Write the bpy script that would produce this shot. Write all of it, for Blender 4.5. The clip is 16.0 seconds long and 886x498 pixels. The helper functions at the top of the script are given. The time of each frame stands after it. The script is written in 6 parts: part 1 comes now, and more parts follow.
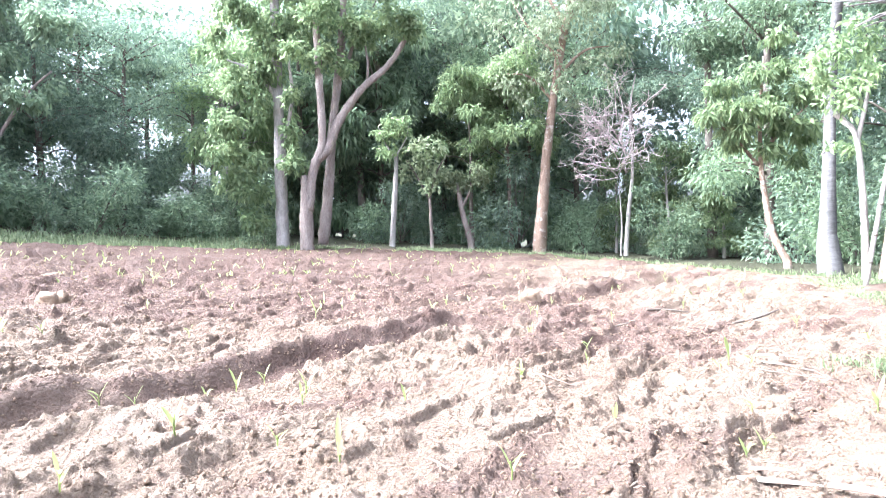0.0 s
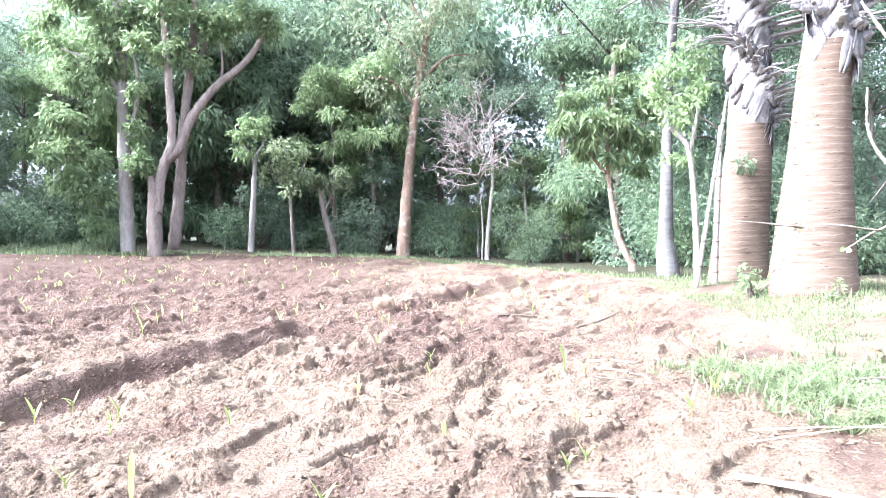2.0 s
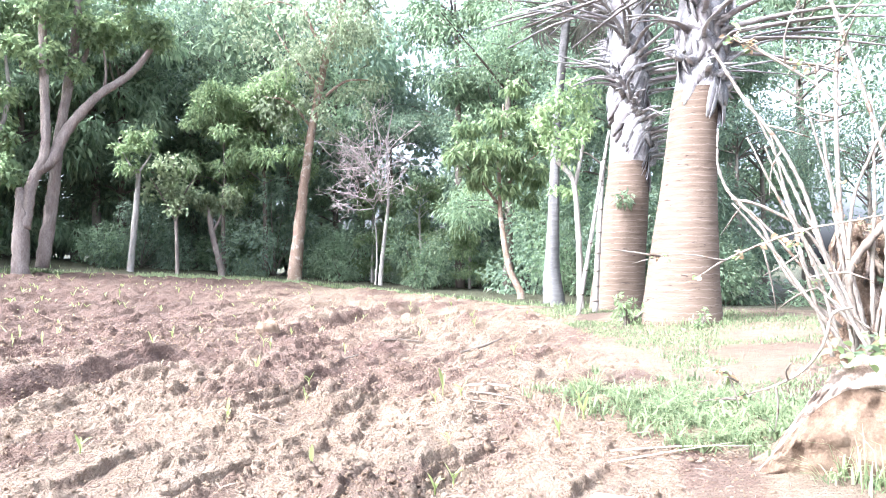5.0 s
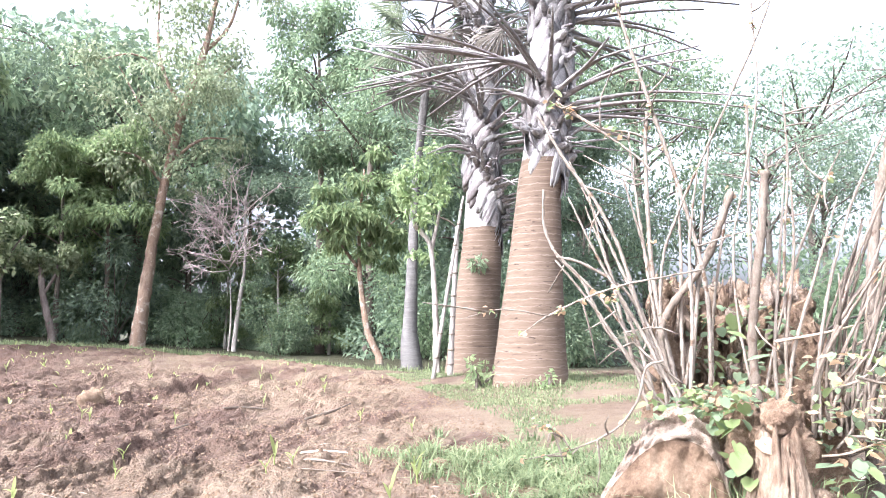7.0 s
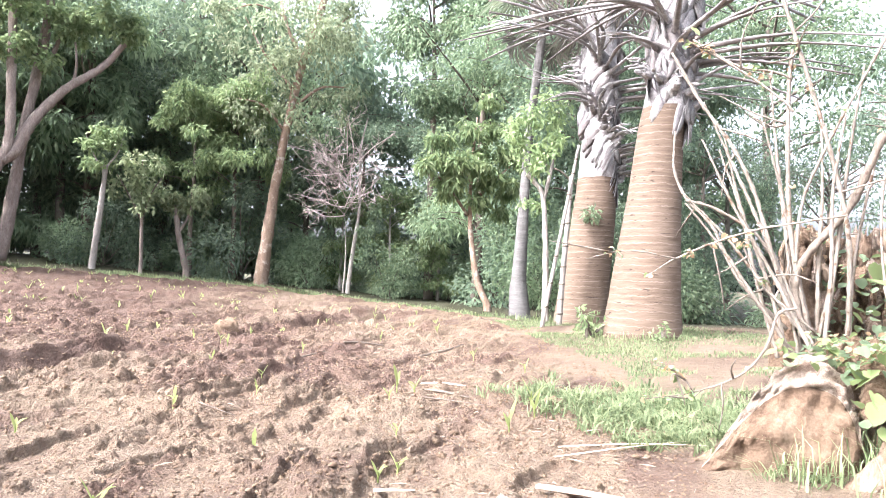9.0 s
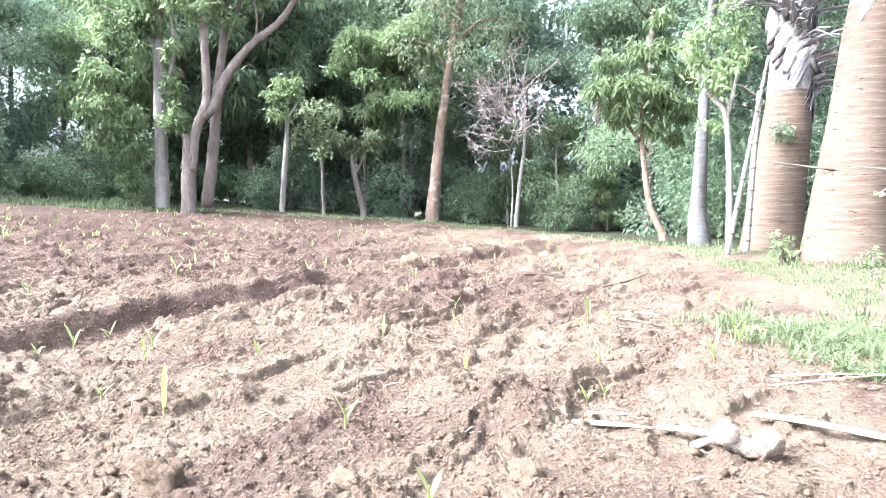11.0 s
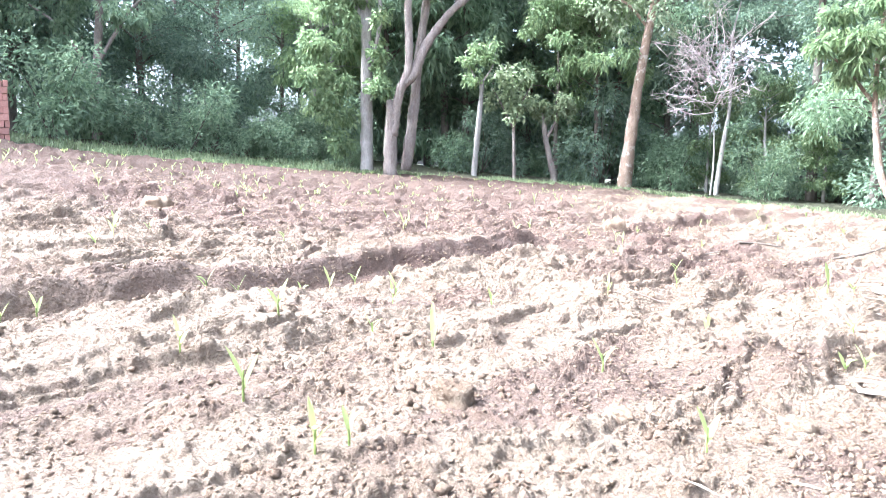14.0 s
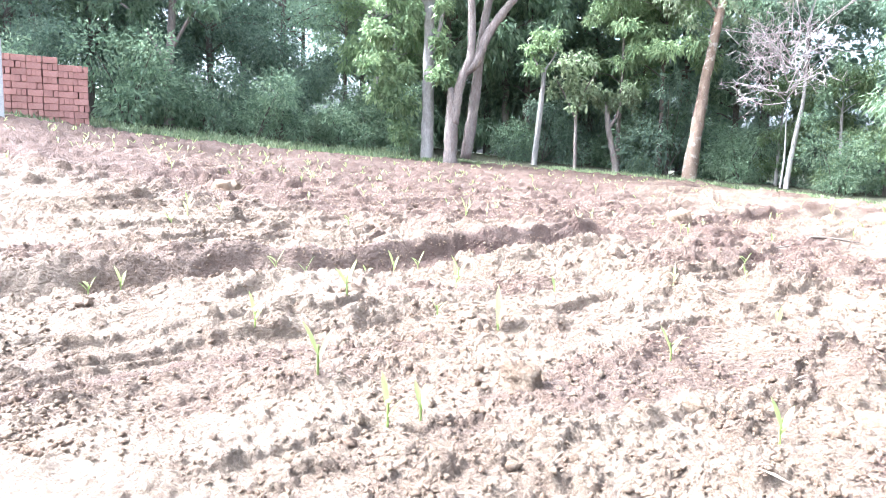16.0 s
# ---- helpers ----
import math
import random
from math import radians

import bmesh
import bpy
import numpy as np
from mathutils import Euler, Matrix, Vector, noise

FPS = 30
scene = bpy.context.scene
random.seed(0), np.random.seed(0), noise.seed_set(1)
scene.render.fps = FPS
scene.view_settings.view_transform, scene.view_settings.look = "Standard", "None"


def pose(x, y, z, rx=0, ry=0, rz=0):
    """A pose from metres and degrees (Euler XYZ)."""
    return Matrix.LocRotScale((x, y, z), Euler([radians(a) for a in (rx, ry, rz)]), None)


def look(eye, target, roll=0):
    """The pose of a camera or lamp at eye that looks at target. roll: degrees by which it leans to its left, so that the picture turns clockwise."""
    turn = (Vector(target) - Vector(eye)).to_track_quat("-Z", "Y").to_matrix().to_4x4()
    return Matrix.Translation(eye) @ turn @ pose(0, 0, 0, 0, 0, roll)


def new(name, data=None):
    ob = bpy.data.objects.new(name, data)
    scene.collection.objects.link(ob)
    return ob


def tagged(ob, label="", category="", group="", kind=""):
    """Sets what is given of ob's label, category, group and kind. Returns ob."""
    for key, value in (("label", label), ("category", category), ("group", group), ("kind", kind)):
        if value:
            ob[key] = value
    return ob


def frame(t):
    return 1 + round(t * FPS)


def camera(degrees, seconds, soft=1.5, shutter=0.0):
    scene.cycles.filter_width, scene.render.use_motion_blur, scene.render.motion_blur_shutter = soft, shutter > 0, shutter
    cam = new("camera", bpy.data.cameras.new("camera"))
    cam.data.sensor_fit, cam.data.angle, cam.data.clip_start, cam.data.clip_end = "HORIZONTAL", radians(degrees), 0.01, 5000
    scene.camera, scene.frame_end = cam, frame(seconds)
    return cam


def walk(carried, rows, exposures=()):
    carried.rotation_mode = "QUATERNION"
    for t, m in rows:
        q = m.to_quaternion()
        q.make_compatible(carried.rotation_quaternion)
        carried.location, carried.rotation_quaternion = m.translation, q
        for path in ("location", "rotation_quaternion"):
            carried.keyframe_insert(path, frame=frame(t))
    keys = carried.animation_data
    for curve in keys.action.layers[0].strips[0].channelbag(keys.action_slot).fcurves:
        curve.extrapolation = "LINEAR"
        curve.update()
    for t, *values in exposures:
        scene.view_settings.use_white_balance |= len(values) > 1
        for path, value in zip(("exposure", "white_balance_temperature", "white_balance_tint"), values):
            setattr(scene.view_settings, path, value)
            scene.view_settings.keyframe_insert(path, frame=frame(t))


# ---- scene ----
cam = camera(65.5, 16.0, soft=0.55)
PATH = [
    (0, (0.173, -0.193, 0.863), (0.08, 1.805, 0.839), -1.5),
    (0.5, (0.232, -0.136, 0.932), (0.269, 1.864, 0.936), -1.2),
    (1, (0.299, -0.105, 0.959), (0.43, 1.89, 0.976), -1.7),
    (1.5, (0.342, -0.058, 0.941), (0.566, 1.93, 0.943), -2.0),
    (2, (0.378, -0.052, 0.899), (0.66, 1.928, 0.874), -1.6),
    (2.5, (0.409, -0.04, 0.881), (0.778, 1.925, 0.83), -1.2),
    (3, (0.417, -0.039, 0.87), (0.817, 1.92, 0.806), -0.5),
    (3.2, (0.428, -0.031, 0.865), (0.843, 1.924, 0.801), -0.6),
    (5.3, (0.505, -0.066, 0.878), (1.145, 1.828, 0.93), -0.3),
    (5.5, (0.531, -0.056, 0.879), (1.255, 1.809, 0.896), -1.1),
    (6, (0.592, -0.04, 0.871), (1.39, 1.791, 0.97), -0.3),
    (6.5, (0.636, -0.035, 0.866), (1.498, 1.759, 1.061), -1.0),
    (7, (0.676, -0.035, 0.829), (1.6, 1.723, 1.065), -0.3),
    (7.5, (0.7, -0.052, 0.799), (1.676, 1.682, 0.996), 0.4),
    (8, (0.683, -0.054, 0.761), (1.578, 1.73, 0.886), 1.5),
    (8.5, (0.621, -0.067, 0.762), (1.367, 1.786, 0.877), 1.5),
    (9, (0.557, -0.072, 0.759), (1.207, 1.818, 0.851), 2.1),
    (9.5, (0.51, -0.078, 0.756), (1.058, 1.845, 0.81), 1.2),
    (9.7, (0.495, -0.081, 0.747), (1.007, 1.852, 0.76), 0.5),
    (11.8, (0.3, -0.107, 0.748), (0.34, 1.889, 0.623), 0.5),
    (12, (0.276, -0.119, 0.745), (0.289, 1.876, 0.613), 0.4),
    (12.5, (0.213, -0.167, 0.73), (0.103, 1.823, 0.56), 0.0),
    (13, (0.171, -0.188, 0.72), (-0.015, 1.796, 0.543), 0.6),
    (13.5, (0.121, -0.221, 0.712), (-0.164, 1.749, 0.524), 0.7),
    (14, (0.093, -0.237, 0.704), (-0.221, 1.727, 0.494), 0.8),
    (14.5, (0.106, -0.236, 0.704), (-0.161, 1.731, 0.459), 1.0),
    (15, (0.1, -0.253, 0.708), (-0.27, 1.698, 0.473), 0.8),
    (15.5, (0.082, -0.266, 0.694), (-0.359, 1.67, 0.45), 1.5),
    (16, (0.055, -0.277, 0.687), (-0.417, 1.651, 0.442), 1.6),
]
walk(cam, [(t, look(eye, target, roll)) for t, eye, target, roll in PATH],
     exposures=[(0, 3.19, 5350, 15), (3, 3.07, 5350, 15), (5.5, 2.9, 5500, 14), (7, 2.45, 5750, 17), (9.5, 2.73, 5950, 16), (12, 3.07, 5250, 10), (16, 3.36, 5250, 11)])

# ---- world, sun ----
SUN_AZ, SUN_EL = math.atan2(-0.15, -1.0), radians(46)
sun_way = Vector((math.cos(SUN_AZ) * math.cos(SUN_EL), math.sin(SUN_AZ) * math.cos(SUN_EL), math.sin(SUN_EL)))
world = bpy.data.worlds.new("sky")
scene.world = world
world.use_nodes = True
wn = world.node_tree
wn.nodes.clear()
sky = wn.nodes.new("ShaderNodeTexSky")
sky.sky_type, sky.sun_disc = "NISHITA", False
sky.sun_elevation = SUN_EL
sky.sun_rotation = math.atan2(sun_way.x, sun_way.y)
sky.air_density, sky.dust_density, sky.ozone_density = 1.0, 9.0, 1.0
bg = wn.nodes.new("ShaderNodeBackground")
bg.inputs["Strength"].default_value = 0.15
wout = wn.nodes.new("ShaderNodeOutputWorld")
haze = wn.nodes.new("ShaderNodeHueSaturation")
haze.inputs["Saturation"].default_value, haze.inputs["Value"].default_value = 0.35, 1.15
wn.links.new(sky.outputs[0], haze.inputs["Color"])
wn.links.new(haze.outputs[0], bg.inputs[0])
wn.links.new(bg.outputs[0], wout.inputs[0])
sun_data = bpy.data.lights.new("sun", "SUN")
sun_data.energy, sun_data.angle, sun_data.color = 1.25, radians(2.0), (1.0, 0.95, 0.88)
sun = new("sun", sun_data)
sun.matrix_world = look(tuple(sun_way * 60), (0, 0, 0))

# ---- materials ----


def material(name, build):
    m = bpy.data.materials.new(name)
    m.use_nodes = True
    nt = m.node_tree
    nt.nodes.clear()
    out = nt.nodes.new("ShaderNodeOutputMaterial")

    def node(kind, **sets):
        n = nt.nodes.new(kind)
        for k, v in sets.items():
            if k in n.inputs.keys():
                n.inputs[k].default_value = v
        return n

    surface = build(nt, node, nt.links.new)
    nt.links.new(surface, out.inputs["Surface"])
    return m


def ramp(nt, stops):
    r = nt.nodes.new("ShaderNodeValToRGB")
    el = r.color_ramp.elements
    while len(el) < len(stops):
        el.new(0.5)
    for e, (p, col) in zip(el, stops):
        e.position, e.color = p, (*col, 1)
    return r


def rough_surface(name, stops, scale, rough=0.9, bump=0.3, bump_scale=None, stretch=(1, 1, 1), spots=None, dist=0.02):
    """A dull natural surface: a colour ramp over large and small noise, with fine relief."""
    def build(nt, node, link):
        tc = node("ShaderNodeTexCoord")
        mp = node("ShaderNodeMapping")
        mp.inputs["Scale"].default_value = stretch
        link(tc.outputs["Object"], mp.inputs[0])
        big = node("ShaderNodeTexNoise", Scale=scale, Detail=6.0, Roughness=0.65)
        link(mp.outputs[0], big.inputs["Vector"])
        fine = node("ShaderNodeTexNoise", Scale=scale * 9, Detail=5.0, Roughness=0.7)
        link(mp.outputs[0], fine.inputs["Vector"])
        mix = node("ShaderNodeMix")
        mix.inputs[0].default_value = 0.45
        link(big.outputs[0], mix.inputs[2])
        link(fine.outputs[0], mix.inputs[3])
        r = ramp(nt, stops)
        link(mix.outputs[0], r.inputs[0])
        colour = r.outputs[0]
        info = node("ShaderNodeObjectInfo")
        hsv = node("ShaderNodeHueSaturation")
        vary = node("ShaderNodeMapRange")
        vary.inputs["To Min"].default_value, vary.inputs["To Max"].default_value = 0.85, 1.15
        link(info.outputs["Random"], vary.inputs["Value"])
        link(vary.outputs[0], hsv.inputs["Value"])
        link(colour, hsv.inputs["Color"])
        colour = hsv.outputs[0]
        if spots:
            sp = node("ShaderNodeTexNoise", Scale=spots[0], Detail=4.0, Roughness=0.6)
            link(tc.outputs["Object"], sp.inputs["Vector"])
            sr = ramp(nt, [(spots[1], (0, 0, 0)), (spots[1] + 0.08, (1, 1, 1))])
            link(sp.outputs[0], sr.inputs[0])
            mc = node("ShaderNodeMix")
            mc.data_type = "RGBA"
            mc.inputs[7].default_value = (*spots[2], 1)
            link(sr.outputs[0], mc.inputs[0])
            link(colour, mc.inputs[6])
            colour = mc.outputs[2]
        b = node("ShaderNodeBump", Strength=bump, Distance=dist)
        bn = node("ShaderNodeTexNoise", Scale=bump_scale or scale * 5, Detail=8.0, Roughness=0.7)
        link(mp.outputs[0], bn.inputs["Vector"])
        link(bn.outputs[0], b.inputs["Height"])
        p = node("ShaderNodeBsdfPrincipled", Roughness=rough)
        p.inputs["Specular IOR Level"].default_value = 0.25
        link(colour, p.inputs["Base Color"])
        link(b.outputs[0], p.inputs["Normal"])
        return p.outputs[0]
    return material(name, build)


def leaf_material(name, stops, sheer=0.45, rough=0.5):
    """Leaves: each leaf its own shade, glossy above, letting light through."""
    def build(nt, node, link):
        g = node("ShaderNodeNewGeometry")
        info = node("ShaderNodeObjectInfo")
        tc = node("ShaderNodeTexCoord")
        ns = node("ShaderNodeTexNoise", Scale=0.7, Detail=3.0)
        link(tc.outputs["Object"], ns.inputs["Vector"])
        a = node("ShaderNodeMath")
        a.operation = "MULTIPLY_ADD"
        a.inputs[1].default_value = 0.5
        link(g.outputs["Random Per Island"], a.inputs[0])
        s = node("ShaderNodeMath")
        s.operation = "MULTIPLY"
        s.inputs[1].default_value = 0.55
        link(ns.outputs[0], s.inputs[0])
        link(s.outputs[0], a.inputs[2])
        r = ramp(nt, stops)
        link(a.outputs[0], r.inputs[0])
        hsv = node("ShaderNodeHueSaturation", Saturation=0.82)
        vary = node("ShaderNodeMapRange")
        vary.inputs["To Min"].default_value, vary.inputs["To Max"].default_value = 0.8, 1.25
        link(info.outputs["Random"], vary.inputs["Value"])
        link(vary.outputs[0], hsv.inputs["Value"])
        link(r.outputs[0], hsv.inputs["Color"])
        p = node("ShaderNodeBsdfPrincipled", Roughness=rough)
        p.inputs["Specular IOR Level"].default_value = 0.3
        link(hsv.outputs[0], p.inputs["Base Color"])
        t = node("ShaderNodeBsdfTranslucent")
        bright = node("ShaderNodeHueSaturation", Saturation=0.95, Value=1.4)
        link(hsv.outputs[0], bright.inputs["Color"])
        link(bright.outputs[0], t.inputs["Color"])
        m = node("ShaderNodeMixShader")
        m.inputs[0].default_value = sheer
        link(p.outputs[0], m.inputs[1])
        link(t.outputs[0], m.inputs[2])
        return m.outputs[0]
    return material(name, build)


def ground_build(nt, node, link):
    """Red tilled earth, paler where it is dry and crusted, browner litter off the field."""
    tc = node("ShaderNodeTexCoord")
    big = node("ShaderNodeTexNoise", Scale=0.9, Detail=5.0, Roughness=0.6)
    mid = node("ShaderNodeTexNoise", Scale=9.0, Detail=7.0, Roughness=0.7)
    fine = node("ShaderNodeTexNoise", Scale=95.0, Detail=6.0, Roughness=0.8)
    for n in (big, mid, fine):
        link(tc.outputs["Object"], n.inputs["Vector"])
    m1 = node("ShaderNodeMix")
    m1.inputs[0].default_value = 0.5
    link(big.outputs[0], m1.inputs[2])
    link(mid.outputs[0], m1.inputs[3])
    m2 = node("ShaderNodeMix")
    m2.inputs[0].default_value = 0.42
    link(m1.outputs[0], m2.inputs[2])
    link(fine.outputs[0], m2.inputs[3])
    r = ramp(nt, [(0.37, (0.106, 0.066, 0.043)), (0.45, (0.164, 0.114, 0.076)), (0.53, (0.214, 0.160, 0.110)), (0.63, (0.256, 0.200, 0.147))])
    link(m2.outputs[0], r.inputs[0])
    # a second, redder and darker earth colour, mixed in per vertex
    dark_soil = node("ShaderNodeAttribute")
    dark_soil.attribute_name = "dark_soil"
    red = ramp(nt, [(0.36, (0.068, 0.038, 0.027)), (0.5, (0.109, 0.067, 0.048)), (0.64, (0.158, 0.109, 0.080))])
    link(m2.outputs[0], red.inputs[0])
    soil_mix = node("ShaderNodeMix")
    soil_mix.data_type = "RGBA"
    link(dark_soil.outputs["Fac"], soil_mix.inputs[0])
    link(r.outputs[0], soil_mix.inputs[6])
    link(red.outputs[0], soil_mix.inputs[7])
    at = node("ShaderNodeAttribute")
    at.attribute_name = "cover"
    litter = ramp(nt, [(0.35, (0.030, 0.026, 0.014)), (0.5, (0.048, 0.048, 0.022)), (0.65, (0.078, 0.068, 0.038))])
    link(m2.outputs[0], litter.inputs[0])
    mc = node("ShaderNodeMix")
    mc.data_type = "RGBA"
    link(at.outputs["Fac"], mc.inputs[0])
    link(soil_mix.outputs[2], mc.inputs[6])
    link(litter.outputs[0], mc.inputs[7])
    warp = node("ShaderNodeTexNoise", Scale=30.0, Detail=4.0)
    link(tc.outputs["Object"], warp.inputs["Vector"])
    shift = node("ShaderNodeVectorMath")
    shift.operation = "MULTIPLY_ADD"
    shift.inputs[1].default_value = (0.035, 0.035, 0.035)
    link(warp.outputs["Color"], shift.inputs[0])
    link(tc.outputs["Object"], shift.inputs[2])
    crumbs = []
    for sc in (38.0, 95.0):
        vo = node("ShaderNodeTexVoronoi", Scale=sc)
        link(shift.outputs[0], vo.inputs["Vector"])
        crumbs.append(vo)
    low = node("ShaderNodeMath")
    low.operation = "MULTIPLY_ADD"
    low.inputs[1].default_value = 0.45
    link(crumbs[1].outputs["Distance"], low.inputs[0])
    link(crumbs[0].outputs["Distance"], low.inputs[2])
    bn = node("ShaderNodeTexNoise", Scale=60.0, Detail=9.0, Roughness=0.8)
    link(tc.outputs["Object"], bn.inputs["Vector"])
    high = node("ShaderNodeMath")
    high.operation = "SUBTRACT"
    link(bn.outputs[0], high.inputs[0])
    link(low.outputs[0], high.inputs[1])
    b = node("ShaderNodeBump", Strength=1.0, Distance=0.032)
    link(high.outputs[0], b.inputs["Height"])
    p = node("ShaderNodeBsdfPrincipled", Roughness=0.88)
    p.inputs["Specular IOR Level"].default_value = 0.3
    link(mc.outputs[2], p.inputs["Base Color"])
    link(b.outputs[0], p.inputs["Normal"])
    return p.outputs[0]


def ringed_bark(nt, node, link):
    """Tan palm bark: thin pale leaf-scar rings over brown, with darker streaks and scuffs."""
    tc = node("ShaderNodeTexCoord")
    mp = node("ShaderNodeMapping")
    mp.inputs["Scale"].default_value = (1, 1, 9)
    link(tc.outputs["Object"], mp.inputs[0])
    streak = node("ShaderNodeTexNoise", Scale=3.0, Detail=7.0, Roughness=0.7)
    link(mp.outputs[0], streak.inputs["Vector"])
    base = ramp(nt, [(0.30, (0.074, 0.052, 0.036)), (0.42, (0.090, 0.064, 0.045)), (0.56, (0.108, 0.080, 0.058)), (0.70, (0.135, 0.103, 0.078))])
    link(streak.outputs[0], base.inputs[0])
    wave = node("ShaderNodeTexWave", Scale=3.4, Distortion=3.6, Detail=6.0)
    wave.inputs["Detail Scale"].default_value = 1.6
    wave.inputs["Detail Roughness"].default_value = 0.75
    wave.bands_direction = "Z"
    link(tc.outputs["Object"], wave.inputs["Vector"])
    line = ramp(nt, [(0.92, (0, 0, 0)), (0.995, (0.62, 0.62, 0.62))])
    link(wave.outputs[0], line.inputs[0])
    patch = node("ShaderNodeTexNoise", Scale=6.0, Detail=3.0)
    link(tc.outputs["Object"], patch.inputs["Vector"])
    some = node("ShaderNodeMath")
    some.operation = "MULTIPLY"
    link(line.outputs[0], some.inputs[0])
    link(patch.outputs[0], some.inputs[1])
    mc = node("ShaderNodeMix")
    mc.data_type = "RGBA"
    mc.inputs[7].default_value = (0.25, 0.205, 0.168, 1)
    link(some.outputs[0], mc.inputs[0])
    link(base.outputs[0], mc.inputs[6])
    # short dark cracks and chipped scars that follow the rings
    cm = node("ShaderNodeMapping")
    cm.inputs["Scale"].default_value = (1, 1, 6.5)
    link(tc.outputs["Object"], cm.inputs[0])
    crack = node("ShaderNodeTexNoise", Scale=5.5, Detail=4.0, Roughness=0.6)
    link(cm.outputs[0], crack.inputs["Vector"])
    cr = ramp(nt, [(0.64, (0, 0, 0)), (0.68, (0.85, 0.85, 0.85))])
    link(crack.outputs[0], cr.inputs[0])
    md = node("ShaderNodeMix")
    md.data_type = "RGBA"
    md.inputs[7].default_value = (0.030, 0.020, 0.014, 1)
    link(cr.outputs[0], md.inputs[0])
    link(mc.outputs[2], md.inputs[6])
    bump = node("ShaderNodeBump", Strength=0.5, Distance=0.02)
    high = node("ShaderNodeMath")
    high.operation = "MULTIPLY_ADD"
    high.inputs[1].default_value = 0.12
    link(wave.outputs[0], high.inputs[0])
    link(streak.outputs[0], high.inputs[2])
    deep = node("ShaderNodeMath")
    deep.operation = "MULTIPLY_ADD"
    deep.inputs[1].default_value = -0.6
    link(cr.outputs[0], deep.inputs[0])
    link(high.outputs[0], deep.inputs[2])
    link(deep.outputs[0], bump.inputs["Height"])
    p = node("ShaderNodeBsdfPrincipled", Roughness=0.9)
    p.inputs["Specular IOR Level"].default_value = 0.2
    link(md.outputs[2], p.inputs["Base Color"])
    link(bump.outputs[0], p.inputs["Normal"])
    return p.outputs[0]


SOIL = material("tilled_soil", ground_build)
CLOD = rough_surface("soil_clod", [(0.3, (0.115, 0.07, 0.047)), (0.5, (0.182, 0.127, 0.083)), (0.7, (0.262, 0.209, 0.149))], 9, bump=1.0, bump_scale=90)
BARK_GREY = rough_surface("grey_bark", [(0.3, (0.14, 0.125, 0.11)), (0.5, (0.28, 0.255, 0.23)), (0.7, (0.44, 0.41, 0.375))], 4, stretch=(1, 1, 0.35), bump=0.8, dist=0.03)
BARK_RED = rough_surface("reddish_bark", [(0.3, (0.10, 0.078, 0.066)), (0.5, (0.195, 0.16, 0.138)), (0.7, (0.33, 0.288, 0.252))], 5, stretch=(1, 1, 0.4), bump=0.9, dist=0.04)
BARK_ORANGE = rough_surface("orange_bark", [(0.3, (0.115, 0.075, 0.052)), (0.5, (0.22, 0.156, 0.113)), (0.7, (0.33, 0.262, 0.205))], 6, stretch=(1, 1, 0.5), bump=1.0, spots=(5, 0.56, (0.36, 0.31, 0.26)), dist=0.04)
BARK_DARK = rough_surface("dark_bark", [(0.3, (0.06, 0.05, 0.04)), (0.5, (0.13, 0.11, 0.09)), (0.7, (0.24, 0.21, 0.17))], 4, stretch=(1, 1, 0.4), bump=0.7)
PALM_BARK = material("palm_trunk_bark", ringed_bark)
PALM_FOOT = rough_surface("grey_palm_bark", [(0.3, (0.050, 0.047, 0.044)), (0.5, (0.090, 0.086, 0.081)), (0.7, (0.14, 0.134, 0.127))], 2.6, stretch=(1, 1, 6), bump=0.6, bump_scale=14, dist=0.02)
PALM_GREY = rough_surface("weathered_leaf_stalk", [(0.3, (0.095, 0.087, 0.085)), (0.48, (0.20, 0.188, 0.185)), (0.64, (0.40, 0.388, 0.378))], 5, rough=0.7, bump=0.4)
PALM_STALK = rough_surface("brown_leaf_stalk", [(0.3, (0.08, 0.07, 0.068)), (0.5, (0.165, 0.148, 0.142)), (0.7, (0.30, 0.277, 0.268))], 4, rough=0.65, bump=0.3)
DEAD_FAN = leaf_material("dry_palm_fan", [(0.2, (0.08, 0.068, 0.056)), (0.5, (0.14, 0.12, 0.098)), (0.8, (0.20, 0.175, 0.14))], 0.3)
GREEN_FAN = leaf_material("green_palm_fan", [(0.2, (0.06, 0.085, 0.045)), (0.5, (0.105, 0.14, 0.075)), (0.8, (0.17, 0.205, 0.115))], 0.35)
CANE = rough_surface("pale_cane_bark", [(0.3, (0.095, 0.077, 0.058)), (0.5, (0.185, 0.157, 0.128)), (0.7, (0.30, 0.265, 0.228))], 14, stretch=(1, 1, 0.4), bump=0.6, spots=(18, 0.58, (0.10, 0.068, 0.045)), dist=0.01)
CANE_BROWN = rough_surface("brown_cane_bark", [(0.3, (0.065, 0.051, 0.038)), (0.5, (0.13, 0.106, 0.083)), (0.7, (0.225, 0.19, 0.155))], 12, stretch=(1, 1, 0.4), bump=0.6, spots=(20, 0.6, (0.08, 0.055, 0.04)), dist=0.01)
STUMP = rough_surface("weathered_stump_wood", [(0.34, (0.07, 0.043, 0.028)), (0.44, (0.165, 0.112, 0.075)), (0.54, (0.25, 0.19, 0.138)), (0.7, (0.33, 0.27, 0.212))], 7, stretch=(1, 1, 0.28), bump=1.0, bump_scale=26, dist=0.04)
STUMP_BARK = rough_surface("flaking_stump_bark", [(0.3, (0.10, 0.062, 0.04)), (0.5, (0.25, 0.172, 0.115)), (0.7, (0.41, 0.32, 0.235))], 12, bump=1.0, bump_scale=40, dist=0.05)
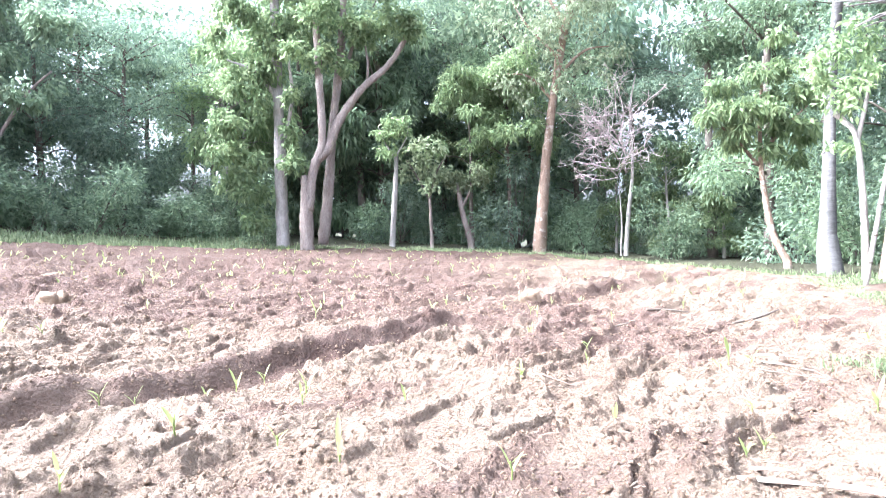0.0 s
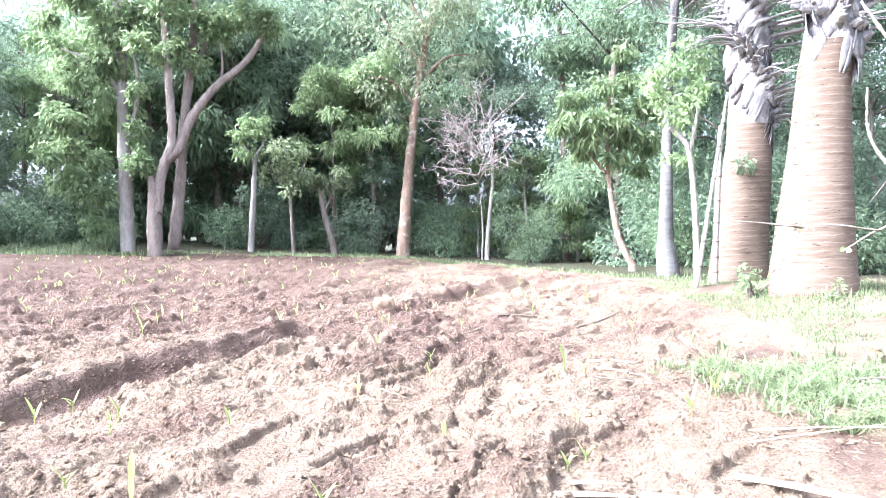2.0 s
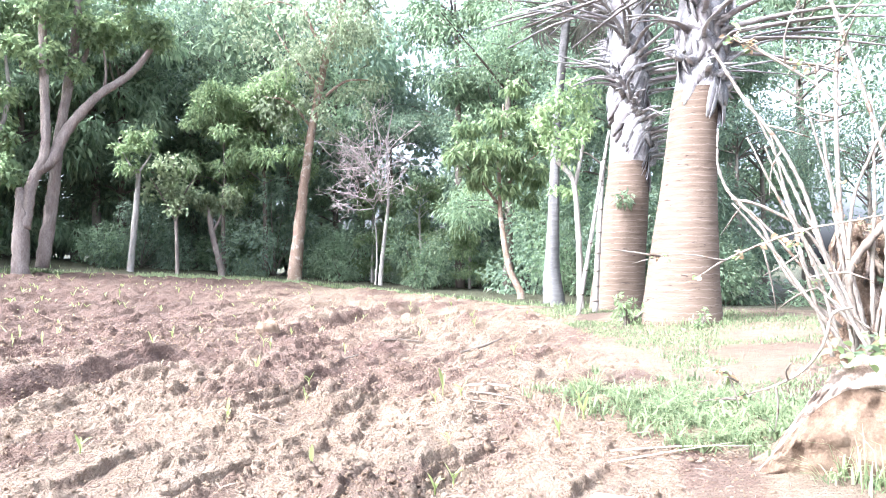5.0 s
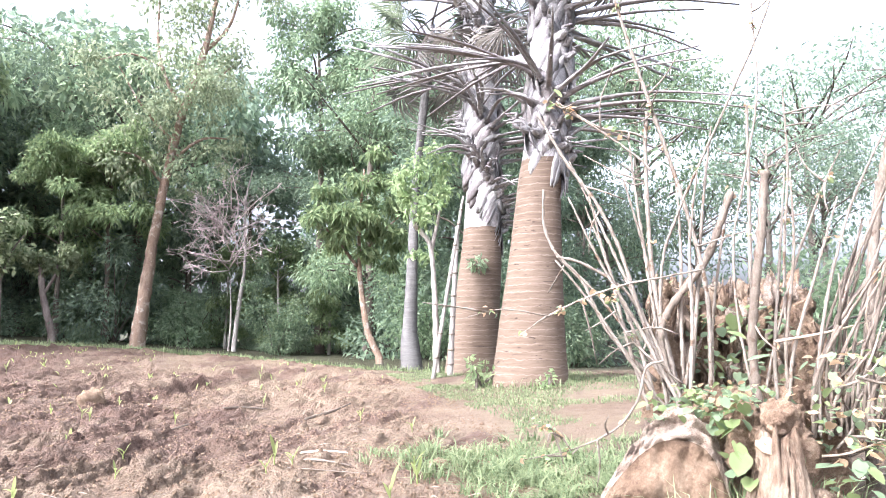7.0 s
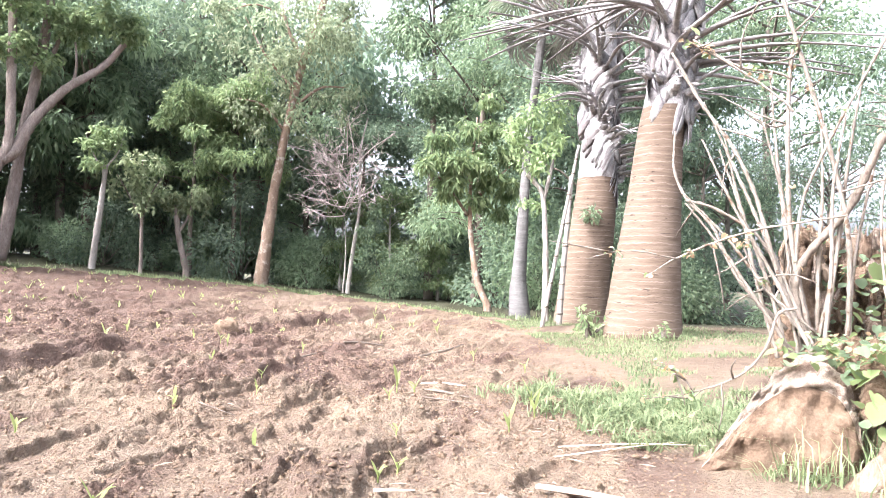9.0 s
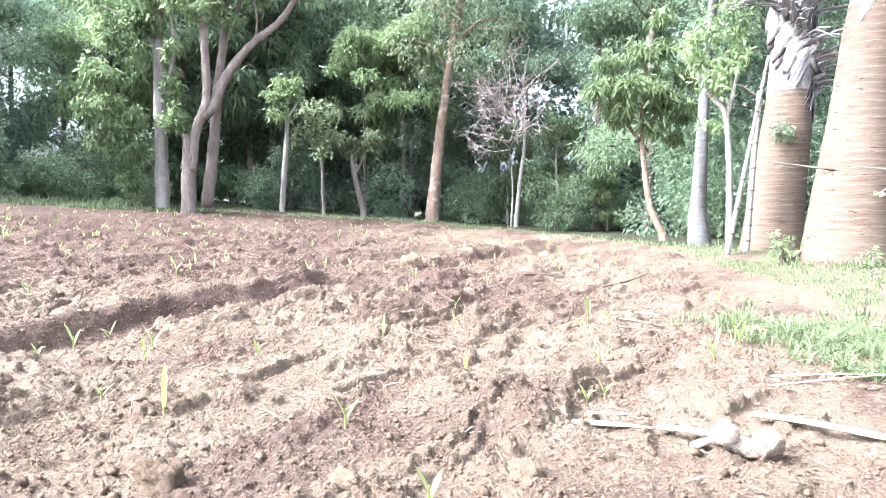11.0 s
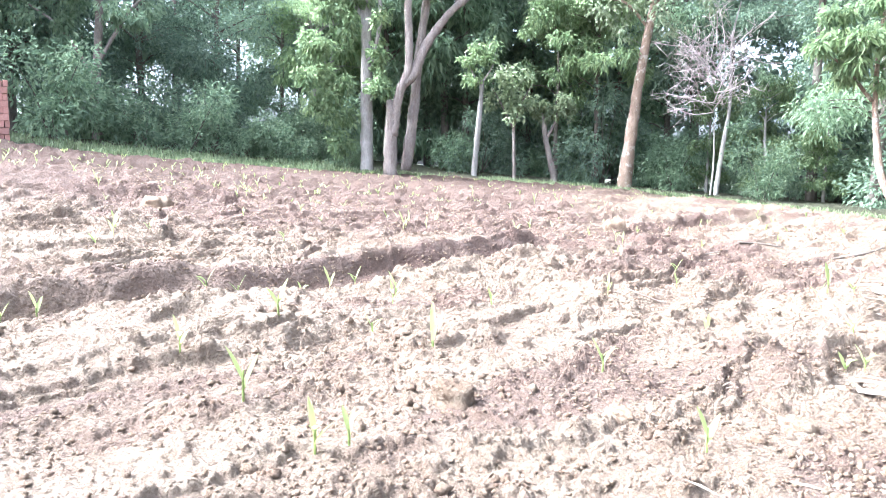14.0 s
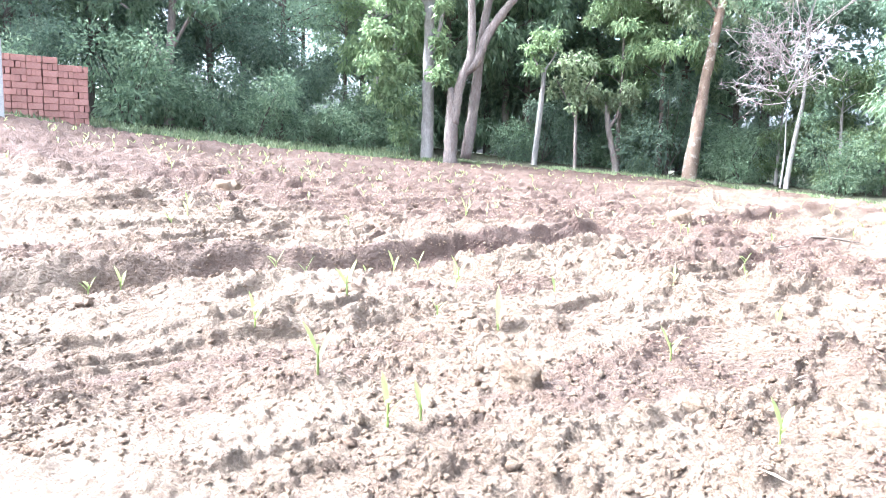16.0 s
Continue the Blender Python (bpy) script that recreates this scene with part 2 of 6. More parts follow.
EARTH_LOBE = rough_surface("earthy_root", [(0.36, (0.062, 0.037, 0.023)), (0.46, (0.105, 0.069, 0.044)), (0.54, (0.14, 0.097, 0.064)), (0.66, (0.20, 0.15, 0.106))], 6, bump=0.8, bump_scale=24, dist=0.03)
ROOT_TAN = rough_surface("tan_root_bark", [(0.34, (0.08, 0.055, 0.036)), (0.48, (0.155, 0.115, 0.075)), (0.64, (0.225, 0.178, 0.122))], 8, bump=0.9, bump_scale=30, dist=0.03)
CRUST = rough_surface("pale_crusted_soil", [(0.36, (0.15, 0.105, 0.075)), (0.47, (0.25, 0.19, 0.145)), (0.6, (0.38, 0.315, 0.26))], 20, bump=1.0, bump_scale=60, dist=0.03)
BRICK = rough_surface("fired_brick", [(0.3, (0.23, 0.105, 0.082)), (0.5, (0.32, 0.163, 0.13)), (0.7, (0.40, 0.228, 0.185))], 7, bump=0.4)
CONCRETE = rough_surface("grey_concrete", [(0.3, (0.22, 0.21, 0.20)), (0.5, (0.36, 0.35, 0.33)), (0.7, (0.48, 0.47, 0.44))], 5, bump=0.4)
DRY = rough_surface("dry_stalk", [(0.3, (0.30, 0.22, 0.15)), (0.5, (0.50, 0.41, 0.31)), (0.7, (0.68, 0.60, 0.50))], 12, bump=0.3, stretch=(1, 1, 1), dist=0.008)

DARK_GREEN = [(0.15, (0.070, 0.112, 0.074)), (0.45, (0.118, 0.178, 0.112)), (0.75, (0.182, 0.25, 0.145))]
MID_GREEN = [(0.15, (0.080, 0.128, 0.070)), (0.45, (0.138, 0.207, 0.106)), (0.75, (0.212, 0.285, 0.145))]
FRESH_GREEN = [(0.15, (0.085, 0.138, 0.052)), (0.45, (0.150, 0.222, 0.082)), (0.75, (0.24, 0.31, 0.12))]
PALE_GREEN = [(0.15, (0.118, 0.16, 0.07)), (0.45, (0.20, 0.25, 0.115)), (0.75, (0.30, 0.345, 0.172))]
LEAF_DARK = leaf_material("dark_leaf", DARK_GREEN, 0.55, 0.7)
LEAF_MID = leaf_material("mid_leaf", MID_GREEN, 0.55, 0.7)
LEAF_FRESH = leaf_material("fresh_leaf", FRESH_GREEN, 0.55, 0.7)
LEAF_PALE = leaf_material("pale_leaf", PALE_GREEN, 0.55, 0.7)
LEAF_OLIVE = leaf_material("olive_leaf", [(0.15, (0.080, 0.108, 0.055)), (0.45, (0.140, 0.175, 0.088)), (0.75, (0.22, 0.252, 0.135))], 0.5, 0.7)
LEAF_DRY = leaf_material("dry_leaf", [(0.15, (0.20, 0.11, 0.05)), (0.45, (0.33, 0.20, 0.09)), (0.75, (0.45, 0.31, 0.16))], 0.4)
TWIG_PINK = rough_surface("bare_twig", [(0.3, (0.24, 0.19, 0.175)), (0.5, (0.36, 0.30, 0.28)), (0.7, (0.48, 0.42, 0.39))], 5, bump=0.2)
GRASS = leaf_material("grass_blade", [(0.15, (0.070, 0.105, 0.038)), (0.45, (0.118, 0.160, 0.058)), (0.75, (0.195, 0.232, 0.10))], 0.35, 0.7)
BROAD_GREEN = leaf_material("broad_leaf", [(0.15, (0.075, 0.13, 0.03)), (0.45, (0.13, 0.19, 0.05)), (0.75, (0.21, 0.26, 0.09))], 0.4)
MAIZE = leaf_material("maize_leaf", [(0.15, (0.12, 0.16, 0.035)), (0.45, (0.185, 0.23, 0.048)), (0.75, (0.27, 0.31, 0.075))], 0.5, 0.65)
STRAW = leaf_material("straw", [(0.15, (0.13, 0.09, 0.055)), (0.45, (0.21, 0.16, 0.105)), (0.75, (0.31, 0.25, 0.18))], 0.2, 0.9)

# ---- mesh tools ----


def mesh_of(name, verts, faces, mat, smooth=False):
    me = bpy.data.meshes.new(name)
    me.from_pydata([tuple(v) for v in verts], [], faces)
    me.materials.append(mat)
    if smooth:
        me.polygons.foreach_set("use_smooth", [True] * len(me.polygons))
    me.update()
    return me


def fast_mesh(name, verts, tris, mat, smooth=False):
    """A triangle mesh straight from arrays."""
    me = bpy.data.meshes.new(name)
    verts = np.asarray(verts, dtype=np.float32).reshape(-1, 3)
    tris = np.asarray(tris, dtype=np.int32).reshape(-1, 3)
    me.vertices.add(len(verts))
    me.vertices.foreach_set("co", verts.ravel())
    me.loops.add(tris.size)
    me.loops.foreach_set("vertex_index", tris.ravel())
    me.polygons.add(len(tris))
    me.polygons.foreach_set("loop_start", np.arange(0, tris.size, 3, dtype=np.int32))
    me.polygons.foreach_set("loop_total", np.full(len(tris), 3, dtype=np.int32))
    me.update(calc_edges=True)
    if smooth:
        me.polygons.foreach_set("use_smooth", np.ones(len(tris), dtype=bool))
    me.materials.append(mat)
    return me


def thing(name, at, label, category, group="", kind=""):
    ob = new(name)
    ob.empty_display_size = 0.1
    ob.location = at
    return tagged(ob, label, category, group, kind)


def part(name, me, parent, label="", at=(0, 0, 0)):
    """Links a mesh whose coordinates are measured from its parent's base."""
    ob = new(name, me)
    ob.parent = parent
    ob.location = at
    if label:
        tagged(ob, label)
    return ob


def spline(points, n):
    """Points (x, y, z, r) smoothed into n samples."""
    p = np.array(points, dtype=float)
    if len(p) < 3:
        u = np.linspace(0, 1, n)[:, None]
        return p[0] * (1 - u) + p[-1] * u
    ext = np.vstack([2 * p[0] - p[1], p, 2 * p[-1] - p[-2]])
    out = []
    for u in np.linspace(0, len(p) - 1 - 1e-6, n):
        i = int(u)
        f = u - i
        a, b, c, d = ext[i], ext[i + 1], ext[i + 2], ext[i + 3]
        out.append(0.5 * (2 * b + (c - a) * f + (2 * a - 5 * b + 4 * c - d) * f * f + (3 * b - a - 3 * c + d) * f ** 3))
    out = np.array(out)
    out[:, 3] = np.maximum(out[:, 3], 0.0015)
    return out


def tube(points, sides=8, n=None, rng=None, lump=0.0, flat=1.0, cap=True):
    """Verts and triangles of a tapered round limb along a smoothed line; lump roughens its outline."""
    s = spline(points, n or max(4, 4 * len(points)))
    p, r = s[:, :3], s[:, 3]
    t = np.gradient(p, axis=0)
    t /= np.linalg.norm(t, axis=1)[:, None] + 1e-9
    up = np.array([0.0, 0.0, 1.0]) if abs(t[0, 2]) < 0.9 else np.array([1.0, 0.0, 0.0])
    verts = []
    ang = np.linspace(0, 2 * math.pi, sides, endpoint=False)
    for k in range(len(p)):
        a = np.cross(t[k], up)
        a /= np.linalg.norm(a) + 1e-9
        b = np.cross(a, t[k])
        w = r[k] * (1 + (lump * rng.uniform(-1, 1, sides) if lump else 0))
        ring = p[k] + (np.cos(ang) * w)[:, None] * a + (np.sin(ang) * w * flat)[:, None] * b
        verts.append(ring)
    verts = np.concatenate(verts)
    tris = []
    for k in range(len(p) - 1):
        for i in range(sides):
            j = (i + 1) % sides
            a, b, c, d = k * sides + i, k * sides + j, (k + 1) * sides + j, (k + 1) * sides + i
            tris += [(a, c, b), (a, d, c)]
    if cap:
        m = len(verts)
        verts = np.vstack([verts, p[:1], p[-1:]])
        e = (len(p) - 1) * sides
        for i in range(sides):
            j = (i + 1) % sides
            tris += [(m, i, j), (m + 1, e + j, e + i)]
    return verts, np.array(tris)


def join(pieces):
    vs, ts, k = [], [], 0
    for v, t in pieces:
        vs.append(np.asarray(v, dtype=float))
        ts.append(np.asarray(t) + k)
        k += len(v)
    return np.vstack(vs), np.vstack(ts)


def minus(v, base):
    return np.asarray(v) - np.asarray(base)


def unit(v):
    return v / (np.linalg.norm(v, axis=-1, keepdims=True) + 1e-9)


def leaves(centres, rng, length, width, droop=0.5, fold=0.25, outward=None):
    """Pointed, folded leaves, one at each centre: six corners, four triangles."""
    n = len(centres)
    along = rng.normal(size=(n, 3))
    if outward is not None:
        along = along * 0.7 + outward
    along[:, 2] -= droop
    along = unit(along)
    side = unit(np.cross(along, rng.normal(size=(n, 3))))
    nor = np.cross(side, along)
    ln = (length * rng.uniform(0.6, 1.25, n))[:, None]
    wd = (width * rng.uniform(0.7, 1.2, n))[:, None]
    base, tip = centres, centres + along * ln - np.array([0, 0, 1.0]) * ln * 0.15
    mid = centres + along * ln * 0.48
    l1, r1 = mid + side * wd * 0.5 + nor * wd * fold, mid - side * wd * 0.5 + nor * wd * fold
    v = np.stack([base, l1, tip, r1], 1).reshape(-1, 3)
    k = (np.arange(n) * 4)[:, None]
    t = np.concatenate([k + [0, 2, 1], k + [0, 3, 2]], 1).reshape(-1, 3)
    return v, t


def clump_points(clumps, n, rng, hollow=0.45):
    """n points in a set of squashed, ragged balls (x, y, z, radius, flatness)."""
    c = np.array(clumps, dtype=float)
    wt = c[:, 3] ** 2
    pick = rng.choice(len(c), n, p=wt / wt.sum())
    way = unit(rng.normal(size=(n, 3)))
    rad = (hollow + (1 - hollow) * rng.random(n)) * (0.75 + 0.35 * rng.random(n))
    off = way * (rad * c[pick, 3])[:, None]
    off[:, 2] *= c[pick, 4]
    return c[pick, :3] + off, way


# ---- the lie of the land ----
LAND = (0.01043, -0.01445, -0.00795, -0.00292, 0.01135, 0.00176, -0.00046)
_perm = np.random.RandomState(7).permutation(4096)


def lattice(i, j, k=0):
    return _perm[(_perm[(_perm[i & 4095] + j) & 4095] + k) & 4095] / 4095.0


def value_noise(x, y, seed=0):
    i, j = np.floor(x).astype(int), np.floor(y).astype(int)
    f, g = x - i, y - j
    f, g = f * f * (3 - 2 * f), g * g * (3 - 2 * g)
    a, b = lattice(i, j, seed), lattice(i + 1, j, seed)
    c, d = lattice(i, j + 1, seed), lattice(i + 1, j + 1, seed)
    return (a * (1 - f) + b * f) * (1 - g) + (c * (1 - f) + d * f) * g - 0.5


def fbm(x, y, seed=0, octaves=4):
    s, a = 0.0, 1.0
    for o in range(octaves):
        s = s + a * value_noise(x * 2 ** o + 31 * o, y * 2 ** o + 17 * o, seed + o)
        a *= 0.5
    return s


def chunks(x, y, cell, seed, share):
    """Broken clods of uneven size on a jittered lattice: steep-sided, each cut off by a tilted face."""
    u, v = x / cell, y / cell
    i, j = np.floor(u).astype(int), np.floor(v).astype(int)
    best = np.zeros_like(x)
    for di in (-1, 0, 1):
        for dj in (-1, 0, 1):
            a, b = i + di, j + dj
            du, dv = u - a - lattice(a, b, seed), v - b - lattice(a, b, seed + 1)
            size = lattice(a, b, seed + 2)
            r = 0.22 + 0.48 * size * size
            sq = 0.6 + 0.8 * lattice(a, b, seed + 4)
            dome = np.sqrt(np.clip(1 - (du * du * sq + dv * dv / sq) / (r * r), 0, 1)) * r
            cut = r * (0.28 + 0.34 * size) + (lattice(a, b, seed + 5) - 0.5) * 0.7 * du + (lattice(a, b, seed + 6) - 0.5) * 0.7 * dv
            best = np.maximum(best, np.where(lattice(a, b, seed + 3) < share, np.minimum(dome, np.maximum(cut, 0)), 0))
    return best * cell


def land(x, y):
    """The smooth lie of the land."""
    x, y = np.clip(x, -11.0, 7.5), np.clip(y, -2.0, 22.0)
    c = LAND
    return c[0] + c[1] * x + c[2] * y + c[3] * x * y + c[4] * x * x + c[5] * y * y + c[6] * x * x * y


def smooth(a, b, v):
    t = np.clip((v - a) / (b - a), 0, 1)
    return t * t * (3 - 2 * t)


def field_depth(x, y):
    """How far inside the ploughed field a point lies (negative: outside)."""
    far = np.interp(x, [-14, -10.5, -9, -7, -5, -3, 0, 2, 4, 5.5, 6.3], [8.0, 9.6, 12.0, 14.8, 16.8, 18.4, 19.4, 19.3, 17.6, 14.0, 10.5]) - y
    side = np.interp(y, [-3, 0, 2, 3, 5, 8, 10, 12, 15], [1.9, 2.0, 2.2, 2.6, 3.6, 4.5, 5.1, 5.6, 6.5]) - x
    return np.minimum(far, side * 1.2)


def relief(x, y):
    """Furrows, overlapping plough slices, crumbs and clods of the tilled soil."""
    f = field_depth(x, y)
    inside = smooth(-0.3, 0.7, f)
    wx, wy = x + 0.35 * fbm(x * 0.7, y * 0.7, 3, 3), y + 0.35 * fbm(x * 0.7 + 9, y * 0.7, 5, 3)
    vx, vy = x + 0.14 * fbm(x * 1.7, y * 1.7, 6, 4), y + 0.14 * fbm(x * 1.7 + 4, y * 1.7, 8, 4)
    u = (vx + 1.88) * 0.867 - (vy - 3.18) * 0.5
    s = (vx + 1.88) * 0.5 + (vy - 3.18) * 0.867
    run = smooth(-2.8, -1.4, s) * smooth(4.4, 3.0, s)
    calm = 1 - 0.7 * run * np.exp(-((u + 0.02) / 0.2) ** 2)
    rough = inside * calm * (0.25 + 0.75 * smooth(-2.5, -0.5, y))
    px = x + 0.03 * fbm(x * 8, y * 8, 71, 3) + 0.016 * fbm(x * 34, y * 34, 73, 2)
    py = y + 0.03 * fbm(x * 8 + 5, y * 8, 72, 3) + 0.016 * fbm(x * 34, y * 34 + 9, 74, 2)
    cx, cy = px + 0.22 * fbm(x * 1.3, y * 1.3, 3, 3), py + 0.22 * fbm(x * 1.3 + 9, y * 1.3, 5, 3)
    across, along = cx * 0.84 - cy * 0.54, cx * 0.54 + cy * 0.84
    # the lie of the plough slices: long low steps with ragged lips, flat and crusted between
    n1 = fbm(across * 2.0, along * 0.75, 41, 3)
    h = rough * (0.03 * fbm(x * 1.1, y * 1.1, 40, 3) - 0.025 * smooth(5.0, 3.0, y))
    lip = 0.0
    for e in (-0.34, -0.14, 0.06, 0.26):
        h = h + rough * 0.052 * (0.4 + 0.6 * smooth(1.6, 3.0, y)) * (smooth(e - 0.035, e + 0.035, n1) - 0.45 * smooth(e, e + 0.2, n1) - 0.3)
        lip = lip + np.exp(-((n1 - e - 0.04) / 0.06) ** 2)
    lip = np.clip(lip, 0, 1)
    # the deep furrow with its bank
    ragged = 0.9 + 0.3 * fbm(s * 2.2, u * 0.5, 61, 3)
    bank = smooth(0.03, -0.17, u + 0.06 * fbm(x * 5, y * 5, 62, 3)) * np.exp(-(np.minimum(u + 0.17, 0) / 0.45) ** 2)
    h = h + run * (0.125 * ragged * bank - 0.075 * np.exp(-((u - 0.07) / 0.15) ** 2) + 0.035 * np.exp(-((u - 0.36) / 0.12) ** 2))
    ridge = run * np.exp(-((u + 0.2) / 0.13) ** 2) + 0.8 * run * np.exp(-((u - 0.36) / 0.12) ** 2)
    for fx, fy, ln, amp in ((-0.95, 2.55, 0.75, 0.045), (-0.45, 1.95, 0.5, 0.04), (0.35, 3.5, 0.8, 0.05), (1.0, 5.0, 0.8, 0.045), (0.92, 2.25, 0.4, 0.06), (-0.1, 6.6, 0.9, 0.05), (-3.2, 5.6, 1.0, 0.04), (1.55, 3.4, 0.6, 0.035)):
        uu, ss = (vx - fx) * 0.84 - (vy - fy) * 0.54, (vx - fx) * 0.54 + (vy - fy) * 0.84
        on = smooth(-ln * 1.5, -ln * 0.8, ss) * smooth(ln * 1.5, ln * 0.8, ss)
        on = on * np.clip(0.55 + 1.3 * fbm(ss * 2.6 + fx * 7, uu * 1.5, 64, 3), 0.05, 1.2)
        h = h + on * amp * (smooth(0.05, -0.09, uu) * np.exp(-(np.minimum(uu + 0.09, 0) / 0.22) ** 2) - 0.45 * np.exp(-((uu - 0.08) / 0.09) ** 2))
        ridge = ridge + on * np.exp(-((uu + 0.1) / 0.09) ** 2)
    u2 = (wx - 2.4) * 0.80 - (wy - 10.8) * 0.6
    s2 = (wx - 2.4) * 0.6 + (wy - 10.8) * 0.80
    run2 = smooth(-2.2, -1.2, s2) * smooth(2.2, 1.2, s2)
    h = h + run2 * (0.12 * np.exp(-(u2 / 0.25) ** 2) - 0.08 * np.exp(-((u2 - 0.5) / 0.2) ** 2))
    # a hollow and a heap close by
    for hx, hy, hr, ha in ((0.62, 2.3, 0.25, -0.035), (-1.2, 1.42, 0.17, -0.06), (0.75, 2.05, 0.2, 0.02)):
        h = h + ha * np.exp(-(((wx - hx) ** 2 + (wy - hy) ** 2) / hr ** 2))
    # clods and crumbs: thick along the lips and ridges, thin on the crusted flats and on the trodden ground by the bank
    open_field = smooth(2.8, 6.0, y) * smooth(4.5, 1.0, x - 0.25 * y)
    trodden = smooth(0.2, 1.8, x - 0.25 * y)
    patch = smooth(0.08, 0.34, fbm(across * 2.4, along * 1.2, 60, 3))
    mask = np.clip(0.05 + 0.65 * lip + 0.6 * patch + 0.8 * np.clip(ridge, 0, 1) + 0.55 * open_field - 0.35 * trodden, 0.06, 1.1)
    h = h + rough * 0.6 * (chunks(px, py, 0.21, 101, 0.42 * mask * open_field) + (0.6 + 0.4 * open_field) * chunks(px, py, 0.14, 11, (0.16 + 0.14 * open_field) * mask))
    h = h + rough * 0.7 * chunks(px, py, 0.075, 14, 0.45 * mask) * smooth(14.0, 9.0, y)
    near_bank = smooth(4.5, 2.5, np.hypot(x - 4.0, y - 5.0))
    grit = np.maximum(rough * (0.14 + 0.86 * mask), 0.4 * near_bank)
    h = h + grit * (0.85 * smooth(10.0, 7.0, y) * chunks(px, py, 0.042, 16, 0.65) + 0) + rough * (0.5 + 0.5 * mask) * 0.95 * smooth(6.5, 4.5, y) * chunks(px, py, 0.024, 18, 0.75)
    h = h + rough * 0.0035 * fbm(x * 70, y * 70, 83, 2) * smooth(5.0, 3.0, y) + rough * mask * 0.006 * fbm(x * 22, y * 22, 80, 4) + inside * 0.004 * fbm(x * 24, y * 24, 81, 4) * smooth(7.0, 3.5, y)
    # the mound of earth round the stump, and the grassy rise the palms stand on
    h = h + 0.09 * np.exp(-(((x - 3.1) ** 2 + (y - 1.95) ** 2) / 0.5 ** 2))
    h = h + 0.06 * np.exp(-(((x - 6.0) / 1.2) ** 2 + ((y - 8.4) / 2.2) ** 2)) + (1 - inside) * 0.02 * fbm(x * 2, y * 2, 90, 3)
    return h


def ground_z(x, y):
    x, y = np.atleast_1d(np.asarray(x, dtype=float)), np.atleast_1d(np.asarray(y, dtype=float))
    z = land(x, y) + relief(x, y)
    return z if z.size > 1 else float(z[0])


def steps(stops):
    """Axis positions whose spacing is interpolated between (place, spacing) stops."""
    pos, out = stops[0][0], []
    while pos < stops[-1][0]:
        out.append(pos)
        pos += np.interp(pos, [a for a, _ in stops], [b for _, b in stops])
    out.append(stops[-1][0])
    return np.array(out)


# one sheet of ground, fine near the middle of the place and coarser outward to the horizon
turns = np.radians(steps([(-180, 4.0), (-75, 3.0), (-56, 0.4), (-49, 0.168), (64, 0.168), (70, 0.6), (85, 3.0), (180, 4.0)]))[:-1]
rings = [0.05]
while rings[-1] < 900:
    rings.append(rings[-1] * (1 + np.interp(rings[-1], [0.05, 1.0, 1.25, 6.0, 12.0, 21.0, 26.0, 60.0], [0.5, 0.06, 0.0048, 0.0048, 0.0058, 0.0075, 0.06, 0.3])))
rings = np.array(rings)
gx, gy = 0.35 + rings[:, None] * np.sin(turns)[None, :], -0.12 + rings[:, None] * np.cos(turns)[None, :]
gz = land(gx.ravel(), gy.ravel()) + relief(gx.ravel(), gy.ravel())
nr, na = len(rings), len(turns)
gi = (np.arange(nr - 1)[:, None] * na + np.arange(na)[None, :]).ravel()
gj = (np.arange(nr - 1)[:, None] * na + ((np.arange(na) + 1) % na)[None, :]).ravel()
gt = np.concatenate([np.stack([gi, gj + na, gj], 1), np.stack([gi, gi + na, gj + na], 1), np.stack([np.zeros(na - 2, int), np.arange(2, na), np.arange(1, na - 1)], 1)])
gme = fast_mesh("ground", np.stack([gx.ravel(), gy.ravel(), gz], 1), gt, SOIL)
cover = gme.attributes.new("cover", "FLOAT", "POINT")
cv = smooth(0.15, -0.8, field_depth(gx.ravel(), gy.ravel()) + 0.5 * fbm(gx.ravel() * 1.5, gy.ravel() * 1.5, 33, 3))
cv *= 1 - 0.9 * smooth(6.0, 4.4, np.hypot(gx.ravel() - 4.2, gy.ravel() - 5.0))
cover.data.foreach_set("value", cv.astype(np.float32))
# where the soil is redder and darker: random patches, furrow strip, bank, far left
fr = gme.attributes.new("dark_soil", "FLOAT", "POINT")
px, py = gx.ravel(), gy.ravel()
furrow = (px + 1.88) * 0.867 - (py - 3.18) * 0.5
soil_tone = 0.8 * smooth(0.18, 0.42, fbm((px * 0.8 - py * 0.6) * 1.9, (px * 0.6 + py * 0.8) * 0.6, 150, 4) + 0.1 * smooth(-2.0, 0.5, px)) + 0.8 * smooth(0.22, 0.1, np.abs(furrow + 0.02)) * smooth(-1.5, 0.5, py - 3.0) + 0.2 * smooth(3.2, 1.5, np.hypot(px - 4.3, (py - 5.6) * 0.8)) + 1.15 * smooth(4.0, 8.0, py) * smooth(3.5, -1.5, px) + 0.25 * fbm(px * 3, py * 3, 151, 3)
fr.data.foreach_set("value", (0.95 * np.clip(soil_tone, 0, 1)).astype(np.float32))
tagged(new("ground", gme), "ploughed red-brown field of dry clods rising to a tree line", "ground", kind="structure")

# ---- trees ----


def on_ground(x, y, sink=0.03):
    return (x, y, ground_z(x, y) - sink)


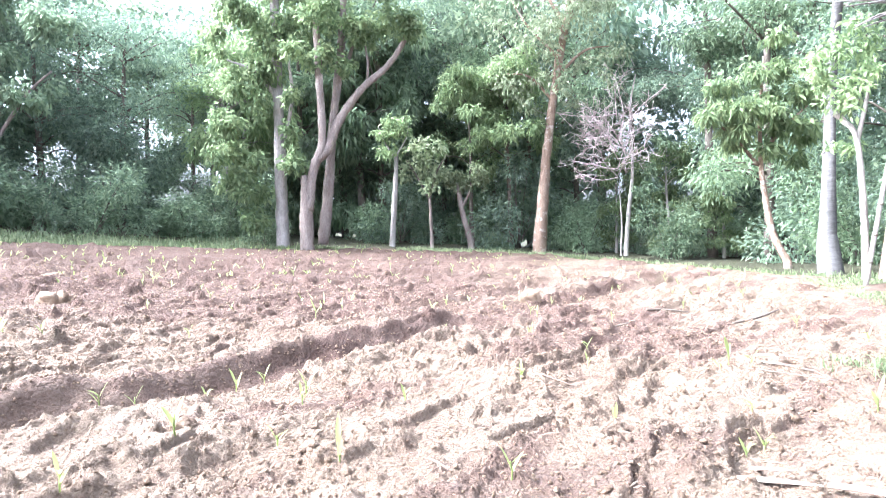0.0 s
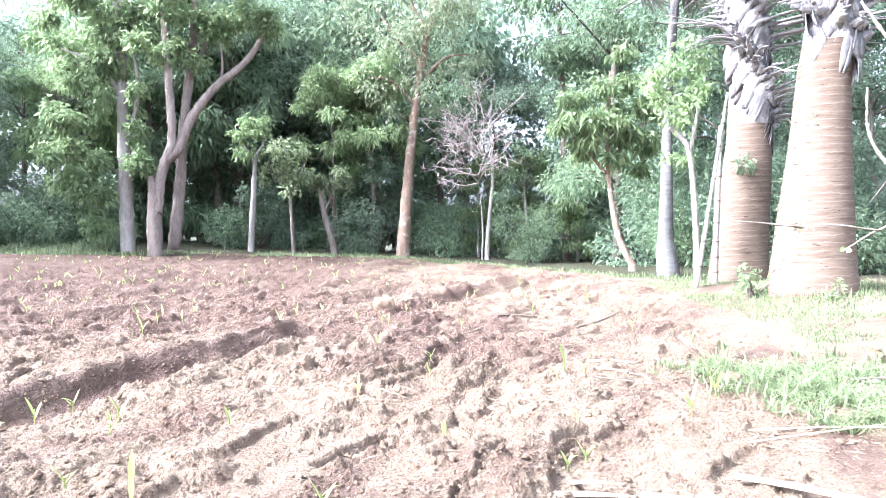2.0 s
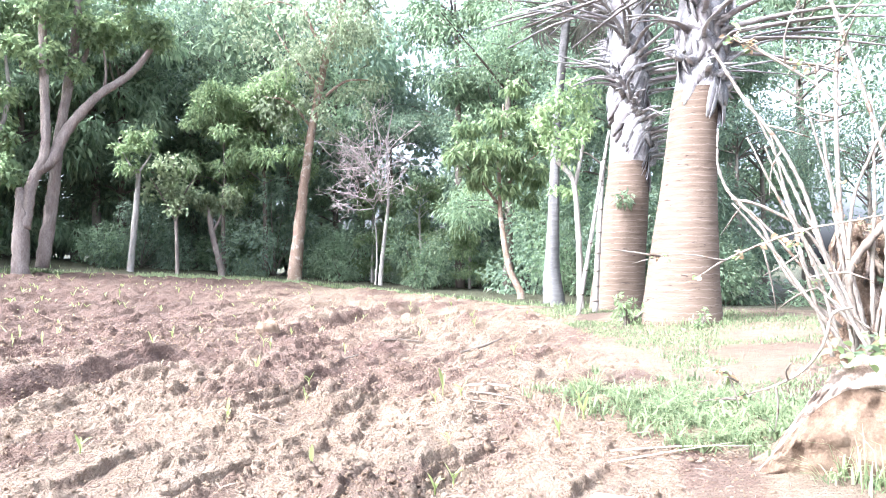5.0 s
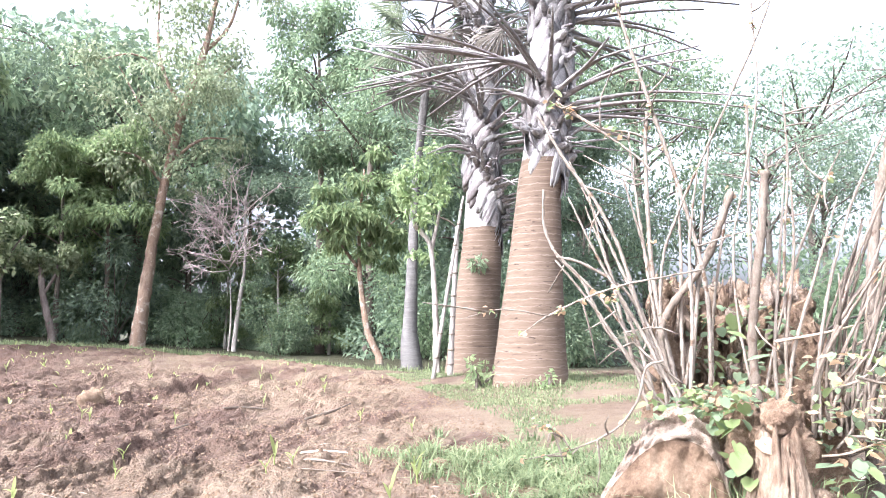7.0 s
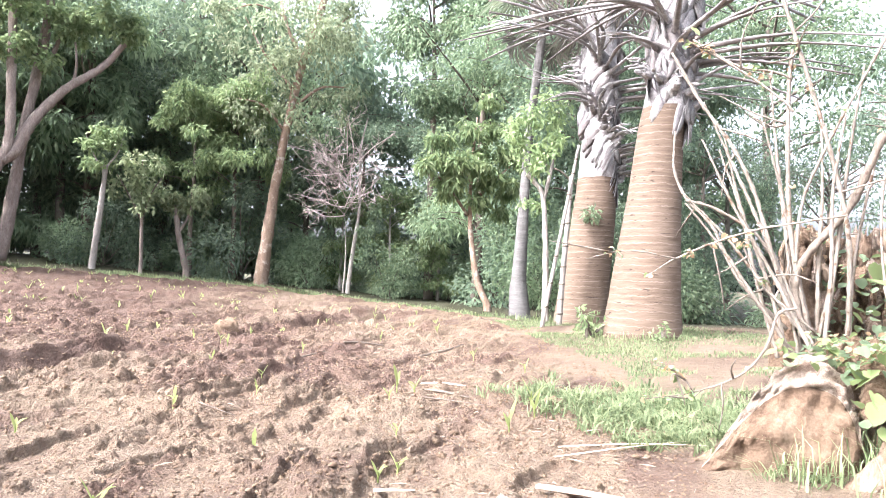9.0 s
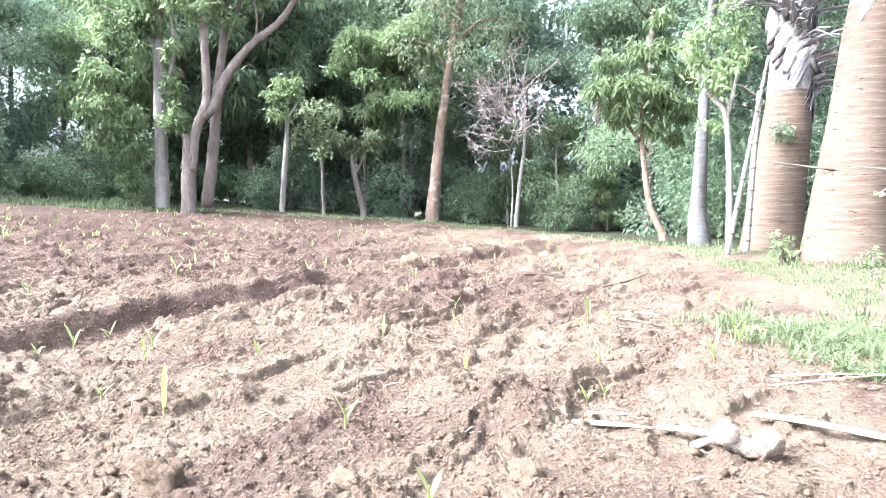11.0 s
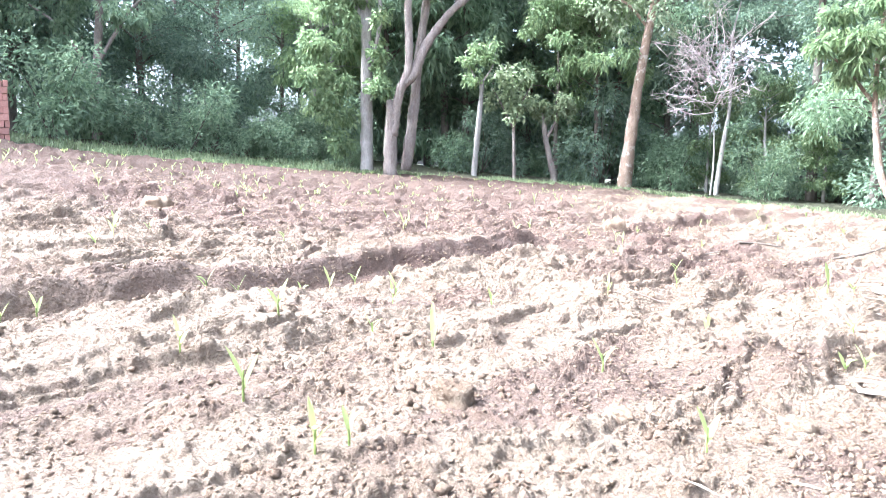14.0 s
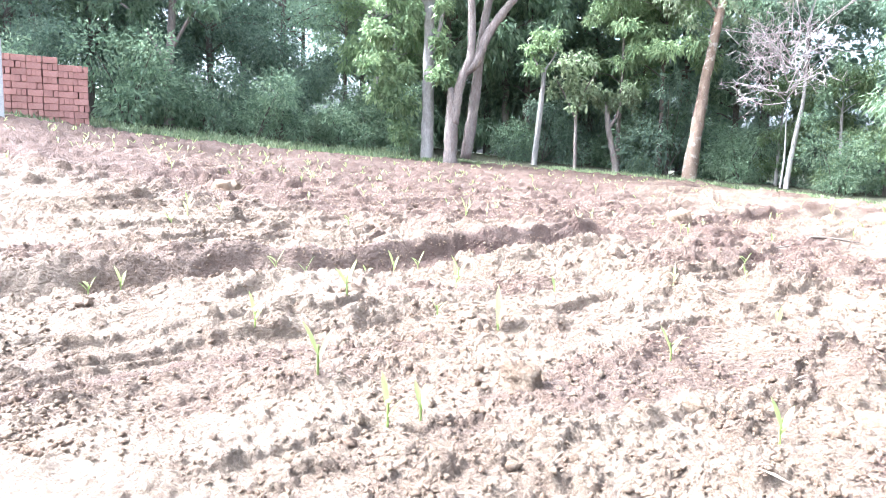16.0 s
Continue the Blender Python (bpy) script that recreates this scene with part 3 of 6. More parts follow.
def limb_set(base, reach, rng, count, rise=0.6, r0=0.06):
    """Limbs that leave a point and bend upward and outward: lines of (x, y, z, r) and their ends."""
    lines = []
    for k in range(count):
        a = rng.uniform(0, 2 * math.pi)
        ln = reach * rng.uniform(0.6, 1.1)
        e = np.array([math.cos(a) * ln, math.sin(a) * ln, ln * rise * rng.uniform(0.4, 1.4)])
        m = e * 0.5 + np.array([rng.uniform(-0.15, 0.15) * ln, rng.uniform(-0.15, 0.15) * ln, 0.12 * ln])
        lines.append([(*base, r0), (*(base + m), r0 * 0.65), (*(base + e), r0 * 0.25)])
    return lines


def wild_tree(seed, height, crown_low, spread, leaf, width, count, bark, foliage, trunk_r=0.14, lean=0.3, droop=0.5):
    """A broad-leaved tree of the wood: meshes of its trunk, limbs and crown."""
    rng = np.random.RandomState(seed)
    top = np.array([rng.uniform(-lean, lean), rng.uniform(-lean, lean), height * 0.8])
    trunk = [(0, 0, -0.1, trunk_r * 1.35), (top[0] * 0.2, top[1] * 0.25, height * 0.2, trunk_r), (top[0] * 0.6 + rng.uniform(-0.15, 0.15), top[1] * 0.5, height * 0.5, trunk_r * 0.75), (*top, trunk_r * 0.2)]
    tm = fast_mesh("trunk", *tube(trunk, 9, 14, rng, 0.1), bark, True)
    limbs, clumps = [], []
    s = spline(trunk, 20)
    for k in range(13):
        f = rng.uniform(crown_low / height, 0.95)
        b = s[min(19, int(f / 0.8 * 19))][:3].copy()
        b[2] = f * height * (0.8 if f > 0.8 else 1)
        taper = math.sin(math.pi * min(1, max(0.12, (f - crown_low / height) / (1.05 - crown_low / height)))) ** 0.6
        for ln in limb_set(b, spread * taper, rng, 2, 0.35, trunk_r * 0.35):
            limbs.append(tube(ln, 5, 6, rng, 0))
            for q in (0.55, 1.0):
                e = np.array(ln[1][:3]) * (1 - q) + np.array(ln[2][:3]) * q if q < 1 else np.array(ln[2][:3])
                clumps.append((*(e + rng.normal(size=3) * 0.25), spread * rng.uniform(0.2, 0.42), rng.uniform(0.55, 0.85)))
    clumps.append((*top, spread * 0.4, 0.9))
    lm = [fast_mesh("limb", *q, bark, True) for q in limbs]
    pts, way = clump_points(clumps, count, rng)
    cm = fast_mesh("crown", *leaves(pts, rng, leaf, width, droop, outward=way * 0.8), foliage)
    return tm, lm, cm


def plant_tree(meshes, at, turn, scale, label, group="trees of the wood", category="tree"):
    t = thing("tree", at, label, category, group)
    t.rotation_euler = (0, 0, turn)
    t.scale = (scale, scale, scale)
    part("trunk", meshes[0], t)
    for q in meshes[1]:
        part("limb", q, t)
    part("crown", meshes[2], t)
    return t


WOOD = [
    (wild_tree(11, 10.0, 1.6, 3.0, 0.155, 0.075, 13200, BARK_DARK, LEAF_DARK, 0.13), "dark-leaved broad tree standing in the shaded wood"),
    (wild_tree(12, 11.0, 2.2, 2.9, 0.18, 0.08, 9240, BARK_DARK, LEAF_MID, 0.13), "tall mid-green tree with a ragged crown in the wood"),
    (wild_tree(13, 9.0, 0.9, 3.0, 0.155, 0.075, 13200, BARK_DARK, LEAF_DARK, 0.12), "low-branched dark green tree at the edge of the wood"),
    (wild_tree(14, 10.5, 1.6, 2.7, 0.17, 0.06, 9240, BARK_DARK, LEAF_MID, 0.11), "slim tree with narrow mid-green leaves in the wood"),
    (wild_tree(15, 8.5, 1.0, 2.6, 0.15, 0.045, 10120, BARK_GREY, LEAF_FRESH, 0.10), "feathery fresh-green tree in front of darker trees"),
    (wild_tree(16, 9.0, 2.4, 3.2, 0.17, 0.07, 4200, BARK_DARK, LEAF_DARK, 0.12), "open airy tree with sparse leaves against the sky"),
]
R = np.random.RandomState(5)


def wood_row(line, step, kinds, size, jitter):
    """Trees along a line of (x, y) corners."""
    p = np.array(line, dtype=float)
    seg = np.hypot(*np.diff(p, axis=0).T)
    cum = np.concatenate([[0], np.cumsum(seg)])
    s = 0.0
    while s < cum[-1]:
        x, y = np.interp(s, cum, p[:, 0]) + R.uniform(-jitter, jitter), np.interp(s, cum, p[:, 1]) + R.uniform(-jitter, jitter)
        meshes, label = WOOD[kinds[R.randint(len(kinds))]]
        dip = 1 - 0.3 * math.exp(-((math.degrees(math.atan2(x, y)) + 22.5) / 5.5) ** 2)
        plant_tree(meshes, on_ground(x, y), R.uniform(0, 6.28), R.uniform(*size) * dip, label)
        s += step * R.uniform(0.8, 1.2)


# the wood behind the field, in three loose rows, and the wood beyond the palms
wood_row([(-17, 13), (-13.5, 18.5), (-9.5, 21.5), (-6.5, 23)], 1.75, (0, 2, 0, 3), (0.72, 0.9), 0.45)
wood_row([(-4.5, 24.2), (-1, 26), (3, 26.3), (6.5, 24.6)], 2.3, (0, 3, 2, 1), (0.8, 1.0), 0.6)
wood_row([(8.5, 21), (10.0, 16.5), (10.4, 14.2)], 2.3, (0, 1, 3), (0.85, 1.0), 0.5)
wood_row([(11.5, 12.5), (13.5, 9.0)], 3.4, (5,), (0.5, 0.65), 0.4)
wood_row([(12.5, 23), (14, 16), (14.5, 12.5)], 3.0, (1, 5), (0.9, 1.1), 0.8)
wood_row([(11.3, 9.8), (13.0, 6.2)], 2.6, (5,), (0.4, 0.48), 0.3)
wood_row([(16.5, 10), (19, 5), (20, 0), (20.5, -5)], 3.6, (5,), (0.75, 0.9), 0.8)
plant_tree(WOOD[4][0], on_ground(-7.3, 20.6), 3.9, 0.66, WOOD[4][1])
plant_tree(WOOD[1][0], on_ground(-2.9, 23.0), 1.9, 0.9, WOOD[1][1])
CURTAIN = wild_tree(17, 8.5, 0.5, 1.9, 0.27, 0.085, 9500, BARK_DARK, LEAF_MID, 0.11, droop=1.3)
for x, y, turn, size in ((-3.6, 23.0, 0.4, 1.1), (-5.4, 22.4, 1.1, 1.0)):
    plant_tree(CURTAIN, on_ground(x, y), turn, size, "dense tree with long leaves hanging to the ground")
PALE_CURTAIN = wild_tree(23, 7.2, 0.8, 1.5, 0.19, 0.06, 9000, BARK_DARK, LEAF_FRESH, 0.07, droop=0.9)
for x, y, turn, size in ((0.1, 21.7, 0.5, 0.92), (1.3, 21.9, 3.5, 1.0)):
    plant_tree(PALE_CURTAIN, on_ground(x, y), turn, size, "pale feathery sunlit tree between darker ones")
FRESH_CURTAIN = wild_tree(18, 7.5, 0.7, 1.35, 0.24, 0.085, 6000, BARK_GREY, LEAF_FRESH, 0.08, droop=1.0)
plant_tree(FRESH_CURTAIN, on_ground(-7.0, 20.9), 0.4, 1.0, "sunlit fresh green tree with drooping leaves")
for x, y, turn, size in ((6.0, 20.7, 2.2, 0.55), (7.3, 19.9, 4.6, 0.5), (4.6, 21.6, 1.0, 0.5)):
    plant_tree(FRESH_CURTAIN, on_ground(x, y), turn, size, "low fresh green thicket of drooping leaves")
plant_tree(wild_tree(20, 13.2, 5.2, 1.9, 0.15, 0.08, 13500, BARK_DARK, LEAF_MID, 0.12, droop=0.6), on_ground(7.3, 20.8), 0.9, 1.0, "tall dense round-headed green tree behind the bent one")
plant_tree(WOOD[3][0], on_ground(7.9, 18.3), 4.0, 1.05, WOOD[3][1])
for x, y, turn, size in ((9.4, 12.6, 0.3, 0.74), (10.3, 11.6, 2.0, 0.5), (9.3, 14.6, 5.0, 0.8)):
    plant_tree(WOOD[2][0], on_ground(x, y), turn, size, "dense dark tree in the shade beyond the palms")
# trees out of view, added to cast shade on the left shrubs and field
for x, y, turn, size in ((-15.6, 11.4, 1.3, 0.85), (-14.9, 14.2, 3.1, 0.8), (-17.8, 9.6, 5.2, 0.85)):
    plant_tree(WOOD[0][0], on_ground(x, y), turn, size, WOOD[0][1])
# the depth of the wood: dense trees leafy to the ground, far behind the rest
DEEP = [wild_tree(21, 10.5, 0.4, 2.9, 0.30, 0.14, 5200, BARK_DARK, LEAF_DARK, 0.13, droop=0.7), wild_tree(22, 9.5, 0.3, 3.0, 0.28, 0.13, 5400, BARK_DARK, LEAF_MID, 0.13, droop=0.6)]
for k, (turn, far) in enumerate([(a, d) for d, a0, a1, n in ((27.5, -53, 33, 20), (32.0, -50, 31, 8)) for a in np.linspace(a0, a1, n)]):
    turn, far = turn + R.uniform(-1, 1), far + R.uniform(-0.8, 0.8)
    x, y = far * math.sin(math.radians(turn)), far * math.cos(math.radians(turn))
    if abs(turn - 13.7) < 2.6:
        continue
    low = 1 - 0.28 * math.exp(-((turn + 25.0) / 5.0) ** 2) + 0.2 * math.exp(-((turn - 4.0) / 8.0) ** 2)
    plant_tree(DEEP[k % 2], on_ground(x, y), R.uniform(0, 6.28), R.uniform(0.95, 1.15) * low, ("dense dark-leaved tree deep in the wood", "leafy green tree deep in the wood")[k % 2])


def shrub_mesh(seed, foliage, leaf, width, count, wide, high):
    rng = np.random.RandomState(seed)
    cl = [(rng.uniform(-wide, wide), rng.uniform(-wide * 0.5, wide * 0.5), rng.uniform(0.15, 1) * high * 0.75, rng.uniform(0.3, 0.6) * wide, 0.9) for _ in range(9)]
    pts, way = clump_points(cl, count, rng)
    pts[:, 2] = np.abs(pts[:, 2])
    stems = [tube([(rng.uniform(-0.1, 0.1), rng.uniform(-0.1, 0.1), -0.05, 0.02), (c[0] * 0.5, c[1] * 0.5, c[2] * 0.6, 0.013), (*c[:3], 0.005)], 4, 5) for c in cl]
    return [fast_mesh("stem", *q, BARK_DARK, True) for q in stems], fast_mesh("foliage", *leaves(pts, rng, leaf, width, 0.3, outward=way), foliage)


SHRUBS = [shrub_mesh(31, LEAF_MID, 0.14, 0.055, 3300, 1.4, 2.4), shrub_mesh(32, LEAF_MID, 0.12, 0.05, 2700, 1.1, 1.5), shrub_mesh(33, LEAF_DARK, 0.14, 0.055, 3600, 1.6, 3.2)]


def plant_shrub(meshes, at, turn, scale, label, group="undergrowth"):
    t = thing("shrub", at, label, "shrub", group)
    t.rotation_euler, t.scale = (0, 0, turn), (scale, scale, scale)
    for q in meshes[0]:
        part("stem", q, t)
    part("foliage", meshes[1], t)


for line, n in ((((-16, 11.5), (-12, 17.5), (-8.5, 20), (-6, 21)), 7), (((-3.4, 21.0), (0, 22.5), (4, 23), (8, 20.5), (9.0, 15.5), (9.4, 11.5)), 11), (((-12.8, 11.6), (-11.0, 14.2), (-9.0, 16.9), (-7.0, 18.8), (-6.0, 19.6)), 10), (((-15, 20), (-6, 24), (3, 25.5), (9, 23)), 7), (((8.6, 10.2), (11.0, 6.2), (14, 2), (15, -3)), 9)):
    p = np.array(line)
    for u in np.linspace(0, len(p) - 1, n):
        x, y = np.interp(u, range(len(p)), p[:, 0]) + R.uniform(-0.5, 0.5), np.interp(u, range(len(p)), p[:, 1]) + R.uniform(-0.4, 0.4)
        k = R.randint(3)
        plant_shrub(SHRUBS[k], on_ground(x, y), R.uniform(0, 6.28), R.uniform(0.5, 1.2), ("dense dark green undergrowth at the foot of the wood", "low mid-green bush under the trees", "tall dark leafy thicket between the trunks")[k])
plant_shrub(SHRUBS[1], on_ground(-5.5, 17.9), 0.5, 0.55, "fresh green bush beside the grey trunk", "edge bushes")
plant_shrub(SHRUBS[0], on_ground(5.7, 19.8), 1.5, 0.8, "fresh green bush behind the thin pale tree", "edge bushes")
plant_shrub(SHRUBS[0], on_ground(3.6, 21.4), 4.5, 0.9, "leafy bush in the gap between the trunks", "edge bushes")
plant_shrub(SHRUBS[1], on_ground(0.9, 20.9), 2.5, 0.45, "fresh green bush between the small trees", "edge bushes")


def edge_tree(name, stems, bark, label, crown=None, base=None, category="tree", twigs=None):
    """A tree of the field's edge: stems as lines of (x, y, z, r), and a crown as
    (clumps, count, leaf, width, foliage, droop, seed)."""
    x, y = base or stems[0][0][:2]
    at = on_ground(x, y, 0.0)
    t = thing(name, at, label, category, "trees along the field edge")
    rng = np.random.RandomState(len(label) * 7 + int(abs(x) * 10))
    for k, line in enumerate(stems):
        line = [tuple(q) for q in line]
        if k == 0:
            q = line[0]
            line = [(q[0], q[1], min(q[2], at[2]) - 0.12, q[3] * 1.3), (q[0], q[1], at[2] + 0.15, q[3] * 1.05)] + line[1:]
        v, f = tube(line, 11, 8 * len(line), rng, 0.13)
        part("trunk" if k == 0 else "limb", fast_mesh("trunk", minus(v, at), f, bark, True), t)
    if twigs is not None:
        part("twig_web", fast_mesh("twig_web", minus(twigs[0], at), twigs[1], TWIG_PINK, True), t, "bare pinkish-grey twigs")["kind"] = "stuff"
    if crown:
        clumps, count, leaf, width, foliage, droop, seed = crown
        cr = np.random.RandomState(seed)
        clumps = [(*(np.array(q[:3]) + unit(cr.normal(size=3)) * q[3] * np.array([0.85, 0.85, 0.7]) * cr.uniform(0.4, 1.1)), q[3] * cr.uniform(0.4, 0.85), q[4]) for q in clumps for _ in range(4)]
        pts, way = clump_points(clumps, count, cr, 0.1)
        v, f = leaves(pts, cr, leaf, width, droop, outward=way * 0.6)
        part("crown", fast_mesh("crown", minus(v, at), f, foliage), t)
    return t


edge_tree("tree", [[(-11.3, 15.7, 0.9, 0.13), (-11.32, 15.7, 2.6, 0.11), (-11.2, 15.8, 4.6, 0.09), (-11.1, 15.9, 8.2, 0.04)],
                   [(-11.3, 15.7, 3.0, 0.05), (-12.1, 15.6, 4.2, 0.035), (-12.9, 15.5, 4.8, 0.02)], [(-11.25, 15.75, 3.4, 0.05), (-10.5, 15.9, 4.6, 0.035), (-9.9, 16.0, 5.2, 0.02)]],
          BARK_RED, "brown trunk under a dark drooping crown",
          ([(-12.5, 15.5, 4.3, 0.8, 0.8), (-10.4, 15.9, 4.8, 0.8, 0.8), (-11.3, 15.5, 5.6, 1.1, 0.8), (-12.9, 15.6, 5.8, 0.9, 0.8), (-9.9, 16.1, 6.3, 0.9, 0.8), (-11.5, 15.8, 7.4, 1.3, 0.8), (-11.8, 15.4, 3.7, 0.5, 0.8)], 7000, 0.18, 0.08, LEAF_MID, 0.9, 14))
edge_tree("tree", [[(-4.8, 17.5, 0.9, 0.165), (-4.82, 17.5, 2.8, 0.147), (-4.83, 17.5, 5.0, 0.13), (-4.85, 17.5, 7.2, 0.115), (-4.9, 17.6, 9.6, 0.05)],
                   [(-4.83, 17.5, 4.6, 0.06), (-5.3, 17.3, 5.3, 0.04), (-6.0, 17.1, 5.6, 0.02)],
                   [(-4.75, 17.5, 3.4, 0.05), (-4.45, 17.45, 4.6, 0.05), (-4.5, 17.4, 5.6, 0.03)]],
          BARK_GREY, "tall straight pale grey trunk with drooping green leaves",
          ([(-5.7, 17.2, 5.3, 0.75, 0.8), (-6.0, 17.0, 4.1, 0.55, 0.9), (-5.5, 17.2, 3.2, 0.5, 1.0), (-5.5, 17.3, 2.1, 0.4, 1.1), (-5.3, 17.3, 6.8, 0.9, 0.8), (-4.6, 17.5, 7.8, 1.0, 0.8), (-5.9, 17.3, 7.4, 0.8, 0.8), (-5.1, 17.2, 4.4, 0.4, 0.9), (-6.3, 17.2, 6.2, 0.5, 0.8), (-6.2, 17.2, 3.4, 0.6, 0.9), (-5.9, 17.2, 2.6, 0.5, 1.0), (-5.6, 17.2, 1.5, 0.45, 0.9), (-4.45, 17.1, 3.4, 0.28, 1.6), (-4.42, 17.1, 4.6, 0.3, 1.5), (-5.0, 17.2, 5.6, 0.6, 0.9)], 10500, 0.16, 0.08, LEAF_FRESH, 0.9, 3))
edge_tree("tree", [[(-4.06, 17.0, 0.9, 0.175), (-4.05, 17.0, 2.2, 0.135), (-4.1, 17.0, 2.6, 0.07)],
                   [(-4.0, 17.0, 1.7, 0.13), (-3.85, 17.05, 2.75, 0.12), (-3.62, 17.1, 3.46, 0.105), (-3.65, 17.1, 4.9, 0.095), (-3.7, 17.1, 6.2, 0.085), (-3.8, 17.1, 8.2, 0.05)],
                   [(-3.75, 17.08, 3.0, 0.12), (-3.5, 17.2, 3.3, 0.13), (-3.21, 17.3, 4.0, 0.115), (-2.63, 17.4, 4.8, 0.095), (-1.9, 17.6, 5.5, 0.08), (-1.2, 17.7, 6.6, 0.05)],
                   [(-3.77, 17.55, 0.85, 0.155), (-3.59, 17.6, 2.36, 0.135), (-3.47, 17.6, 3.7, 0.115), (-3.25, 17.7, 5.45, 0.105), (-3.15, 17.7, 6.4, 0.095), (-3.0, 17.7, 8.2, 0.05)],
                   [(-3.3, 17.65, 5.1, 0.06), (-2.95, 17.6, 5.7, 0.05), (-2.7, 17.5, 6.6, 0.03)],
                   [(-2.5, 17.45, 4.9, 0.04), (-2.45, 17.4, 5.4, 0.03), (-2.5, 17.4, 5.9, 0.02)]],
          BARK_RED, "many-stemmed reddish grey tree with forked trunks and a dark crown",
          ([(-2.2, 17.6, 7.2, 1.0, 0.75), (-1.5, 17.6, 6.4, 0.6, 0.7), (-3.2, 17.6, 7.6, 1.1, 0.8), (-4.1, 17.2, 7.2, 0.9, 0.8), (-2.9, 17.4, 6.3, 0.6, 0.7), (-4.3, 16.9, 2.9, 0.35, 1.3), (-4.35, 16.9, 3.7, 0.3, 1.2), (-4.0, 16.9, 5.6, 0.6, 0.8), (-1.8, 17.8, 8.0, 1.0, 0.8), (-3.4, 17.2, 5.4, 0.5, 0.9), (-2.3, 17.4, 6.2, 0.6, 0.8), (-3.6, 17.0, 6.6, 0.7, 0.8)], 10500, 0.15, 0.09, LEAF_FRESH, 0.4, 4))
edge_tree("tree", [[(-2.26, 20.1, 0.6, 0.085), (-2.14, 20.15, 2.5, 0.075), (-2.08, 20.15, 3.5, 0.06)],
                   [(-2.1, 20.15, 3.3, 0.03), (-2.4, 20.1, 3.8, 0.02), (-2.6, 20.1, 4.3, 0.01)], [(-2.1, 20.15, 3.4, 0.03), (-1.8, 20.2, 3.9, 0.02), (-1.7, 20.2, 4.3, 0.01)]],
          BARK_GREY, "thin pale post-like trunk with a small leafy top",
          ([(-2.3, 20.1, 4.1, 0.5, 0.8), (-1.8, 20.2, 4.2, 0.4, 0.8), (-2.6, 20.1, 3.5, 0.3, 0.8), (-2.0, 20.1, 3.6, 0.35, 0.8)], 700, 0.16, 0.08, LEAF_FRESH, 0.6, 5))
edge_tree("tree", [[(-1.1, 20.25, 0.55, 0.05), (-1.14, 20.25, 2.25, 0.042)],
                   [(-1.14, 20.25, 2.1, 0.03), (-1.5, 20.2, 2.8, 0.02), (-1.8, 20.2, 3.3, 0.01)], [(-1.14, 20.25, 2.1, 0.03), (-0.9, 20.2, 2.9, 0.02), (-0.6, 20.2, 3.4, 0.01)], [(-1.14, 20.25, 2.2, 0.03), (-1.2, 20.3, 3.0, 0.02), (-1.2, 20.3, 3.8, 0.01)]],
          BARK_RED, "slender sapling with sparse pale yellow-green leaves",
          ([(-1.7, 20.2, 3.1, 0.5, 0.8), (-0.8, 20.2, 3.1, 0.5, 0.8), (-1.2, 20.2, 3.5, 0.55, 0.8), (-1.2, 20.2, 2.7, 0.45, 0.7)], 900, 0.16, 0.09, LEAF_PALE, 0.4, 6), category="sapling")
edge_tree("tree", [[(0.05, 20.6, 0.45, 0.09), (0.02, 20.6, 0.9, 0.09), (-0.08, 20.6, 1.3, 0.085), (-0.2, 20.6, 1.8, 0.08), (-0.26, 20.6, 2.25, 0.075), (-0.3, 20.6, 2.6, 0.04)],
                   [(-0.22, 20.6, 1.8, 0.045), (0.0, 20.55, 2.2, 0.035), (0.1, 20.5, 2.6, 0.02)]],
          BARK_RED, "small crooked reddish tree with a rounded leafy top",
          ([(-0.2, 20.5, 2.75, 0.4, 0.7), (0.2, 20.5, 2.85, 0.4, 0.7), (0.35, 20.5, 2.6, 0.3, 0.7), (-0.45, 20.6, 2.6, 0.25, 0.7)], 900, 0.14, 0.08, LEAF_PALE, 0.5, 7))
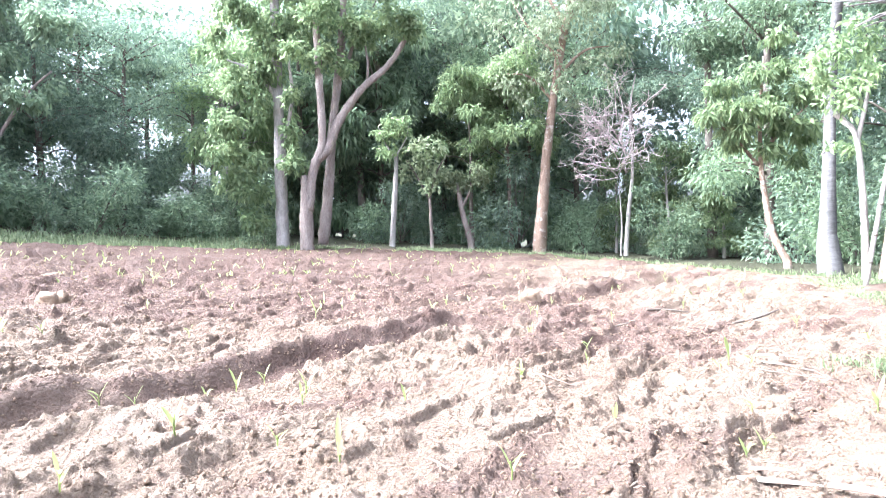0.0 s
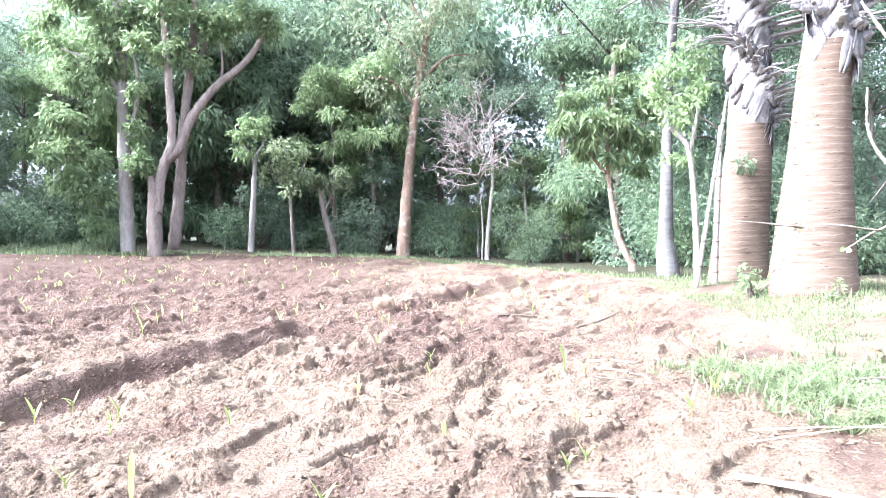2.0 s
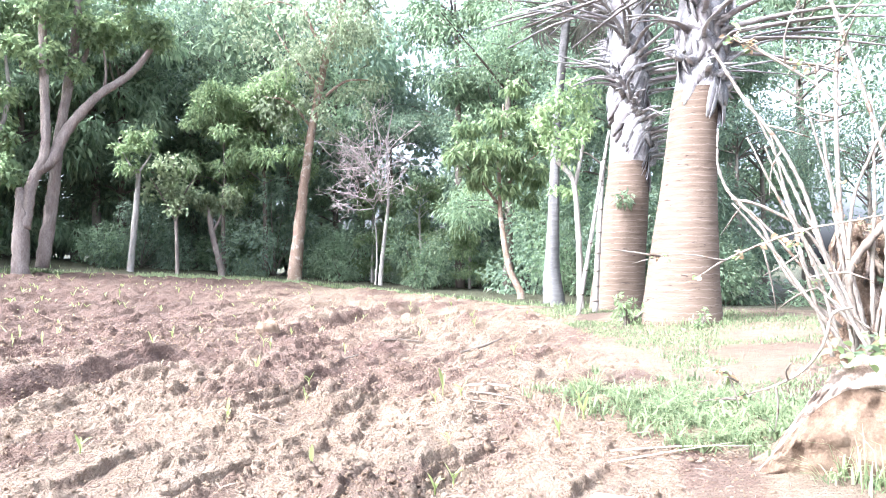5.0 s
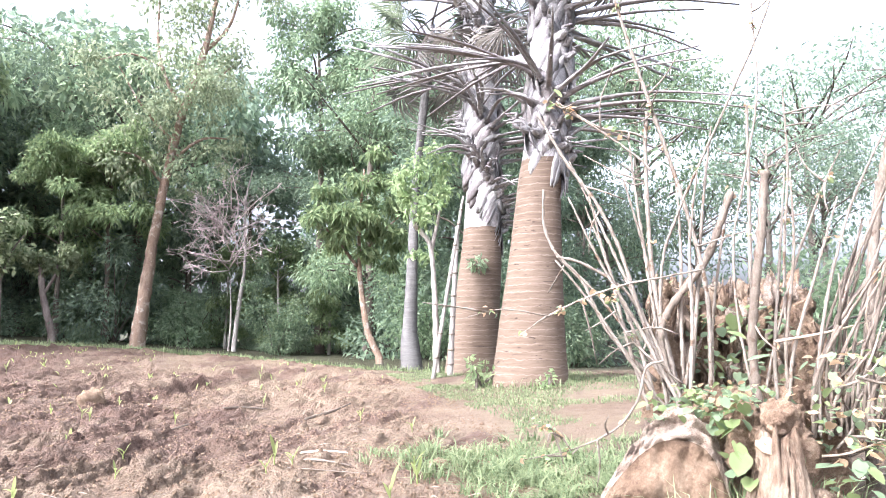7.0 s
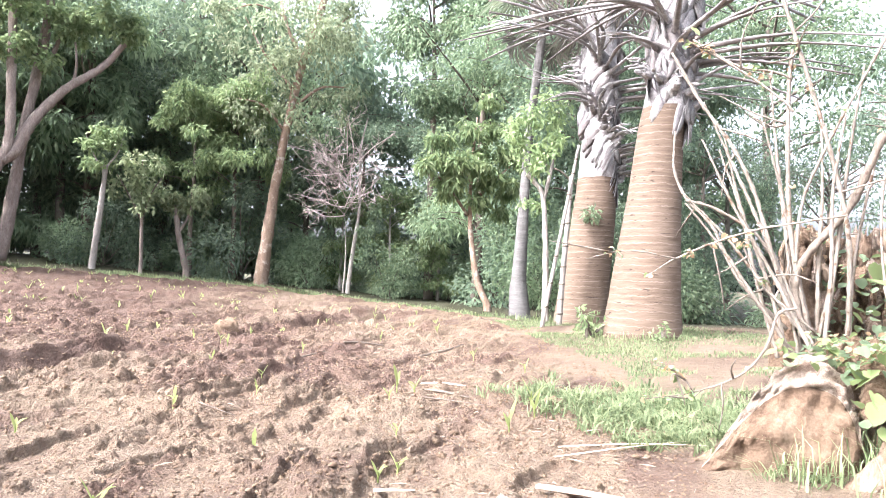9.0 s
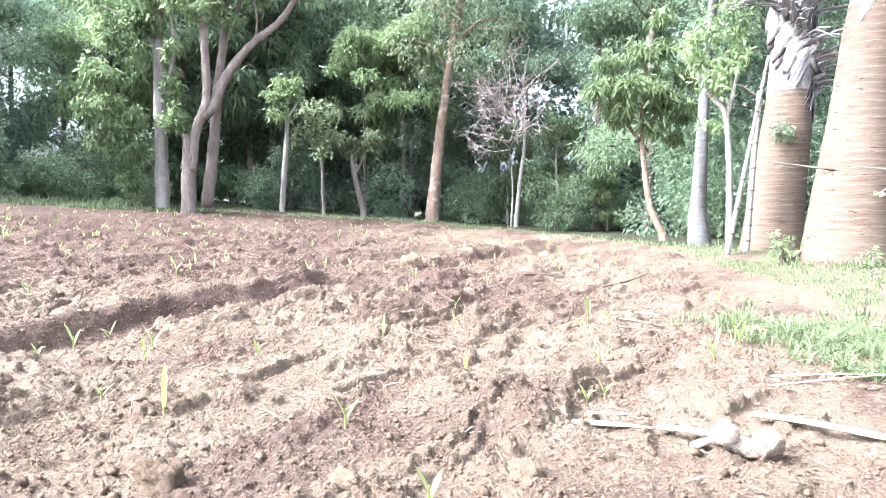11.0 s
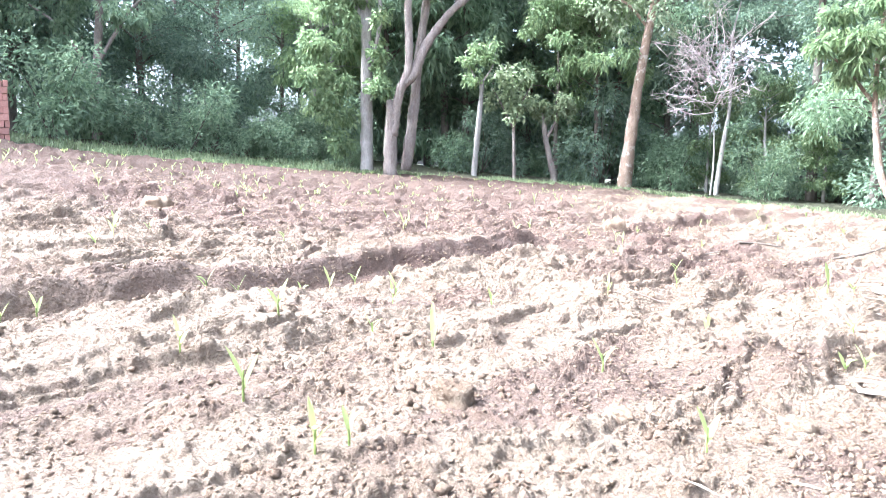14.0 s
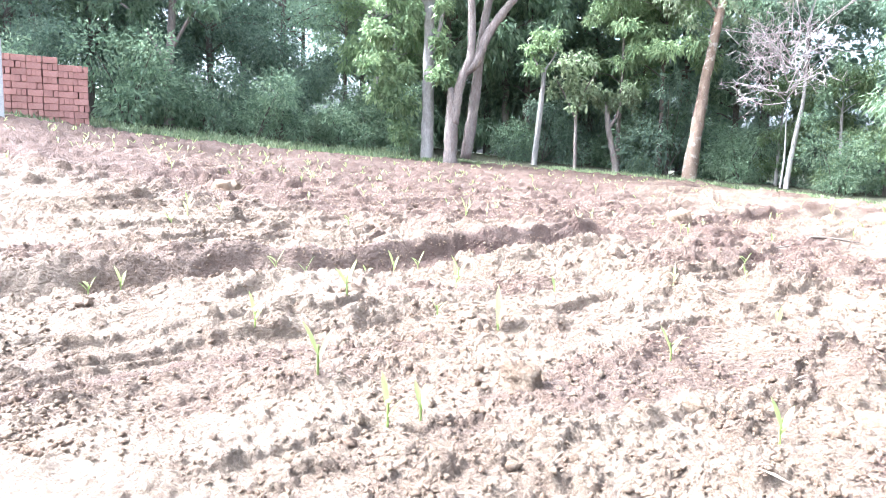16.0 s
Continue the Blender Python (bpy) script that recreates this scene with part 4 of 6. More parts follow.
edge_tree("tree", [[(2.08, 20.4, 0.3, 0.20), (2.2, 20.4, 1.75, 0.175), (2.37, 20.4, 3.4, 0.14), (2.71, 20.35, 5.7, 0.12), (3.1, 20.35, 7.5, 0.11), (3.5, 20.3, 8.9, 0.095), (3.8, 20.3, 10.6, 0.06), (4.1, 20.3, 12.6, 0.02)],
                   [(3.05, 20.35, 7.1, 0.06), (2.5, 20.3, 8.0, 0.05), (2.25, 20.3, 9.2, 0.04), (2.3, 20.3, 12.0, 0.015)], [(3.55, 20.3, 9.0, 0.06), (4.2, 20.2, 9.9, 0.045), (4.6, 20.2, 11.6, 0.015)], [(2.45, 20.3, 8.3, 0.035), (1.6, 20.2, 8.5, 0.025), (0.8, 20.2, 8.2, 0.01)],
                   [(2.6, 20.35, 4.9, 0.05), (1.9, 20.2, 5.6, 0.035), (1.2, 20.1, 5.7, 0.015)], [(2.7, 20.35, 5.6, 0.05), (3.5, 20.2, 6.3, 0.035), (4.3, 20.1, 6.4, 0.015)],
                   [(2.75, 20.35, 6.2, 0.05), (1.9, 20.5, 7.2, 0.035), (1.3, 20.5, 8.2, 0.015)], [(2.85, 20.35, 7.0, 0.05), (3.7, 20.5, 8.0, 0.03), (4.4, 20.5, 8.8, 0.015)]],
          BARK_ORANGE, "leaning orange-brown trunk with sparse yellowish green foliage",
          ([(1.5, 20.1, 5.6, 0.87, 0.7), (3.9, 20.1, 6.3, 1.01, 0.7), (2.2, 20.1, 6.6, 1.01, 0.8), (1.4, 20.4, 7.8, 1.30, 0.8), (4.1, 20.4, 8.4, 1.30, 0.8), (2.9, 20.2, 9.0, 1.59, 0.8), (3.0, 20.1, 5.2, 0.72, 0.7), (4.6, 20.2, 5.6, 0.72, 0.7), (2.0, 20.2, 4.9, 0.58, 0.7), (2.7, 20.0, 7.4, 1.45, 0.9), (2.5, 20.0, 6.0, 0.87, 0.8), (3.4, 20.0, 7.2, 1.16, 0.8), (3.9, 20.2, 10.6, 1.3, 0.8), (4.8, 20.2, 11.0, 1.0, 0.8), (2.4, 20.2, 10.2, 0.8, 1.0), (3.2, 20.2, 12.0, 1.2, 0.8), (5.2, 20.2, 11.6, 0.8, 0.8)], 8200, 0.15, 0.072, LEAF_OLIVE, 0.7, 8))


def twig_web(base, reach, seed, count):
    """A haze of bare twigs: limbs that fork twice."""
    rng = np.random.RandomState(seed)
    out = []
    for k in range(count):
        a = unit(np.array([rng.uniform(-1, 1), rng.uniform(-0.5, 0.5), rng.uniform(0.0, 0.9)]))
        b0 = np.array(base) + np.array([0, 0, rng.uniform(-1.4, 0.8)])
        e = b0 + a * reach * rng.uniform(0.6, 1.1)
        m = (b0 + e) / 2 + rng.normal(size=3) * 0.12
        out.append(tube([(*b0, 0.018), (*m, 0.014), (*e, 0.009)], 4, 6))
        for j in range(9):
            f = rng.uniform(0.25, 1.0)
            s = b0 * (1 - f) + e * f
            w = unit(a * 0.5 + rng.normal(size=3) * 0.8) * reach * rng.uniform(0.25, 0.5)
            out.append(tube([(*s, 0.011), (*(s + w * 0.5 + rng.normal(size=3) * 0.05), 0.009), (*(s + w), 0.006)], 3, 4))
            for i in range(3):
                z = unit(w * 0.4 + rng.normal(size=3) * 0.3) * reach * 0.16
                q = s + w * rng.uniform(0.4, 1)
                out.append(tube([(*q, 0.009), (*(q + z), 0.006)], 3, 2))
    return join(out)


edge_tree("tree", [[(4.61, 20.3, 0.2, 0.07), (4.72, 20.3, 1.65, 0.06), (4.85, 20.3, 2.8, 0.045), (4.81, 20.3, 4.5, 0.03), (5.0, 20.3, 5.6, 0.015)], [(4.45, 20.3, 0.2, 0.03), (4.5, 20.3, 1.2, 0.025), (4.45, 20.3, 2.4, 0.012)]],
          BARK_GREY, "thin pale tree with a haze of bare pinkish twigs",
          ([(5.3, 20.2, 2.9, 0.5, 0.8), (4.9, 20.1, 2.2, 0.4, 0.9), (5.6, 20.3, 3.6, 0.5, 0.7)], 500, 0.14, 0.06, LEAF_MID, 0.5, 9), twigs=twig_web((4.4, 20.2, 3.9), 1.6, 41, 18))
edge_tree("tree", [[(6.72, 14.6, 0.1, 0.08), (6.6, 14.65, 0.5, 0.075), (6.45, 14.7, 0.95, 0.07), (6.32, 14.75, 1.85, 0.06), (6.3, 14.8, 2.4, 0.05), (6.3, 14.8, 3.4, 0.04), (6.4, 14.8, 4.6, 0.02)],
                   [(6.25, 14.8, 2.3, 0.04), (5.7, 14.7, 2.9, 0.03), (5.3, 14.6, 3.2, 0.015)], [(6.27, 14.8, 2.5, 0.04), (6.8, 14.7, 3.1, 0.03), (7.2, 14.6, 3.5, 0.015)]],
          BARK_ORANGE, "bent orange-barked tree with bright green drooping leaves",
          ([(5.6, 14.6, 3.0, 0.45, 0.8), (6.0, 14.6, 3.4, 0.5, 0.8), (6.6, 14.5, 3.3, 0.5, 0.8), (7.1, 14.6, 3.0, 0.45, 0.8), (6.2, 14.7, 4.1, 0.5, 0.8), (6.8, 14.6, 4.3, 0.45, 0.8), (5.5, 14.7, 3.9, 0.4, 0.8), (6.6, 14.7, 4.9, 0.3, 0.9), (6.3, 14.4, 2.7, 0.3, 0.8), (7.3, 14.7, 3.7, 0.5, 0.8), (5.2, 14.7, 3.3, 0.4, 0.8), (6.9, 14.8, 2.6, 0.35, 0.8)], 3800, 0.20, 0.07, LEAF_FRESH, 1.0, 10))
edge_tree("tree", [[(6.15, 10.64, 0.2, 0.058), (6.13, 10.65, 1.28, 0.05), (6.07, 10.69, 2.26, 0.042), (5.92, 10.76, 2.55, 0.042), (5.8, 10.8, 2.68, 0.05)],
                   [(6.07, 10.69, 2.2, 0.04), (6.2, 10.7, 2.7, 0.03), (6.3, 10.7, 3.2, 0.015)]],
          BARK_GREY, "pale pollarded trunk with a knobbly cut head",
          ([(5.85, 10.7, 2.85, 0.28, 0.8), (6.1, 10.7, 3.1, 0.3, 0.8), (6.3, 10.7, 3.3, 0.25, 0.9), (5.5, 10.9, 3.2, 0.35, 0.8), (5.75, 11.0, 3.7, 0.4, 0.8), (6.2, 10.9, 3.9, 0.4, 0.8), (6.0, 10.9, 2.2, 0.25, 1.0)], 1150, 0.13, 0.06, LEAF_FRESH, 0.4, 11))


def pole(line, label):
    at = on_ground(line[0][0], line[0][1], 0.0)
    t = thing("bamboo_pole", at, label, "pole", "poles leaning by the palms")
    line = [(line[0][0], line[0][1], at[2] - 0.05, line[0][3])] + line[1:]
    part("pole", fast_mesh("pole", *(lambda v, f: (minus(v, at), f))(*tube(line, 8, 14, np.random.RandomState(3), 0.05)), BARK_GREY, True), t)
    s = spline(line, 9)
    for q in s[1:-1]:
        v, f = tube([(q[0], q[1], q[2] - 0.012, q[3] * 1.22), (q[0], q[1], q[2] + 0.012, q[3] * 1.22)], 8, 2)
        part("node_ring", fast_mesh("node_ring", minus(v, at), f, CANE_BROWN, True), t)


pole([(5.41, 9.34, 0.2, 0.034), (5.56, 9.26, 1.05, 0.031), (5.75, 9.17, 2.26, 0.027), (5.85, 9.12, 2.9, 0.02)], "pale bamboo pole leaning beside the palm trunks")
pole([(5.85, 9.6, 0.2, 0.05), (5.88, 9.55, 1.05, 0.044), (5.95, 9.5, 2.48, 0.036)], "upright whitish pole behind the leaning one")

# ---- palms ----


def fan_mesh(seed, radius, foliage, sweep=4.0, sag=0.5):
    """A palm fan: narrow folded blades that spread from one point."""
    rng = np.random.RandomState(seed)
    vs, ts = [], []
    n = 26
    for k in range(n):
        a = -sweep / 2 + sweep * (k + 0.5) / n + rng.uniform(-0.04, 0.04)
        ln = radius * rng.uniform(0.8, 1.05) * (0.75 + 0.25 * math.cos(a / 2))
        w = 0.022 * radius / 0.8
        d = np.array([math.cos(a), math.sin(a), 0])
        s = np.array([-d[1], d[0], 0])
        m = len(vs)
        dr = -sag * ln * rng.uniform(0.5, 1.3)
        vs += [np.zeros(3), d * ln * 0.5 + s * w + [0, 0, 0.02 + dr * 0.25], d * ln * 0.5 - s * w + [0, 0, 0.02 + dr * 0.25], d * ln * 0.5 + [0, 0, -0.01 + dr * 0.25], d * ln * 0.86 + [0, 0, dr]]
        ts += [(m, m + 1, m + 3), (m, m + 3, m + 2), (m + 1, m + 4, m + 3), (m + 3, m + 4, m + 2)]
    return fast_mesh("fan", np.array(vs), np.array(ts), foliage)


FAN_DRY = [fan_mesh(s, 0.85, DEAD_FAN, 4.0, g) for s, g in ((51, 0.6), (52, 1.0))]
FAN_GREEN = [fan_mesh(s, 0.9, GREEN_FAN, 4.4, g) for s, g in ((53, 0.2), (54, 0.5))]


def ribbon(line, thick):
    """A thick strap along (x, y, z, half width), its face turned to +x."""
    q = spline(line, 9)
    p, w = q[:, :3], q[:, 3]
    t = unit(np.gradient(p, axis=0))
    side = unit(np.cross(t, np.array([1.0, 0, 0])))
    nor = np.cross(side, t)
    ring = np.stack([p + side * w[:, None] - nor * thick, p + nor * thick * 1.6, p - side * w[:, None] - nor * thick, p - nor * thick * 1.2], 1)
    n = len(p)
    ts = []
    for k in range(n - 1):
        for i in range(4):
            a, b = k * 4 + i, k * 4 + (i + 1) % 4
            ts += [(a, b, b + 4), (a, b + 4, a + 4)]
    e = (n - 1) * 4
    ts += [(0, 2, 1), (0, 3, 2), (e, e + 1, e + 2), (e, e + 2, e + 3)]
    return ring.reshape(-1, 3), np.array(ts)


def stalk_mesh(seed, length, mat, thick=1.0, bend=0.0, sheath=1.0):
    """An old leaf stalk: a broad split sheath that clasps the trunk, narrowing to a long tapering stem; runs along +x."""
    rng = np.random.RandomState(seed)
    pieces = []
    for sgn in (-1, 1):
        pieces.append(ribbon([(-0.085, sgn * 0.225 * sheath, -0.40 * sheath, 0.016), (-0.025, sgn * 0.165 * sheath, -0.26 * sheath, 0.080 * sheath), (0.018, sgn * 0.085, -0.11, 0.098 * sheath), (0.075, sgn * 0.028, 0.005, 0.065), (0.2, 0, 0.055, 0.03 * thick)], 0.006))
    pieces.append(tube([(0.10, 0, 0.0, 0.042 * thick), (0.22, 0, 0.055, 0.036 * thick), (length * 0.55, rng.uniform(-0.06, 0.06), 0.10 + bend * 0.35, 0.026 * thick), (length, rng.uniform(-0.1, 0.1), 0.06 + bend, 0.013 * thick)], 6, 10, rng, 0.06, 0.6))
    return fast_mesh("leaf_stalk", *join(pieces), mat)


STALKS = {"long": [stalk_mesh(60 + k, 1.7 + 0.25 * k, (PALM_STALK, PALM_GREY)[k % 2], 1.0, (-0.12, 0.1, -0.3, 0.05)[k]) for k in range(4)],
          "short": [stalk_mesh(70 + k, 0.75 + 0.12 * k, (PALM_GREY, PALM_STALK)[k % 2], 0.9, (0.0, -0.12, 0.1)[k]) for k in range(3)],
          "stub": [stalk_mesh(80 + k, 0.30 + 0.06 * k, PALM_GREY, 1.1, 0.05) for k in range(3)]}


def palm_trunk(axis, sides=40, ring=0.04, rng=None, ragged=0.0032):
    """A ringed trunk: each ring a little proud of the one above, its lip uneven."""
    fine = spline(axis, 400)
    zs = np.arange(axis[0][2], axis[-1][2], ring)
    s = np.stack([np.interp(zs, fine[:, 2], fine[:, i]) for i in range(4)], 1)
    ang = np.linspace(0, 2 * math.pi, sides, endpoint=False)
    verts = []
    for k, q in enumerate(s):
        off = rng.uniform(-ragged, ragged)
        wob = 0.006 * np.sin(ang * 3 + k * 0.08) + rng.uniform(-0.0015, 0.0015, sides)
        for lip, dz in ((0.0, 0.0), (ragged * 0.8, ring * 0.80)):
            r = q[3] + off * 0.4 + lip + wob
            tilt = 0.010 * np.sin(ang + k * 0.12) + 0.003 * np.sin(ang * 5 + k * 0.35)
            verts.append(np.stack([q[0] + r * np.cos(ang), q[1] + r * np.sin(ang), np.full(sides, q[2] + dz) + tilt], 1))
    n = len(verts)
    v = np.concatenate(verts)
    i = (np.arange(n - 1)[:, None] * sides + np.arange(sides)[None, :]).ravel()
    j = (np.arange(n - 1)[:, None] * sides + ((np.arange(sides) + 1) % sides)[None, :]).ravel()
    t = np.concatenate([np.stack([i, j, j + sides], 1), np.stack([i, j + sides, i + sides], 1)])
    return v, t


def palm(axis, bark, seed, label, plan, fans, sheath_r, clad):
    """A palm with a ringed trunk, and old leaf stalks and fans above it.
    plan: a list of (kind, from z, to z, count)."""
    rng = np.random.RandomState(seed)
    at = on_ground(axis[0][0], axis[0][1], 0.0)
    t = thing("palm_tree", at, label, "palm", "palms at the field edge")
    low = [q for q in axis]
    low[0] = (low[0][0], low[0][1], at[2] - 0.15, low[0][3])
    v, f = palm_trunk(low, rng=rng)
    high = v[f].mean(1)[:, 2] > clad
    part("trunk", fast_mesh("trunk", minus(v, at), f[~high], bark, True), t, "trunk ringed with old leaf scars")
    part("crown_shaft", fast_mesh("crown_shaft", minus(v, at), f[high], PALM_GREY, True), t, "grey upper trunk between old leaf bases")
    s = np.array([q for q in spline(axis, 60)])
    k = 0
    for kind, z0, z1, count in plan:
        for _ in range(count):
            z = z0 + (z1 - z0) * (k * 0.618 % 1.0)
            a = k * 2.39996 + rng.uniform(-0.25, 0.25)
            c = np.array([np.interp(z, s[:, 2], s[:, i]) for i in range(4)])
            r = c[3] * sheath_r
            ob = part("leaf_stalk", STALKS[kind][rng.randint(len(STALKS[kind]))], t)
            ob.rotation_euler = (rng.uniform(-0.12, 0.12), rng.uniform(-0.2, 0.16), a)
            ob.location = (c[0] + (r - 0.035) * math.cos(a) - at[0], c[1] + (r - 0.035) * math.sin(a) - at[1], z - at[2])
            ob.scale = (rng.uniform(0.8, 1.1), rng.uniform(0.9, 1.25), rng.uniform(0.9, 1.2))
            k += 1
    for meshes, z0, z1, count, reach, tip in fans:
        for _ in range(count):
            z, a = rng.uniform(z0, z1), k * 2.39996 + rng.uniform(-0.3, 0.3)
            c = np.array([np.interp(z, s[:, 2], s[:, i]) for i in range(4)])
            ln = reach * rng.uniform(0.6, 1.1)
            dz = ln * rng.uniform(*tip)
            e = np.array([c[0] + ln * math.cos(a), c[1] + ln * math.sin(a), z + dz])
            v, f = tube([(c[0], c[1], z, 0.03), ((c[0] + e[0]) / 2, (c[1] + e[1]) / 2, z + dz * 0.6 + 0.1, 0.02), (*e, 0.012)], 5, 7)
            stem = part("leaf_stalk", fast_mesh("leaf_stalk", minus(v, at), f, PALM_STALK, True), t)
            fan = part("fan", meshes[rng.randint(len(meshes))], stem)
            fan.location = tuple(minus(e, at))
            fan.rotation_euler = (rng.uniform(-0.9, 0.9), rng.uniform(0.2, 1.1) - dz / max(ln, 0.1), a)
            fan.scale = (rng.uniform(0.8, 1.1),) * 3
            k += 1
    return t


palm([(5.82, 7.38, 0.1, 0.52), (5.83, 7.36, 0.5, 0.455), (5.84, 7.33, 1.01, 0.408), (5.89, 7.3, 1.82, 0.335), (5.95, 7.26, 2.71, 0.283), (6.03, 7.2, 3.5, 0.255), (6.1, 7.15, 5.3, 0.25), (6.12, 7.14, 7.4, 0.22)], PALM_BARK, 91,
     "stout palm with a swollen ringed trunk and dead leaf stalks",
     [("stub", 2.95, 3.9, 16), ("short", 3.2, 4.4, 10), ("long", 3.45, 5.0, 34), ("long", 4.8, 6.4, 30), ("stub", 3.9, 6.5, 16)], [(FAN_DRY, 5.9, 6.7, 6, 1.2, (-0.5, 0.1)), (FAN_GREEN, 6.6, 7.3, 14, 1.5, (0.0, 1.0))], 0.98, 3.05)
palm([(6.5, 10.04, 0.1, 0.46), (6.53, 10.02, 0.6, 0.42), (6.56, 9.99, 1.07, 0.39), (6.63, 9.94, 1.92, 0.35), (6.66, 9.92, 2.5, 0.31), (6.68, 9.89, 3.58, 0.27), (6.66, 9.91, 5.6, 0.24), (6.66, 9.9, 7.6, 0.22)], PALM_BARK, 92,
     "palm with a rough grey upper trunk clad in old leaf bases",
     [("stub", 2.5, 5.6, 50), ("short", 2.6, 5.2, 40), ("long", 3.6, 6.2, 34), ("stub", 5.4, 7.4, 34), ("long", 5.6, 7.2, 14)], [(FAN_DRY, 5.7, 6.9, 6, 1.2, (-0.5, 0.1)), (FAN_GREEN, 6.8, 7.6, 12, 1.5, (0.0, 1.0))], 1.0, 2.55)
palm([(6.55, 12.45, 0.1, 0.23), (6.5, 12.48, 0.6, 0.18), (6.5, 12.48, 0.95, 0.145), (6.55, 12.45, 2.4, 0.1), (6.63, 12.41, 4.1, 0.085), (6.86, 12.3, 6.5, 0.083), (6.9, 12.3, 7.2, 0.08)], PALM_FOOT, 93,
     "slender grey palm with a swollen foot and hanging fans",
     [], [(FAN_DRY, 6.0, 6.6, 4, 0.9, (-0.9, -0.2)), (FAN_GREEN, 6.3, 7.2, 18, 1.1, (-0.6, 0.9))], 1.0, 6.2)

# ---- coppiced stump ----


def blob(centre, size, seed, rough=0.12, rings=22, sides=28, grooves=0.0):
    """A lumpy rounded mass; grooves run up its sides."""
    rng = np.random.RandomState(seed)
    ph = rng.uniform(0, 6.28, 8)
    u = np.linspace(0.02, math.pi - 0.02, rings)[:, None]
    w = np.linspace(0, 2 * math.pi, sides, endpoint=False)[None, :]
    d = 1 + rough * (np.sin(2 * w + 3 * u + ph[0]) * 0.5 + np.sin(3 * w - 2 * u + ph[1]) * 0.4 + np.sin(5 * w + 4 * u + ph[2]) * 0.3 + np.sin(7 * u + 4 * w + ph[3]) * 0.2)
    d = d + grooves * np.sin(9 * w + ph[4] + 0.6 * np.sin(3 * u)) + rng.uniform(-0.03, 0.03, (rings, sides))
    v = np.stack([centre[0] + size[0] * d * np.sin(u) * np.cos(w), centre[1] + size[1] * d * np.sin(u) * np.sin(w), centre[2] + size[2] * d * np.cos(u) + 0 * w], -1).reshape(-1, 3)
    i = (np.arange(rings - 1)[:, None] * sides + np.arange(sides)[None, :]).ravel()
    j = (np.arange(rings - 1)[:, None] * sides + ((np.arange(sides) + 1) % sides)[None, :]).ravel()
    return v, np.concatenate([np.stack([i, j + sides, j], 1), np.stack([i, i + sides, j + sides], 1)])


def column(line, seed, sides=26, lump=0.16, groove=0.1):
    """A weathered upright mass along a line, deeply grooved lengthwise."""
    rng = np.random.RandomState(seed)
    s = spline(line, 26)
    ang = np.linspace(0, 2 * math.pi, sides, endpoint=False)
    prof = rng.uniform(-groove, groove, sides)
    vs = []
    for k, q in enumerate(s):
        r = q[3] * (1 + prof + lump * 0.5 * np.sin(2 * ang + k * 0.12) + rng.uniform(-0.04, 0.04, sides))
        vs.append(np.stack([q[0] + r * np.cos(ang), q[1] + r * np.sin(ang), np.full(sides, q[2]) + rng.uniform(-0.008, 0.008, sides)], 1))
    v = np.concatenate(vs)
    n = len(s)
    i = (np.arange(n - 1)[:, None] * sides + np.arange(sides)[None, :]).ravel()
    j = (np.arange(n - 1)[:, None] * sides + ((np.arange(sides) + 1) % sides)[None, :]).ravel()
    t = np.concatenate([np.stack([i, j, j + sides], 1), np.stack([i, j + sides, i + sides], 1)])
    m = len(v)
    v = np.vstack([v, s[-1:, :3] + [[0, 0, 0.01]]])
    e = (n - 1) * sides
    cap = np.array([(m, e + k, e + (k + 1) % sides) for k in range(sides)])
    return v, np.vstack([t, cap])


S_AT = on_ground(3.15, 2.0, 0.0)
stump = thing("coppiced_stump", S_AT, "old coppiced tree stump sprouting pale canes and broad leaves", "stump")


def stump_part(name, vt, mat, label=""):
    return part(name, fast_mesh(name, minus(vt[0], S_AT), vt[1], mat, True), stump, label)


def rugged(vt, amp, scale, seed, grain=1.0):
    """Roughens a mass outward from its middle with coarse and fine noise; grain below 1 draws it out upward."""
    v, t = vt
    c = v.mean(0)
    out = unit((v - c) * np.array([1, 1, grain]))
    x, y, z = v.T
    z = z * grain
    n = fbm(x * scale + z * scale * 0.6, y * scale - z * scale * 0.4, seed, 4) + fbm(z * scale + 7, (x + y) * scale, seed + 9, 4)
    return v + out * (amp * n)[:, None], t


